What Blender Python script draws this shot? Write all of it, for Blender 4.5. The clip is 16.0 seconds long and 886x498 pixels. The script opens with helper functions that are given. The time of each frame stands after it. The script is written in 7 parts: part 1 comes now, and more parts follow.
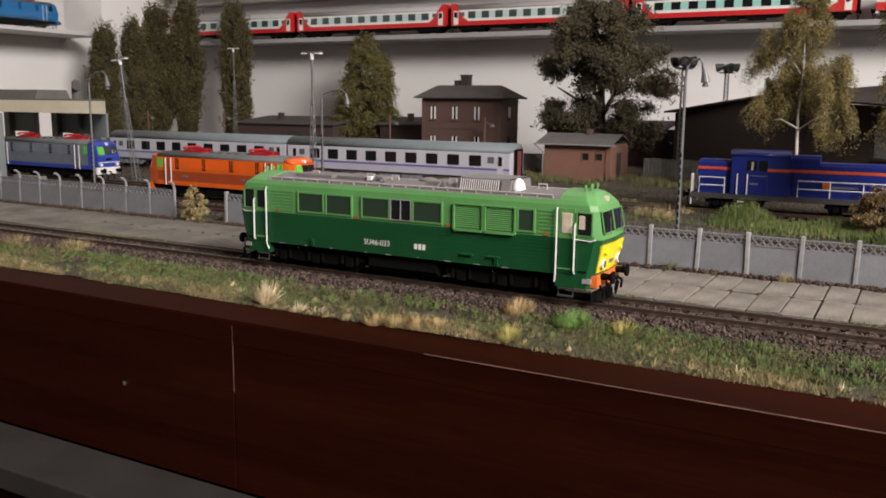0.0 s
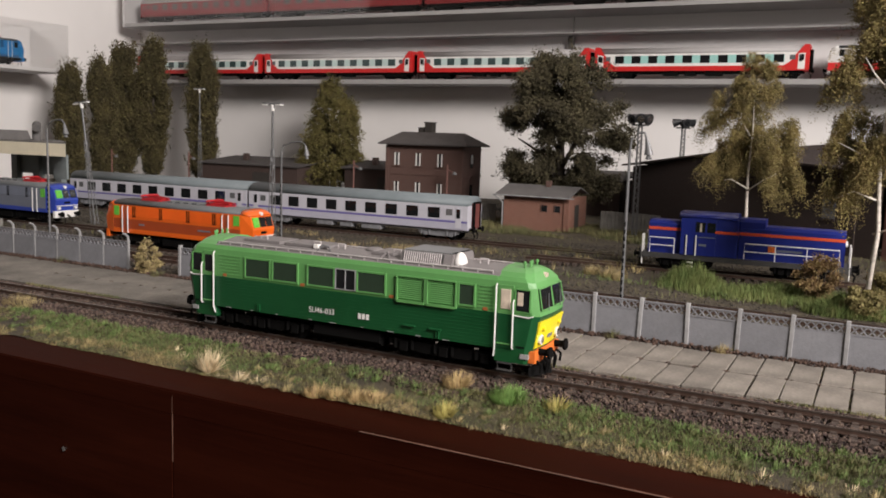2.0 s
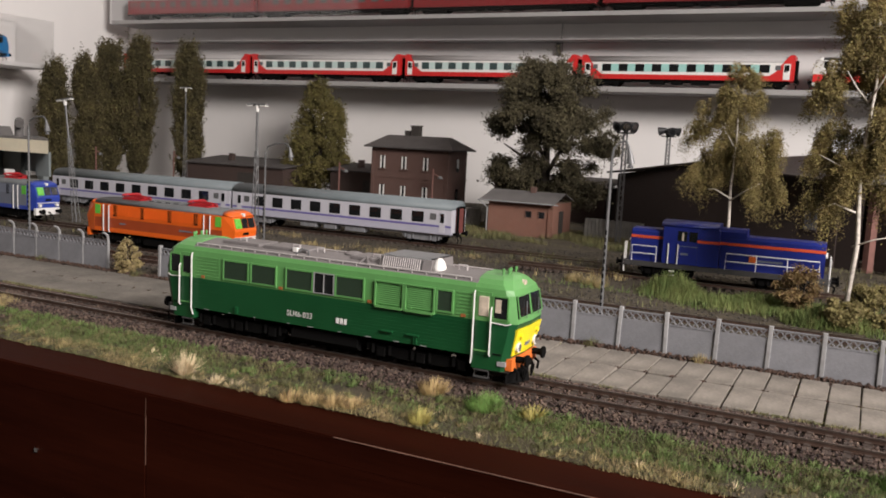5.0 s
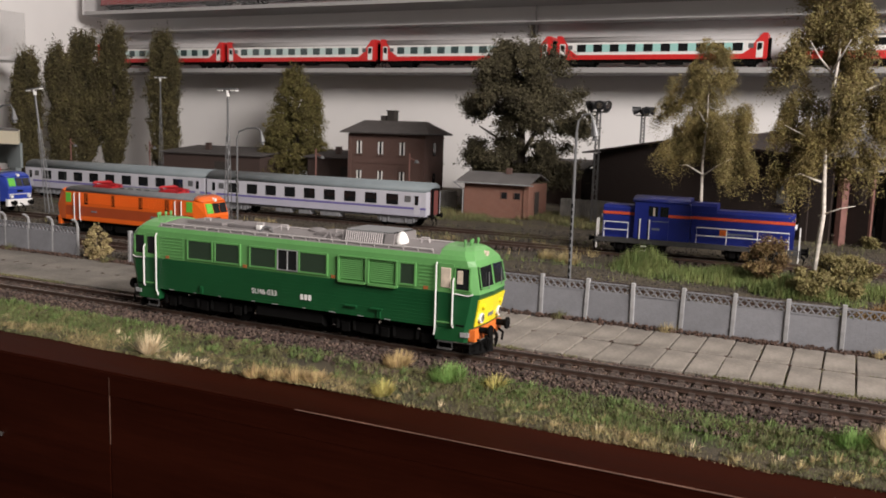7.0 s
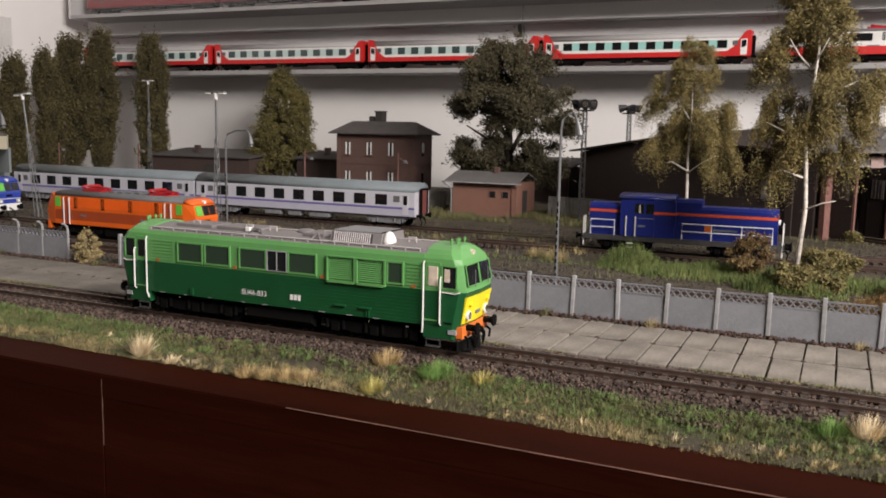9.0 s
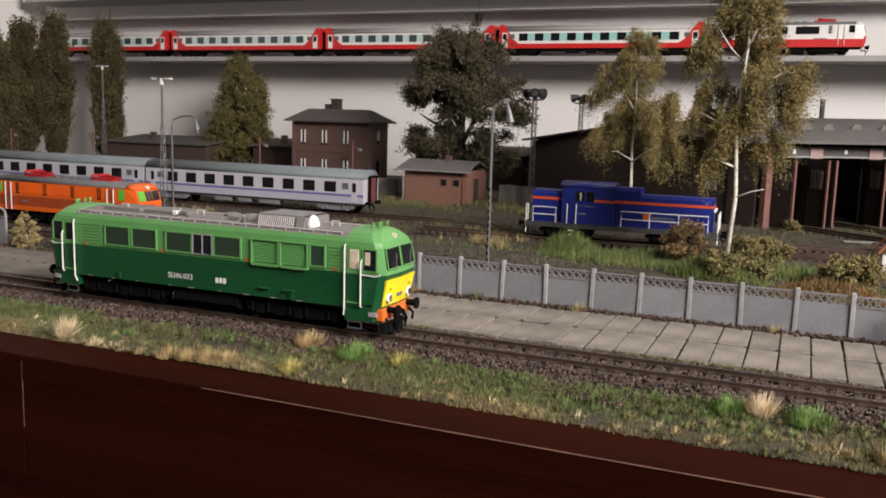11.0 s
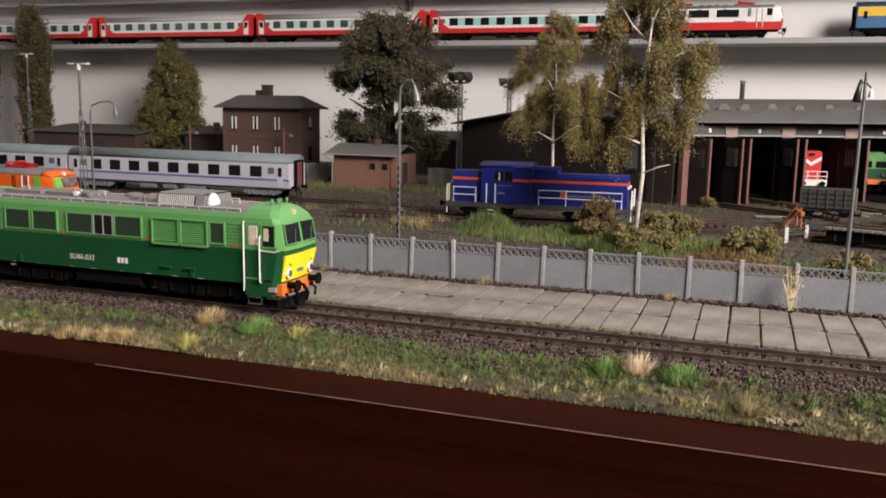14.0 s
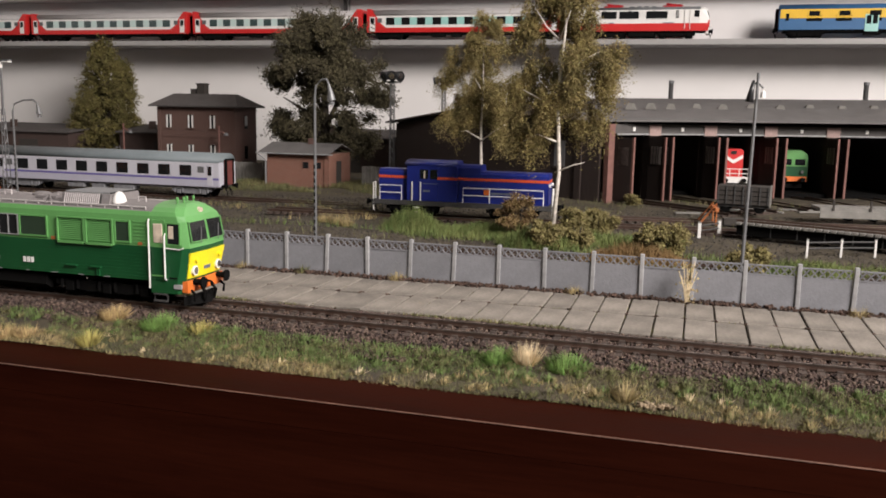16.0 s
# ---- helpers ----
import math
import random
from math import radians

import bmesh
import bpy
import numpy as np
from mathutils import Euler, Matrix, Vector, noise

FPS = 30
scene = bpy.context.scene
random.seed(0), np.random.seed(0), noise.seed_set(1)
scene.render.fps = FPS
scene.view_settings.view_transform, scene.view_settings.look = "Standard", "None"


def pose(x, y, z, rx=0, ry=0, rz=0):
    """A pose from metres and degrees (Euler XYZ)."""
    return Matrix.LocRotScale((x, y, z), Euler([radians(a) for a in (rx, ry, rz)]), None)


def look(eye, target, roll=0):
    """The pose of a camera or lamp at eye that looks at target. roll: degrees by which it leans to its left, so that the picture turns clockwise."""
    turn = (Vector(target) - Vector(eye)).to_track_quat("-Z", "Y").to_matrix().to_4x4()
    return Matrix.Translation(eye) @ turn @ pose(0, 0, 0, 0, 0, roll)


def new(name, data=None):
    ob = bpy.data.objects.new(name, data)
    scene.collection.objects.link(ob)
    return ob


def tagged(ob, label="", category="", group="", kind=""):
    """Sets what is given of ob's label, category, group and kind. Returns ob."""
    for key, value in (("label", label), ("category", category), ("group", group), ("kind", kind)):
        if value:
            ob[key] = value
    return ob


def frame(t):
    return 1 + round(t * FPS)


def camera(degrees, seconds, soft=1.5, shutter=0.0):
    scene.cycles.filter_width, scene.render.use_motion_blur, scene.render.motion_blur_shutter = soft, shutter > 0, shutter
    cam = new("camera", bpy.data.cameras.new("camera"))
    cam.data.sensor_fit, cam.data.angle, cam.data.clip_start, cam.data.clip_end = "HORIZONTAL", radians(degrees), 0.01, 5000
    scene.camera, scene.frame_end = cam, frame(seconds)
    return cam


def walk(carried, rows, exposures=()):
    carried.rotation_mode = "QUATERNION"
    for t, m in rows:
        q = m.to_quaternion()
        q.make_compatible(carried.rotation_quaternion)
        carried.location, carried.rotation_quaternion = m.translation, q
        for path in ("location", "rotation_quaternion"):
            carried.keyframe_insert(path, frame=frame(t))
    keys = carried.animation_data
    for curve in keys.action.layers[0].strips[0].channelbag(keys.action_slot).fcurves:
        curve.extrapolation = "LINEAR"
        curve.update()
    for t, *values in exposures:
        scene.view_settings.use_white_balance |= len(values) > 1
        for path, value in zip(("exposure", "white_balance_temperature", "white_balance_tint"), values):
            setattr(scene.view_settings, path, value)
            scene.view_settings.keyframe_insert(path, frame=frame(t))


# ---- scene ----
cam = camera(54.4, 16.0, soft=1.8)
METRES, EYE, TILT, LEAN, TURN = 0.1575, 0.0933, 0.0, 0.0, 28.9
ROWS = [
    (0.0, 0.0, 0.0, 0.0, 0.1, -9.67, -0.6),
    (0.5, 0.007, -0.003, 0.0222, -0.17, -9.55, -0.49),
    (1.0, 0.0247, 0.0057, 0.0454, -0.38, -9.04, -0.75),
    (1.5, 0.0741, -0.0075, 0.0801, -1.03, -8.22, -1.26),
    (2.0, 0.0774, -0.0228, 0.1209, -1.7, -7.46, -1.83),
    (2.5, 0.0708, -0.0184, 0.1225, -1.87, -7.14, -2.29),
    (3.0, 0.0758, -0.0169, 0.1251, -2.02, -7.08, -2.56),
    (5.5, 0.1157, -0.0229, 0.1313, -2.73, -7.27, -3.15),
    (6.0, 0.1509, -0.0367, 0.1545, -3.22, -7.2, -3.25),
    (6.5, 0.1776, -0.0307, 0.095, -3.6, -7.51, -2.8),
    (7.0, 0.1713, -0.0268, 0.0838, -3.49, -7.87, -1.79),
    (7.5, 0.1369, -0.0431, 0.0341, -3.29, -8.5, -0.84),
    (8.0, 0.137, -0.0342, 0.0446, -3.19, -8.8, -0.82),
    (8.5, 0.1774, -0.0696, 0.0769, -3.63, -8.47, -0.98),
    (9.0, 0.1801, -0.0663, 0.0884, -4.19, -7.89, -1.15),
    (11.5, 0.3529, -0.1355, 0.0737, -6.61, -8.59, -1.58),
    (12.0, 0.372, -0.1468, 0.0674, -7.18, -8.62, -1.37),
    (12.5, 0.3855, -0.1604, 0.0531, -7.68, -8.87, -1.15),
    (13.0, 0.4178, -0.1725, 0.0406, -8.25, -9.04, -1.03),
    (13.5, 0.4401, -0.1861, 0.0455, -8.87, -9.15, -1.03),
    (14.0, 0.4659, -0.1977, 0.0465, -9.43, -9.15, -1.04),
    (14.5, 0.4857, -0.2143, 0.0582, -10.0, -9.08, -1.04),
    (15.0, 0.52, -0.2394, 0.0651, -10.72, -8.95, -1.07),
    (15.5, 0.5661, -0.263, 0.0622, -11.6, -8.99, -1.08),
    (16.0, 0.5991, -0.286, 0.0504, -12.52, -9.17, -1.11),
]
walk(cam, [(t, pose(0, 0, EYE, TILT, LEAN, TURN) @ pose(METRES * x, METRES * y, METRES * z, 90 + pitch, roll, yaw)) for t, x, y, z, yaw, pitch, roll in ROWS])

# ---- light ----
world = bpy.data.worlds.new("room_world")
scene.world = world
world.use_nodes = True
wn = world.node_tree.nodes
sky = wn.new("ShaderNodeTexSky")
sky.sky_type, sky.sun_disc = "NISHITA", False
sky.sun_elevation, sky.sun_rotation = radians(30), radians(120)
wn["Background"].inputs["Strength"].default_value = 0.02
world.node_tree.links.new(sky.outputs["Color"], wn["Background"].inputs["Color"])


def area_lamp(name, eye, target, sx, sy, watts, colour):
    d = bpy.data.lights.new(name, "AREA")
    d.shape, d.size, d.size_y, d.energy, d.color = "RECTANGLE", sx, sy, watts, colour
    ob = new(name, d)
    ob.matrix_world = look(eye, target)
    return ob


WIN_Y, WIN_Z, WIN_X = -0.28, 0.94, 1.30
area_lamp("window_daylight", (WIN_X - 0.02, WIN_Y, WIN_Z), (-0.4, 0.55, 0.05), 0.90, 0.60, 69, (1.0, 0.93, 0.88))

# ---- materials ----
def mat(name, base, rough=0.6, metal=0.0, var=0.18, scale=150.0, bump=0.0, bscale=None, rand=0.0, island=0.0, second=None,
        coat=0.0, stretch=None, spec=0.5, hue=0.0):
    m = bpy.data.materials.new(name)
    m.use_nodes = True
    nt = m.node_tree
    n, l = nt.nodes, nt.links
    p = n["Principled BSDF"]
    p.inputs["Roughness"].default_value, p.inputs["Metallic"].default_value = rough, metal
    p.inputs["Coat Weight"].default_value = coat
    p.inputs["Specular IOR Level"].default_value = spec
    co = n.new("ShaderNodeTexCoord")
    vec = co.outputs["Object"]
    if stretch:
        mp = n.new("ShaderNodeMapping")
        mp.inputs["Scale"].default_value = stretch
        l.new(vec, mp.inputs["Vector"])
        vec = mp.outputs["Vector"]
    a, b = n.new("ShaderNodeTexNoise"), n.new("ShaderNodeTexNoise")
    a.inputs["Scale"].default_value, b.inputs["Scale"].default_value = scale, scale * 9
    a.inputs["Detail"].default_value, b.inputs["Detail"].default_value = 3.0, 2.0
    l.new(vec, a.inputs["Vector"]), l.new(vec, b.inputs["Vector"])
    add = n.new("ShaderNodeMath")
    add.operation = "MULTIPLY_ADD"
    add.inputs[1].default_value = 0.5
    l.new(b.outputs["Fac"], add.inputs[0]), l.new(a.outputs["Fac"], add.inputs[2])
    ramp = n.new("ShaderNodeMapRange")
    ramp.inputs["From Min"].default_value, ramp.inputs["From Max"].default_value = 0.45, 1.05
    l.new(add.outputs[0], ramp.inputs["Value"])
    fac = ramp.outputs["Result"]
    mix = n.new("ShaderNodeMix")
    mix.data_type = "RGBA"
    lo = [c * (1 - var) for c in base]
    hi = [min(1, c * (1 + var)) for c in base] if second is None else list(second)
    mix.inputs["A"].default_value, mix.inputs["B"].default_value = (*lo, 1), (*hi, 1)
    l.new(fac, mix.inputs["Factor"])
    out = mix.outputs["Result"]
    if rand or island:
        src = n.new("ShaderNodeObjectInfo").outputs["Random"] if rand else n.new("ShaderNodeNewGeometry").outputs["Random Per Island"]
        k = rand or island
        mr = n.new("ShaderNodeMapRange")
        mr.inputs["To Min"].default_value, mr.inputs["To Max"].default_value = 1 - k, 1 + k
        l.new(src, mr.inputs["Value"])
        hs = n.new("ShaderNodeHueSaturation")
        l.new(mr.outputs["Result"], hs.inputs["Value"])
        if hue:
            hr = n.new("ShaderNodeMapRange")
            hr.inputs["To Min"].default_value, hr.inputs["To Max"].default_value = 0.5 - hue, 0.5 + hue
            l.new(src, hr.inputs["Value"]), l.new(hr.outputs["Result"], hs.inputs["Hue"])
        l.new(out, hs.inputs["Color"])
        out = hs.outputs["Color"]
    l.new(out, p.inputs["Base Color"])
    rr = n.new("ShaderNodeMapRange")
    rr.inputs["To Min"].default_value, rr.inputs["To Max"].default_value = max(0, rough - 0.07), min(1, rough + 0.07)
    l.new(fac, rr.inputs["Value"]), l.new(rr.outputs["Result"], p.inputs["Roughness"])
    if bump:
        bp = n.new("ShaderNodeBump")
        bn = n.new("ShaderNodeTexNoise")
        bn.inputs["Scale"].default_value, bn.inputs["Detail"].default_value = bscale or scale * 6, 4.0
        l.new(vec, bn.inputs["Vector"])
        bp.inputs["Strength"].default_value, bp.inputs["Distance"].default_value = bump, 0.001
        l.new(bn.outputs["Fac"], bp.inputs["Height"]), l.new(bp.outputs["Normal"], p.inputs["Normal"])
    return m


def brickmat(name, c1, c2, mortar, w, h, rough=0.85):
    m = mat(name, c1, rough, scale=60, bump=0.25, bscale=900)
    nt = m.node_tree
    n, l = nt.nodes, nt.links
    p = n["Principled BSDF"]
    old = p.inputs["Base Color"].links[0].from_socket
    co = n.new("ShaderNodeTexCoord")
    sp, cb = n.new("ShaderNodeSeparateXYZ"), n.new("ShaderNodeCombineXYZ")
    l.new(co.outputs["Object"], sp.inputs[0])
    ad = n.new("ShaderNodeMath")
    l.new(sp.outputs["X"], ad.inputs[0]), l.new(sp.outputs["Y"], ad.inputs[1])
    l.new(ad.outputs[0], cb.inputs["X"]), l.new(sp.outputs["Z"], cb.inputs["Y"])
    br = n.new("ShaderNodeTexBrick")
    br.inputs["Scale"].default_value = 1.0
    br.inputs["Brick Width"].default_value, br.inputs["Row Height"].default_value = w, h
    br.inputs["Mortar Size"].default_value = h * 0.12
    br.inputs["Color1"].default_value, br.inputs["Color2"].default_value = (*c1, 1), (*c2, 1)
    br.inputs["Mortar"].default_value = (*mortar, 1)
    l.new(cb.outputs[0], br.inputs["Vector"])
    mm = n.new("ShaderNodeMix")
    mm.data_type = "RGBA"
    mm.inputs["Factor"].default_value = 0.65
    l.new(old, mm.inputs["A"]), l.new(br.outputs["Color"], mm.inputs["B"])
    l.new(mm.outputs["Result"], p.inputs["Base Color"])
    return m


M_WALL = mat("white_wall_paint", (0.84, 0.81, 0.80), 0.85, var=0.03, scale=3, bump=0.05, bscale=150)
M_SHELF = mat("pale_shelf_laminate", (0.62, 0.60, 0.60), 0.4, var=0.05, scale=8)
M_GREYROOF = mat("pale_grey_coach_roof", (0.42, 0.40, 0.40), 0.6, var=0.08, scale=40)
M_GREYSHELF = mat("grey_shelf_edge", (0.35, 0.338, 0.335), 0.5, var=0.08, scale=8)
M_BACKP = mat("pale_back_panel", (0.66, 0.64, 0.64), 0.6, var=0.06, scale=4)
# for unseen surfaces only: dark so that little fill light bounces back
M_DARKROOM = mat("fill_cutting_dark_paint", (0.11, 0.10, 0.095), 0.9, var=0.05, scale=2)
M_FLOOR = mat("dark_floor", (0.05, 0.045, 0.045), 0.6, var=0.3, scale=8)
M_FASCIA = mat("mahogany_board", (0.0235, 0.0048, 0.0023), 0.6, var=0.35, scale=14, stretch=(0.35, 3, 6), bump=0.06, bscale=300, spec=0.02)
M_EDGE = mat("worn_board_edge", (0.12, 0.058, 0.040), 0.6, var=0.4, scale=60)
M_LEDGE = mat("grey_ledge", (0.026, 0.022, 0.020), 0.7, var=0.15, scale=30, bump=0.1)
M_SOIL = mat("layout_soil", (0.060, 0.047, 0.032), 0.95, var=0.5, scale=55, bump=0.9, bscale=1500, second=(0.100, 0.080, 0.050))
M_STONE = mat("ballast_stone", (0.078, 0.050, 0.041), 0.9, var=0.3, scale=90, island=0.8, hue=0.02)
M_YARDSTONE = mat("yard_cinder", (0.055, 0.047, 0.040), 0.95, var=0.35, scale=70, island=0.7)
M_SLEEPER = mat("sleeper_brown", (0.060, 0.042, 0.034), 0.85, var=0.3, scale=300, rand=0.25)
M_RAIL = mat("rusty_rail", (0.075, 0.045, 0.034), 0.55, metal=0.35, var=0.3, scale=200)
M_RAILTOP = mat("worn_rail_head", (0.20, 0.16, 0.14), 0.35, metal=0.8, var=0.2, scale=200)
M_SLAB = mat("weathered_concrete_slab", (0.212, 0.187, 0.162), 0.9, var=0.40, scale=70, bump=0.35, bscale=1300, rand=0.12)
M_ROADOLD = mat("worn_road_surface", (0.165, 0.148, 0.130), 0.95, var=0.45, scale=45, bump=0.5, bscale=1100, second=(0.25, 0.225, 0.195))
M_ROOFRAIL = mat("pale_roof_rail", (0.50, 0.46, 0.46), 0.5, var=0.15, scale=200)
M_JOINT = mat("slab_bedding_dirt", (0.050, 0.042, 0.030), 0.95, var=0.4, scale=120, bump=0.5)
M_FENCE = mat("grey_fence_concrete", (0.205, 0.205, 0.222), 0.85, var=0.16, scale=70, bump=0.15, bscale=900, rand=0.07)
M_POST = mat("pale_fence_post", (0.30, 0.295, 0.30), 0.85, var=0.2, scale=150, bump=0.15, rand=0.1)
M_GOLD = mat("golden_dry_grass", (0.45, 0.32, 0.15), 0.8, var=0.3, scale=90, island=0.35, hue=0.015)
M_GRASS = mat("grass_blade", (0.095, 0.120, 0.040), 0.8, var=0.3, scale=35, island=0.5, hue=0.035, second=(0.22, 0.18, 0.085))
M_STRIPE = mat("orange_red_stripe", (0.62, 0.085, 0.03), 0.45, var=0.06)
M_GREEN = mat("fresh_grass", (0.122, 0.170, 0.050), 0.8, var=0.3, scale=90, island=0.4, hue=0.02)
M_YELLOWTUFT = mat("yellow_green_tuft", (0.42, 0.36, 0.11), 0.8, var=0.3, scale=90, island=0.3, hue=0.015)
M_FRESHTUFT = mat("bright_green_tuft", (0.15, 0.255, 0.060), 0.8, var=0.3, scale=90, island=0.35, hue=0.02)
M_YARDGREEN = mat("yard_green_grass", (0.115, 0.175, 0.045), 0.85, var=0.35, scale=70, island=0.5, hue=0.03, second=(0.20, 0.22, 0.07))
M_DRY = mat("dry_grass", (0.31, 0.24, 0.115), 0.8, var=0.3, scale=90, island=0.35, hue=0.015)
M_STRAW = mat("straw_grass", (0.66, 0.53, 0.34), 0.8, var=0.25, scale=90, island=0.3)
M_OLIVE = mat("olive_bush_leaf", (0.21, 0.175, 0.068), 0.8, var=0.3, scale=120, island=0.14, hue=0.015)
M_RUBBLE = mat("tan_rubble", (0.22, 0.165, 0.105), 0.9, var=0.35, scale=200, island=0.5)
# paler and pinker than bare glass: a lit look put into the colour
M_GATEWIN = mat("grimy_lit_gate_panes", (0.20, 0.165, 0.155), 0.5, var=0.5, scale=400)
M_DARKDIV = mat("dark_divider", (0.075, 0.07, 0.068), 0.6, var=0.2, scale=30)
M_BUSHBROWN = mat("autumn_bush_leaf", (0.20, 0.130, 0.055), 0.8, var=0.3, scale=120, island=0.25, hue=0.02)
M_TAN = mat("tan_heath", (0.22, 0.135, 0.055), 0.85, var=0.3, scale=100, island=0.35)
M_POPLAR = mat("poplar_foliage", (0.070, 0.060, 0.026), 0.85, var=0.4, scale=45, island=0.45, hue=0.02, second=(0.150, 0.120, 0.050))
M_OAK = mat("oak_foliage", (0.056, 0.047, 0.024), 0.85, var=0.35, scale=40, island=0.3, hue=0.015, second=(0.105, 0.088, 0.046))
M_TREE = mat("shrub_tree_foliage", (0.105, 0.092, 0.028), 0.85, var=0.35, scale=40, island=0.35, hue=0.02, second=(0.19, 0.155, 0.05))
M_BIRCH = mat("birch_foliage", (0.15, 0.125, 0.046), 0.85, var=0.4, scale=60, island=0.35, hue=0.02, second=(0.33, 0.25, 0.095))
M_BARK = mat("dark_bark", (0.065, 0.052, 0.042), 0.95, var=0.4, scale=250, bump=0.6)
M_BIRCHBARK = mat("white_birch_bark", (0.62, 0.56, 0.50), 0.8, var=0.35, scale=160, stretch=(1, 1, 2.5), bump=0.3)
M_LGREEN = mat("light_green_paint", (0.118, 0.315, 0.098), 0.42, var=0.10, scale=60, coat=0.1)
M_DGREEN = mat("dark_green_paint", (0.0075, 0.074, 0.023), 0.40, var=0.15, scale=50, coat=0.1)
M_ROOFGREY = mat("warm_grey_roof", (0.195, 0.178, 0.178), 0.6, var=0.15, scale=80)
M_YELLOW = mat("yellow_paint", (0.85, 0.70, 0.02), 0.45, var=0.06, scale=80)
M_ORANGE = mat("orange_paint", (0.74, 0.125, 0.012), 0.42, var=0.08, scale=60, coat=0.1)
M_ORANGEDK = mat("dull_red_orange_band", (0.36, 0.060, 0.016), 0.45, var=0.12, scale=60)
M_BUFFBEAM = mat("orange_buffer_beam", (0.75, 0.17, 0.03), 0.5, var=0.2, scale=200)
# darker copy of the red: dimness behind the case front put into colour
M_DIMRED = mat("dimmed_red_paint", (0.26, 0.022, 0.024), 0.5, var=0.1, scale=60)
M_BLUE = mat("deep_blue_paint", (0.012, 0.022, 0.19), 0.40, var=0.12, scale=50, coat=0.1)
M_CAPITAL = mat("pale_pink_stone", (0.34, 0.24, 0.22), 0.8, var=0.25, scale=300)
M_BLUE2 = mat("bright_blue_paint", (0.028, 0.055, 0.33), 0.4, var=0.1, scale=50)
M_SKYBLUE = mat("sky_blue_paint", (0.02, 0.21, 0.52), 0.4, var=0.1, scale=50)
M_SILVER = mat("silver_grey_paint", (0.16, 0.175, 0.22), 0.45, var=0.1, scale=60)
M_RED = mat("red_paint", (0.58, 0.022, 0.022), 0.45, var=0.1, scale=60)
M_PANTO = mat("red_pantograph_paint", (0.42, 0.015, 0.022), 0.5, var=0.15, scale=200)
M_WHITE = mat("white_paint", (0.78, 0.76, 0.74), 0.5, var=0.06, scale=80)
M_TEAL = mat("pale_teal_paint", (0.33, 0.60, 0.56), 0.5, var=0.06, scale=80)
M_PALETEAL = mat("faded_teal_paint", (0.52, 0.64, 0.62), 0.5, var=0.06, scale=80)
M_GLASSTEAL = mat("teal_tinted_glass", (0.055, 0.085, 0.085), 0.15, var=0.25, scale=60)
M_OLDRED = mat("dull_gangway_red", (0.16, 0.045, 0.040), 0.7, var=0.3, scale=200)
M_COACH = mat("pale_coach_paint", (0.56, 0.55, 0.61), 0.45, var=0.06, scale=50)
M_LILAC = mat("lilac_band", (0.46, 0.45, 0.54), 0.45, var=0.08, scale=60)
M_NAVY = mat("navy_band", (0.16, 0.14, 0.36), 0.45, var=0.1, scale=60)
M_COACHROOF = mat("grey_coach_roof", (0.17, 0.20, 0.215), 0.6, var=0.12, scale=50)
M_LOCOROOF = mat("dark_grey_roof", (0.115, 0.12, 0.125), 0.6, var=0.2, scale=80)
# also stands in for shade in slots, holes and the roundhouse stalls
M_BLACK = mat("soot_and_shade_black", (0.0045, 0.0042, 0.0042), 0.9, var=0.3, scale=150, spec=0.1)
M_UNDER = mat("underframe_grey", (0.045, 0.043, 0.043), 0.7, var=0.3, scale=200)
M_COACHUNDER = mat("coach_underframe_grey", (0.20, 0.20, 0.215), 0.7, var=0.3, scale=200)
M_MESH = mat("dark_grille", (0.022, 0.042, 0.024), 0.6, var=0.25, scale=900)
M_GLASSDK = mat("dark_window_glass", (0.012, 0.013, 0.014), 0.08, var=0.2, scale=50)
M_GLASSGREY = mat("hazy_window_glass", (0.13, 0.13, 0.135), 0.12, var=0.15, scale=80)
M_GREENGLASS = mat("green_cab_interior", (0.13, 0.50, 0.06), 0.3, var=0.2, scale=90)
M_CREAM = mat("cream_cab_interior", (0.60, 0.50, 0.40), 0.6, var=0.3, scale=300)
M_STEEL = mat("galvanised_steel", (0.17, 0.17, 0.175), 0.5, metal=0.4, var=0.15, scale=150)
M_CHROME = mat("bright_reflector", (0.80, 0.80, 0.80), 0.15, metal=1.0, var=0.05, scale=150)
M_LAMPBLK = mat("black_lamp_housing", (0.02, 0.02, 0.022), 0.35, var=0.2, scale=150)
M_BRICK = brickmat("red_brick", (0.245, 0.105, 0.074), (0.18, 0.074, 0.054), (0.26, 0.19, 0.15), 0.0030, 0.0010)
M_BRICKDK = brickmat("dark_brick", (0.125, 0.066, 0.054), (0.090, 0.047, 0.040), (0.14, 0.10, 0.085), 0.0030, 0.0010)
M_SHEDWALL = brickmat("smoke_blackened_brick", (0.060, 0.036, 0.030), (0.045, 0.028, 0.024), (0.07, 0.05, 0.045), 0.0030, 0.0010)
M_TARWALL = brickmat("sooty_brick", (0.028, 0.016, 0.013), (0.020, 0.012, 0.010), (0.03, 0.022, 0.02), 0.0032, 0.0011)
M_ROOFFELT = mat("grey_roofing_felt", (0.13, 0.122, 0.12), 0.85, var=0.2, scale=60, bump=0.2, bscale=900)
M_ROOFTILE = mat("dark_roof_tiles", (0.075, 0.066, 0.064), 0.85, var=0.25, scale=120, bump=0.4, bscale=1200)
M_POSTRED = mat("rusty_pink_post", (0.20, 0.095, 0.080), 0.75, var=0.25, scale=200)
M_LINTEL = mat("sooty_lintel", (0.085, 0.078, 0.075), 0.8, var=0.2, scale=150)
M_OLDWOOD = mat("dark_old_wood", (0.040, 0.034, 0.030), 0.9, var=0.35, scale=120, stretch=(1, 1, 4))
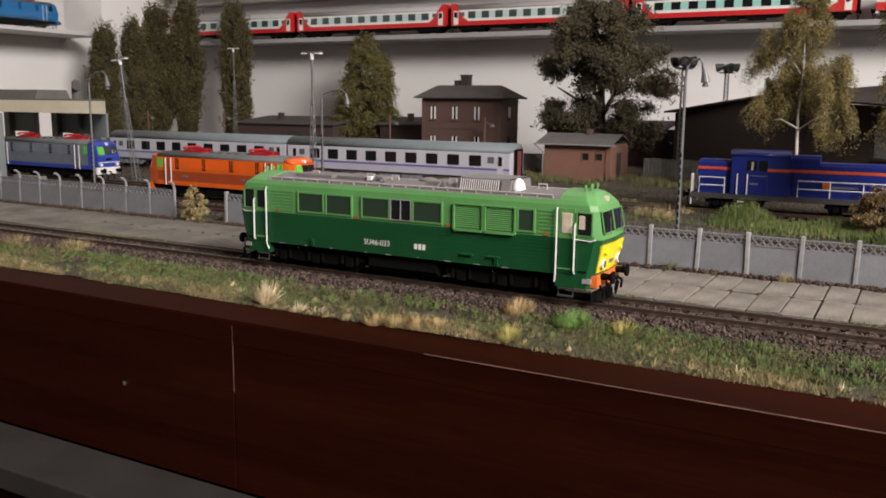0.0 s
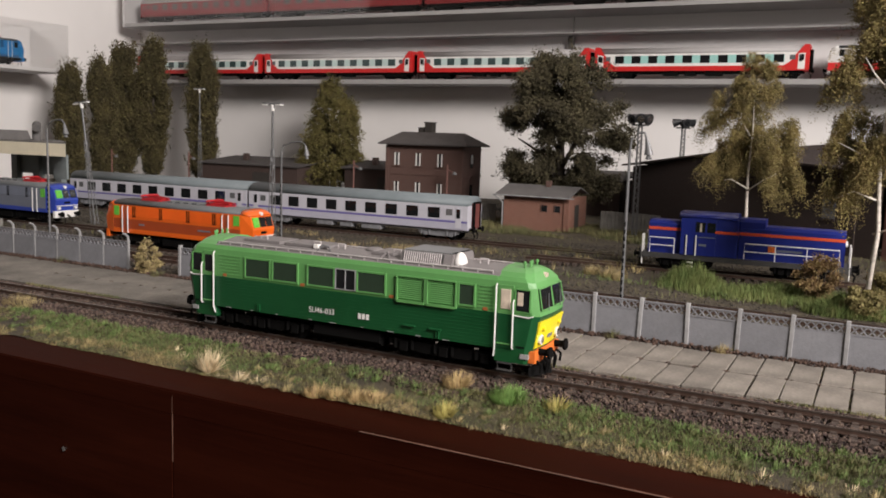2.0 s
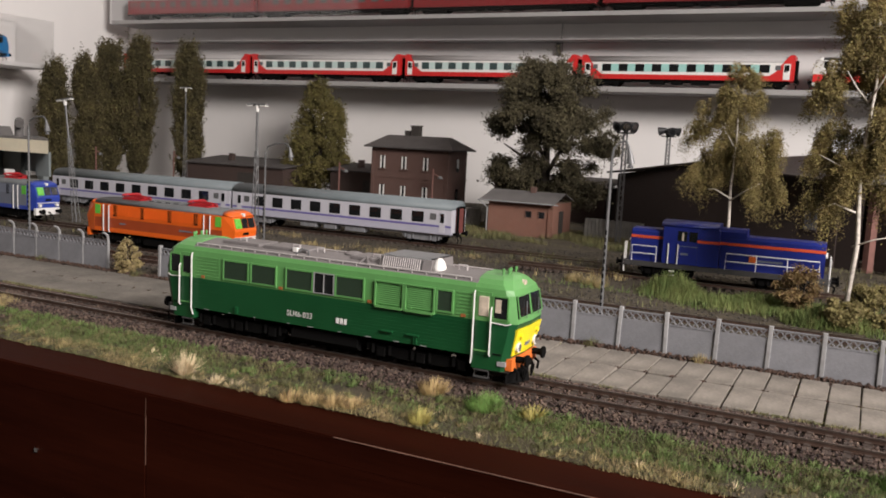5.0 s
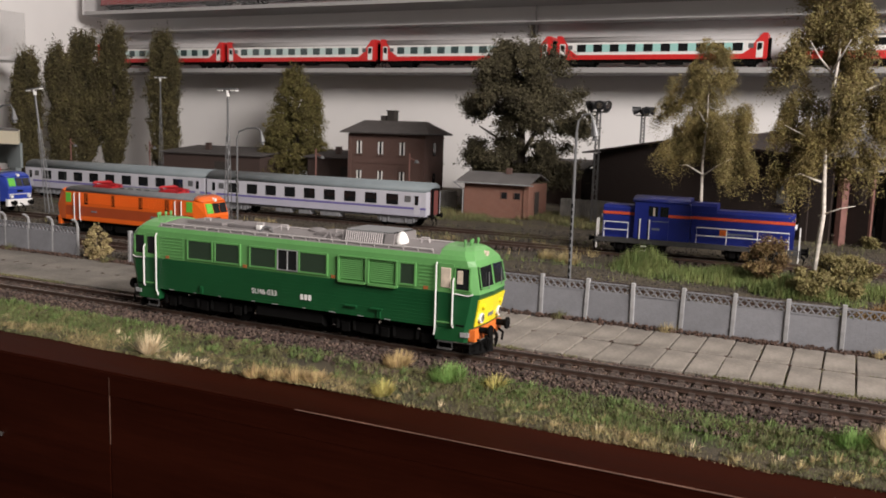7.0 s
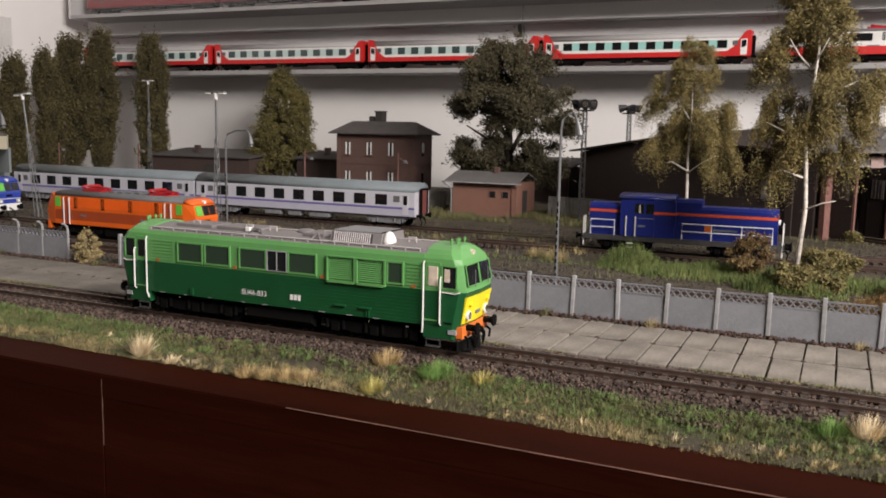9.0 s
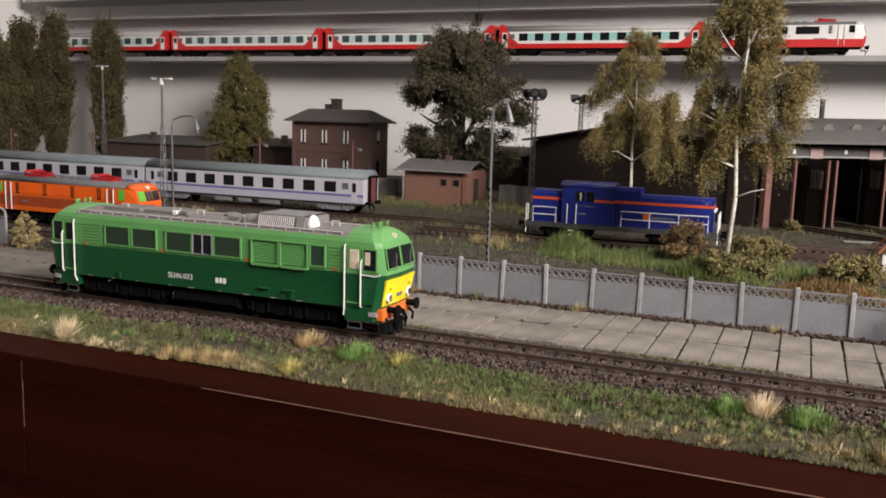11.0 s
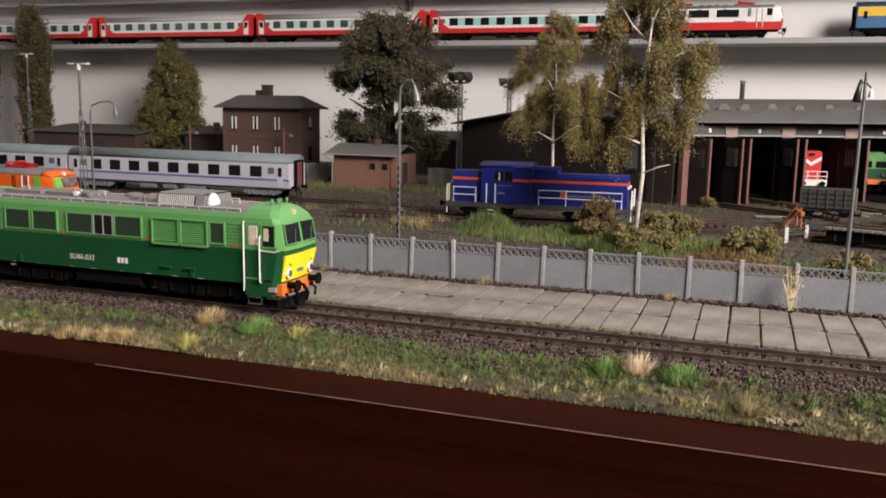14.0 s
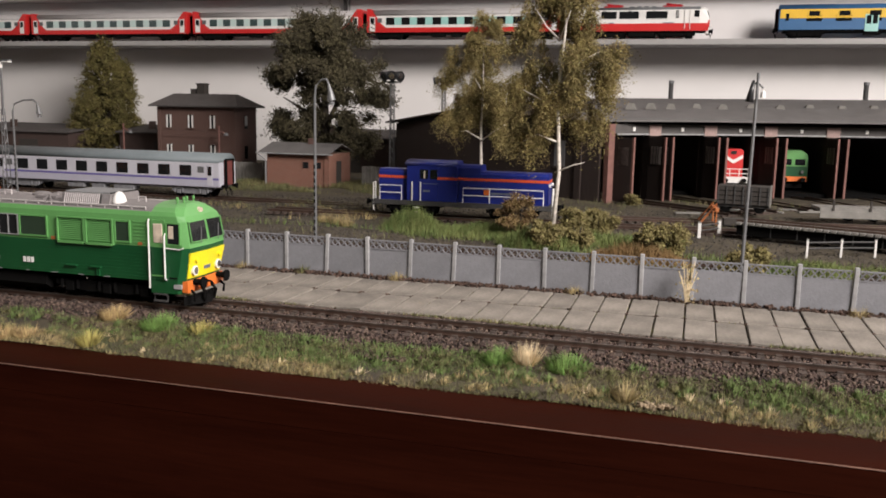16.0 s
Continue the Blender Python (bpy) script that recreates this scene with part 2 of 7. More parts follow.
M_GREYWOOD = mat("weathered_grey_planks", (0.20, 0.19, 0.175), 0.9, var=0.3, scale=120)
M_CREAMROOF = mat("cream_roof_fascia", (0.80, 0.73, 0.56), 0.6, var=0.08, scale=40)
M_GREYCLAD = mat("grey_green_cladding", (0.20, 0.225, 0.23), 0.6, var=0.12, scale=60)
M_RUSTORANGE = mat("rusty_orange_steel", (0.40, 0.13, 0.04), 0.7, var=0.3, scale=300)
M_CRUMB = mat("brown_fence_debris", (0.060, 0.035, 0.026), 0.95, var=0.3, scale=90, island=0.6)
M_BLUEYEL = mat("amber_yellow_paint", (0.72, 0.44, 0.03), 0.45, var=0.08, scale=60)
M_BLUECOACH = mat("steel_blue_paint", (0.035, 0.12, 0.27), 0.45, var=0.1, scale=60)


def clearmat(name, tint, alpha):
    m = bpy.data.materials.new(name)
    m.use_nodes = True
    n, l = m.node_tree.nodes, m.node_tree.links
    g, tr, mx = n.new("ShaderNodeBsdfGlossy"), n.new("ShaderNodeBsdfTransparent"), n.new("ShaderNodeMixShader")
    g.inputs["Roughness"].default_value = 0.04
    tr.inputs["Color"].default_value = (*tint, 1)
    mx.inputs["Fac"].default_value = alpha
    l.new(tr.outputs[0], mx.inputs[1]), l.new(g.outputs[0], mx.inputs[2])
    l.new(mx.outputs[0], n["Material Output"].inputs["Surface"])
    return m


M_ACRYL = clearmat("clear_acrylic", (0.97, 0.97, 0.97), 0.05)


# ---- builders ----
def box(bm, x0, x1, y0, y1, z0, z1, bev=0.0, taper=None):
    vs = [bm.verts.new((x, y, z)) for z in (z0, z1) for y in (y0, y1) for x in (x0, x1)]
    fs = [bm.faces.new([vs[i] for i in q]) for q in
          ((0, 2, 3, 1), (4, 5, 7, 6), (0, 1, 5, 4), (1, 3, 7, 5), (3, 2, 6, 7), (2, 0, 4, 6))]
    if bev:
        es = list({e for f in fs for e in f.edges})
        bmesh.ops.bevel(bm, geom=es, offset=bev, segments=2, affect="EDGES", profile=0.5)
    return bm


def prism(bm, prof, a, b, axis="x", scale_b=None):
    """A profile of (y, z) swept along x from a to b (or of (x, z) along y)."""
    def at(u, p):
        return (u, p[0], p[1]) if axis == "x" else (p[0], u, p[1])
    v0 = [bm.verts.new(at(a, p)) for p in prof]
    v1 = [bm.verts.new(at(b, p)) for p in (scale_b or prof)]
    k = len(prof)
    for i in range(k):
        bm.faces.new((v0[i], v0[(i + 1) % k], v1[(i + 1) % k], v1[i]))
    bm.faces.new(v0[::-1]), bm.faces.new(v1)
    return bm


def loft(bm, rings, cap=True):
    vs = [[bm.verts.new(p) for p in r] for r in rings]
    k = len(rings[0])
    for r0, r1 in zip(vs, vs[1:]):
        for i in range(k):
            bm.faces.new((r0[i], r0[(i + 1) % k], r1[(i + 1) % k], r1[i]))
    if cap:
        bm.faces.new(vs[0][::-1]), bm.faces.new(vs[-1])
    return bm


def rod(bm, pts, r, seg=6, r1=None):
    """A round bar along points, tapering from r to r1."""
    pts = [Vector(p) for p in pts]
    rings = []
    for i, p in enumerate(pts):
        d = (pts[min(i + 1, len(pts) - 1)] - pts[max(i - 1, 0)]).normalized()
        up = Vector((0, 0, 1)) if abs(d.z) < 0.9 else Vector((1, 0, 0))
        u = d.cross(up).normalized()
        w = d.cross(u)
        rad = r if r1 is None else r + (r1 - r) * i / (len(pts) - 1)
        rings.append([p + (u * math.cos(t) + w * math.sin(t)) * rad for t in (2 * math.pi * k / seg for k in range(seg))])
    return loft(bm, rings)


def disc(bm, c, r, depth, axis="y", seg=16, r1=None):
    c = Vector(c)
    d = {"x": Vector((1, 0, 0)), "y": Vector((0, 1, 0)), "z": Vector((0, 0, 1))}[axis] * depth / 2
    return rod(bm, [c - d, c + d], r, seg, r1)


def dome(bm, c, rx, ry, rz, seg=14, rings=5, full=False):
    lo = -math.pi / 2 if full else 0
    rr = []
    for i in range(rings + 1):
        a = lo + (math.pi / 2 - lo) * i / rings
        k = max(math.cos(a), 0.02)
        rr.append([(c[0] + rx * k * math.cos(t), c[1] + ry * k * math.sin(t), c[2] + rz * math.sin(a))
                   for t in (2 * math.pi * j / seg for j in range(seg))])
    return loft(bm, rr)


def mk(name, bm, material, smooth=False):
    bmesh.ops.recalc_face_normals(bm, faces=bm.faces)
    me = bpy.data.meshes.new(name)
    bm.to_mesh(me)
    bm.free()
    me.materials.append(material)
    if smooth:
        for p in me.polygons:
            p.use_smooth = True
    return me


def part(name, bm, material, parent, label="", smooth=False):
    ob = new(name, mk(name, bm, material, smooth))
    ob.parent = parent
    if label:
        tagged(ob, label)
    return ob


def share(name, me, parent, m=None):
    ob = new(name, me)
    ob.parent = parent
    if m is not None:
        ob.matrix_basis = m
    return ob


def thing(name, m, label, category, group="", kind=""):
    ob = new(name)
    ob.empty_display_size = 0.01
    ob.matrix_basis = m
    return tagged(ob, label, category, group, kind)


def solid(name, bm, material, label, category, m=None, group="", kind="", smooth=False):
    ob = new(name, mk(name, bm, material, smooth))
    if m is not None:
        ob.matrix_basis = m
    return tagged(ob, label, category, group, kind)


def B():
    return bmesh.new()


def soup(name, verts, faces, material, parent=None, label="", category="", kind="stuff", smooth=False):
    me = bpy.data.meshes.new(name)
    me.from_pydata(verts.tolist() if hasattr(verts, "tolist") else verts, [], faces.tolist() if hasattr(faces, "tolist") else faces)
    me.materials.append(material)
    ob = new(name, me)
    if parent is not None:
        ob.parent = parent
    return tagged(ob, label, category, "", kind)


RNG = np.random.default_rng(7)


def blades(px, py, pz, length, width, lean=0.5):
    """Thin grass blades as triangles, one at each place."""
    n = len(px)
    az, az2 = RNG.uniform(0, 2 * np.pi, n), RNG.uniform(0, 2 * np.pi, n)
    ln = length * RNG.uniform(0.5, 1.3, n)
    tilt = np.abs(RNG.normal(0, lean, n)).clip(0, 1.35)
    base = np.stack([px, py, pz], 1)
    side = np.stack([np.cos(az), np.sin(az), 0 * az], 1) * width / 2
    tip = base + np.stack([np.sin(tilt) * np.cos(az2), np.sin(tilt) * np.sin(az2), np.cos(tilt)], 1) * ln[:, None]
    v = np.stack([base - side, base + side, tip], 1).reshape(-1, 3)
    return v, np.arange(3 * n).reshape(-1, 3)


def leaves(centres, sizes):
    """Small leaf triangles with random turn, one at each place."""
    n = len(centres)
    a = RNG.normal(size=(n, 3))
    a /= np.linalg.norm(a, axis=1)[:, None]
    b = np.cross(a, RNG.normal(size=(n, 3)))
    b /= np.linalg.norm(b, axis=1)[:, None]
    s = np.asarray(sizes).reshape(-1, 1)
    v = np.stack([centres - a * s * 0.6 - b * s * 0.45, centres + a * s * 0.6 - b * s * 0.3, centres + b * s * 0.7], 1).reshape(-1, 3)
    return v, np.arange(3 * n).reshape(-1, 3)


def pebbles(px, py, pz, size):
    """Rough little stones, each a squashed octahedron."""
    n = len(px)
    oct_v = np.array([(1, 0, 0), (-1, 0, 0), (0, 1, 0), (0, -1, 0), (0, 0, 1), (0, 0, -1)], float)
    oct_f = np.array([(0, 2, 4), (2, 1, 4), (1, 3, 4), (3, 0, 4), (2, 0, 5), (1, 2, 5), (3, 1, 5), (0, 3, 5)])
    q = RNG.normal(size=(n, 4))
    q /= np.linalg.norm(q, axis=1)[:, None]
    w, x, y, z = q.T
    R = np.stack([1 - 2 * (y * y + z * z), 2 * (x * y - z * w), 2 * (x * z + y * w), 2 * (x * y + z * w), 1 - 2 * (x * x + z * z),
                  2 * (y * z - x * w), 2 * (x * z - y * w), 2 * (y * z + x * w), 1 - 2 * (x * x + y * y)], 1).reshape(n, 3, 3)
    s = size * RNG.uniform(0.55, 1.25, (n, 1, 1)) * 0.5
    v = oct_v[None] * RNG.uniform(0.6, 1.2, (n, 6, 1)) * s
    v = np.einsum("nij,nkj->nki", R, v) + np.stack([px, py, pz], 1)[:, None]
    f = (oct_f[None] + 6 * np.arange(n)[:, None, None]).reshape(-1, 3)
    return v.reshape(-1, 3), f


def ground_z(x, y):
    """Height of the landscape: the front verge, the track bed, the slab road and the yard, which lies a little higher."""
    x, y = np.asarray(x, float), np.asarray(y, float)
    zl = np.interp(y, [0.2, 0.302, 0.318, 0.335, 0.385, 0.392, 0.470, 0.478, 0.57, 0.64, 0.78, 0.95, 1.4],
                   [-0.001, -0.001, 0.0005, 0.0035, 0.0035, 0.002, 0.003, 0.004, 0.0030, 0.0030, 0.0062, 0.0115, 0.0125])
    zr = np.interp(y, [0.2, 0.302, 0.318, 0.335, 0.385, 0.392, 0.470, 0.478, 0.55, 0.70, 0.80, 0.95, 1.4],
                   [-0.001, -0.001, 0.0005, 0.0035, 0.0035, 0.002, 0.003, 0.004, 0.0062, 0.0080, 0.0095, 0.0120, 0.0125])
    t = np.clip((x + 0.36) / 0.20, 0, 1)
    z = zl + (zr - zl) * t * t * (3 - 2 * t)
    return z + 0.0007 * np.sin(41 * x + 17 * y) * np.sin(63 * y + 9 * x) * (np.abs(y - 0.40) > 0.075)


# ---- the room ----
X0, X1, Y0, Y1, Z0, Z1 = -1.36, 1.30, -2.2, 1.315, -0.95, 2.10
solid("floor", box(B(), X0 - 0.1, X1 + 0.1, Y0 - 0.1, Y1 + 0.1, Z0 - 0.05, Z0), M_FLOOR, "dark floor of the room", "floor", kind="structure")
solid("ceiling", box(B(), X0 - 0.1, X1 + 0.1, Y0 - 0.1, Y1 + 0.1, Z1, Z1 + 0.05), M_DARKROOM, "unseen ceiling, dark to cut fill light", "ceiling", kind="structure")
solid("wall_north", box(B(), X0 - 0.1, X1 + 0.1, Y1, Y1 + 0.1, Z0, Z1), M_WALL, "white painted wall behind the railway layout", "wall", kind="structure")
solid("wall_west", box(B(), X0 - 0.1, X0, 0.30, Y1, Z0, Z1), M_WALL, "white painted side wall of the room", "wall", kind="structure")
# unseen front part of this wall, dark to keep reflections off the fascia
solid("dark_wall_southwest", box(B(), X0 - 0.1, X0, Y0, 0.30, Z0, Z1), M_DARKROOM, "unseen added wall, dark to keep reflections off the fascia", "wall", kind="structure")
solid("wall_south", box(B(), X0 - 0.1, X1 + 0.1, Y0 - 0.1, Y0, Z0, Z1), M_DARKROOM, "unseen back wall, dark to cut fill light", "wall", kind="structure")
bm = B()
wy0, wy1, wz0, wz1 = WIN_Y - 0.50, WIN_Y + 0.50, WIN_Z - 0.36, WIN_Z + 0.36
box(bm, X1, X1 + 0.1, Y0, wy0, Z0, Z1), box(bm, X1, X1 + 0.1, wy1, Y1, Z0, Z1)
box(bm, X1, X1 + 0.1, wy0, wy1, Z0, wz0), box(bm, X1, X1 + 0.1, wy0, wy1, wz1, Z1)
solid("wall_east", bm, M_DARKROOM, "unseen wall with the window, dark to cut fill light", "wall", kind="structure")
bm = B()
for a, b in ((wy0, wy0 + 0.04), (wy1 - 0.04, wy1)):
    box(bm, X1 + 0.03, X1 + 0.07, a, b, wz0, wz1)
for a, b in ((wz0, wz0 + 0.04), (wz1 - 0.04, wz1)):
    box(bm, X1 + 0.03, X1 + 0.07, wy0 + 0.04, wy1 - 0.04, a, b)
solid("window_1", bm, M_WHITE, "white window frame", "window", kind="structure")

# ---- the layout's table: board, fascia, ledge ----
bm = B()
box(bm, X0, X1 - 0.002, 0.302, Y1, -0.030, -0.012)
box(bm, X0, X1 - 0.002, 0.45, Y1, -0.33, -0.30)
solid("layout_baseboard", bm, M_OLDWOOD, "wooden baseboard that carries the railway layout", "baseboard", kind="structure")
fascia = thing("fascia_board", pose(0, 0, 0), "dark mahogany-stained fascia board along the layout edge", "fascia", kind="structure")
part("top_board", box(B(), X0, X1 - 0.002, 0.2756, 0.3026, -0.0120, -0.0014, 0.0004), M_FASCIA, fascia)
part("board", box(B(), -0.2563, X1 - 0.002, 0.2752, 0.290, -0.0800, -0.0122, 0.0002), M_FASCIA, fascia)
part("board", box(B(), X0, -0.2569, 0.2752, 0.290, -0.0800, -0.0122, 0.0002), M_FASCIA, fascia)
part("edge_strip", box(B(), X0, X1 - 0.002, 0.2751, 0.2755, -0.0121, -0.0022), M_FASCIA, fascia)
bm = B()
xe = np.linspace(-0.160, X1 - 0.002, 260)
loft(bm, [[(x, 0.2749, -0.00178 - w), (x, 0.2754, -0.00178 - w), (x, 0.2756, -0.0016), (x, 0.27495, -0.0017)] for x, w in zip(xe, RNG.uniform(0.00002, 0.00015, 260) * np.clip((xe + 0.165) * 5, 0.05, 1))])
part("worn_edge", bm, M_EDGE, fascia, "pale worn edge of the board")
part("joint", box(B(), -0.25675, -0.25650, 0.2750, 0.2762, -0.034, -0.004), M_EDGE, fascia, "pale open joint between two boards")
part("screw", disc(B(), (-0.3257, 0.2750, -0.0416), 0.0012, 0.0012), M_CHROME, fascia, "small bright screw head")
solid("lower_ledge", box(B(), X0, X1 - 0.002, 0.2375, 0.2745, -0.092, -0.0802, 0.001), M_LEDGE, "grey ledge below the dark fascia board", "ledge", kind="structure")
solid("lower_cabinet", box(B(), X0, X1 - 0.002, 0.245, 0.42, Z0, -0.0922), M_FASCIA, "dark wooden front under the ledge", "cabinet", kind="structure")

# landscape sheet
xs, ys = np.linspace(X0 + 0.002, X1 - 0.004, 300), np.concatenate([np.linspace(0.3015, 0.60, 90), np.linspace(0.607, Y1 - 0.002, 90)])
gx, gy = np.meshgrid(xs, ys)
gz = ground_z(gx, gy)
nx, ny = len(xs), len(ys)
idx = np.arange(nx * ny).reshape(ny, nx)
quads = np.stack([idx[:-1, :-1], idx[:-1, 1:], idx[1:, 1:], idx[1:, :-1]], -1).reshape(-1, 4)
soup("ground", np.stack([gx, gy, gz], -1).reshape(-1, 3), quads, M_SOIL, None, "brown earth and cinders of the model landscape", "ground", "structure")

# ---- rail vehicles (local: x along, front +x, camera side -y, z = 0 on the rail head) ----
def wheel_mesh(r=0.0058):
    bm = disc(B(), (0, 0, 0), r, 0.0022, "y", 18)
    disc(bm, (0, -0.0013, 0), r * 0.72, 0.0006, "y", 18)
    disc(bm, (0, -0.0018, 0), r * 0.25, 0.0010, "y", 10)
    return mk("wheel", bm, M_BLACK)


WHEEL = wheel_mesh()


def bogie(parent, cx, axles, width=0.022, material=None, r=0.0058):
    material = material or M_UNDER
    half = max(abs(a) for a in axles) + 0.008
    for s in (-1, 1):
        bm = B()
        y = s * width / 2
        prism(bm, [(cx - half, r + 0.0005), (cx - half, r + 0.0030), (cx + half, r + 0.0030), (cx + half, r + 0.0005), (cx + half * 0.4, r - 0.0020), (cx - half * 0.4, r - 0.0020)],
              y - 0.0008, y + 0.0008, "y")
        for a in axles:
            box(bm, cx + a - 0.0022, cx + a + 0.0022, y - 0.0016, y + 0.0010, r - 0.0022, r + 0.0022, 0.0003)
            for k in (-0.0045, 0.0045):
                rod(bm, [(cx + a + k, y - 0.0010 * 1, r - 0.001), (cx + a + k, y - 0.0010, r + 0.0035)], 0.0009, 8)
        part("bogie_frame", bm, material, parent)
        for a in axles:
            share("wheel", WHEEL, parent, pose(cx + a, s * 0.0081, r) @ Matrix.Scale(-s if s > 0 else 1, 4, (0, 1, 0)))
    for a in axles:
        part("axle", rod(B(), [(cx + a, -0.008, r), (cx + a, 0.008, r)], 0.0010, 8), M_UNDER, parent)


def buffers(parent, x, s, z=0.0122, gap=0.0100):
    for y in (-gap, gap):
        bm = B()
        rod(bm, [(x, y, z), (x + s * 0.0045, y, z)], 0.0015, 10)
        rod(bm, [(x + s * 0.0045, y, z), (x + s * 0.0055, y, z)], 0.0027, 14)
        part("buffer", bm, M_BLACK, parent)
    bm = B()
    rod(bm, [(x, 0, z - 0.001), (x + s * 0.003, 0, z - 0.0015), (x + s * 0.0045, 0, z - 0.004), (x + s * 0.003, 0, z - 0.006)], 0.0006)
    rod(bm, [(x, 0.004, z - 0.003), (x + s * 0.003, 0.0042, z - 0.006), (x + s * 0.002, 0.004, z - 0.010)], 0.0005)
    rod(bm, [(x, -0.004, z - 0.003), (x + s * 0.003, -0.0042, z - 0.006), (x + s * 0.002, -0.004, z - 0.010)], 0.0005)
    part("coupling", bm, M_BLACK, parent)


def letters(text, size, m, material, parent, name="lettering"):
    cu = bpy.data.curves.new(name, "FONT")
    cu.body, cu.size, cu.extrude, cu.align_x, cu.align_y = text, size, 0.00003, "CENTER", "CENTER"
    tmp = new("tmp_text", cu)
    bpy.context.view_layer.update()
    me = bpy.data.meshes.new_from_object(tmp.evaluated_get(bpy.context.evaluated_depsgraph_get()))
    bpy.data.objects.remove(tmp)
    me.materials.clear()
    me.materials.append(material)
    return share(name, me, parent, m)


def grab(parent, pts, r=0.00045, material=None, name="handrail", label=""):
    return part(name, rod(B(), pts, r, 6), material or M_WHITE, parent, label)


def roofprof(half, z0, z1, k=8, flat=0.55):
    """Arched roof profile from -half to half between z0 and z1."""
    pts = []
    for i in range(k + 1):
        t = math.pi * i / k
        c = -math.cos(t)
        pts.append((half * math.copysign(abs(c) ** flat, c), z0 + (z1 - z0) * math.sin(t) ** 0.8))
    return pts


def green_loco(m):
    L = thing("diesel_locomotive", m, "two-tone green model diesel locomotive with yellow nose on the track", "locomotive")
    H, W, END = 0.0165, 0.0166, 0.0795
    BOT, BELT, EAVE, TOP = 0.0126, 0.0285, 0.0446, 0.0480
    # engine-room sides
    bm = B()
    box(bm, -END, END, -H, H, BOT, BELT - 0.00005)
    lb = part("lower_body", bm, M_DGREEN, L, "dark green ribbed lower body side")
    for i in range(9):
        z = BOT + 0.0012 + i * 0.00158
        part("rib", box(B(), -END, END, -H - 0.00012, H + 0.00012, z, z + 0.0005), M_DGREEN, lb)
    prof = [(-H, BELT)] + [(-H, EAVE - 0.0045), (-H * 0.985, EAVE - 0.002), (-H * 0.93, EAVE)] + [(H * 0.93, EAVE), (H * 0.985, EAVE - 0.002), (H, EAVE - 0.0045), (H, BELT)]
    bm = prism(B(), prof, -END, END)
    for a, b in ((-END + 0.001, -END + 0.0165), (END - 0.0085, END - 0.0005)):
        for i in range(7):
            z = BELT + 0.0012 + i * 0.0016
            box(bm, a, b, -H - 0.00025, -H + 0.0005, z, z + 0.0006)
    part("upper_body", bm, M_LGREEN, L, "light green upper body side")
    # roof deck
    prof = [(-H * 0.925, EAVE - 0.0002), (-H * 0.80, EAVE + 0.0014), (-H * 0.55, TOP - 0.0012), (0, TOP), (H * 0.55, TOP - 0.0012), (H * 0.80, EAVE + 0.0014), (H * 0.925, EAVE - 0.0002)]
    part("roof", prism(B(), prof, -END - 0.0015, END + 0.0005), M_ROOFGREY, L, "warm grey roof deck")
    for s in (-1, 1):
        bm = B()
        y, z = s * H * 0.88, EAVE + 0.0018
        rod(bm, [(-END, y, z), (END - 0.003, y, z)], 0.00032)
        for i in range(22):
            x = -END + i * (2 * END - 0.003) / 21
            rod(bm, [(x, y, z), (x, y * 0.97, z - 0.0022)], 0.0003, 5)
        part("roof_rail", bm, M_ROOFRAIL, L)
    # fan housing with bars, white cover, exhaust dome, hatches
    x0, x1 = 0.028, 0.055
    part("fan_housing", prism(B(), [(-0.0125, EAVE), (-0.0105, TOP + 0.0030), (0.0105, TOP + 0.0030), (0.0125, EAVE)], x0, x1), M_ROOFGREY, L)
    bm = B()
    for i in range(22):
        x = x0 + 0.0015 + i * (x1 - x0 - 0.003) / 21
        rod(bm, [(x, -0.0110, TOP + 0.0012), (x, -0.0098, TOP + 0.0036), (x, 0.0098, TOP + 0.0036), (x, 0.0110, TOP + 0.0012)], 0.00026, 5)
    part("fan_grille", bm, M_STEEL, L)
    part("fan_opening", box(B(), x0 + 0.001, x1 - 0.001, -0.0100, 0.0100, TOP + 0.00302, TOP + 0.0032), M_BLACK, L)
    bm = B()
    loft(bm, [[(x0 + 0.0015, -0.0124, EAVE + 0.0012), (x1 - 0.0045, -0.0124, EAVE + 0.0012), (x1 - 0.0045, -0.0110, TOP + 0.0026), (x0 + 0.0015, -0.0110, TOP + 0.0026)],
              [(x0 + 0.0015, -0.0110, EAVE + 0.0012), (x1 - 0.0045, -0.0110, EAVE + 0.0012), (x1 - 0.0045, -0.0098, TOP + 0.0026), (x0 + 0.0015, -0.0098, TOP + 0.0026)]])
    part("fan_side_opening", bm, M_UNDER, L, "dark slotted side of the fan housing")
    for i in range(18):
        x = x0 + 0.0022 + i * 0.00112
        part("fan_slat", rod(B(), [(x, -0.0127, EAVE + 0.0010), (x, -0.0112, TOP + 0.0028)], 0.00028, 5), M_ROOFRAIL, L)
    part("vent_hood", dome(B(), (x1 + 0.002, -0.007, TOP - 0.002), 0.0032, 0.0040, 0.0062), M_WHITE, L, "white plastic vent hood", True)
    part("exhaust_dome", dome(B(), (0.006, 0.001, TOP - 0.0002), 0.0050, 0.0044, 0.0016), M_ROOFGREY, L, "", True)
    for a, b in ((-0.068, -0.045), (-0.042, -0.016), (0.010, 0.022)):
        part("roof_hatch", box(B(), a, b, -0.0082, 0.0082, TOP - 0.0010, TOP + 0.0005, 0.0002), M_ROOFGREY, L)
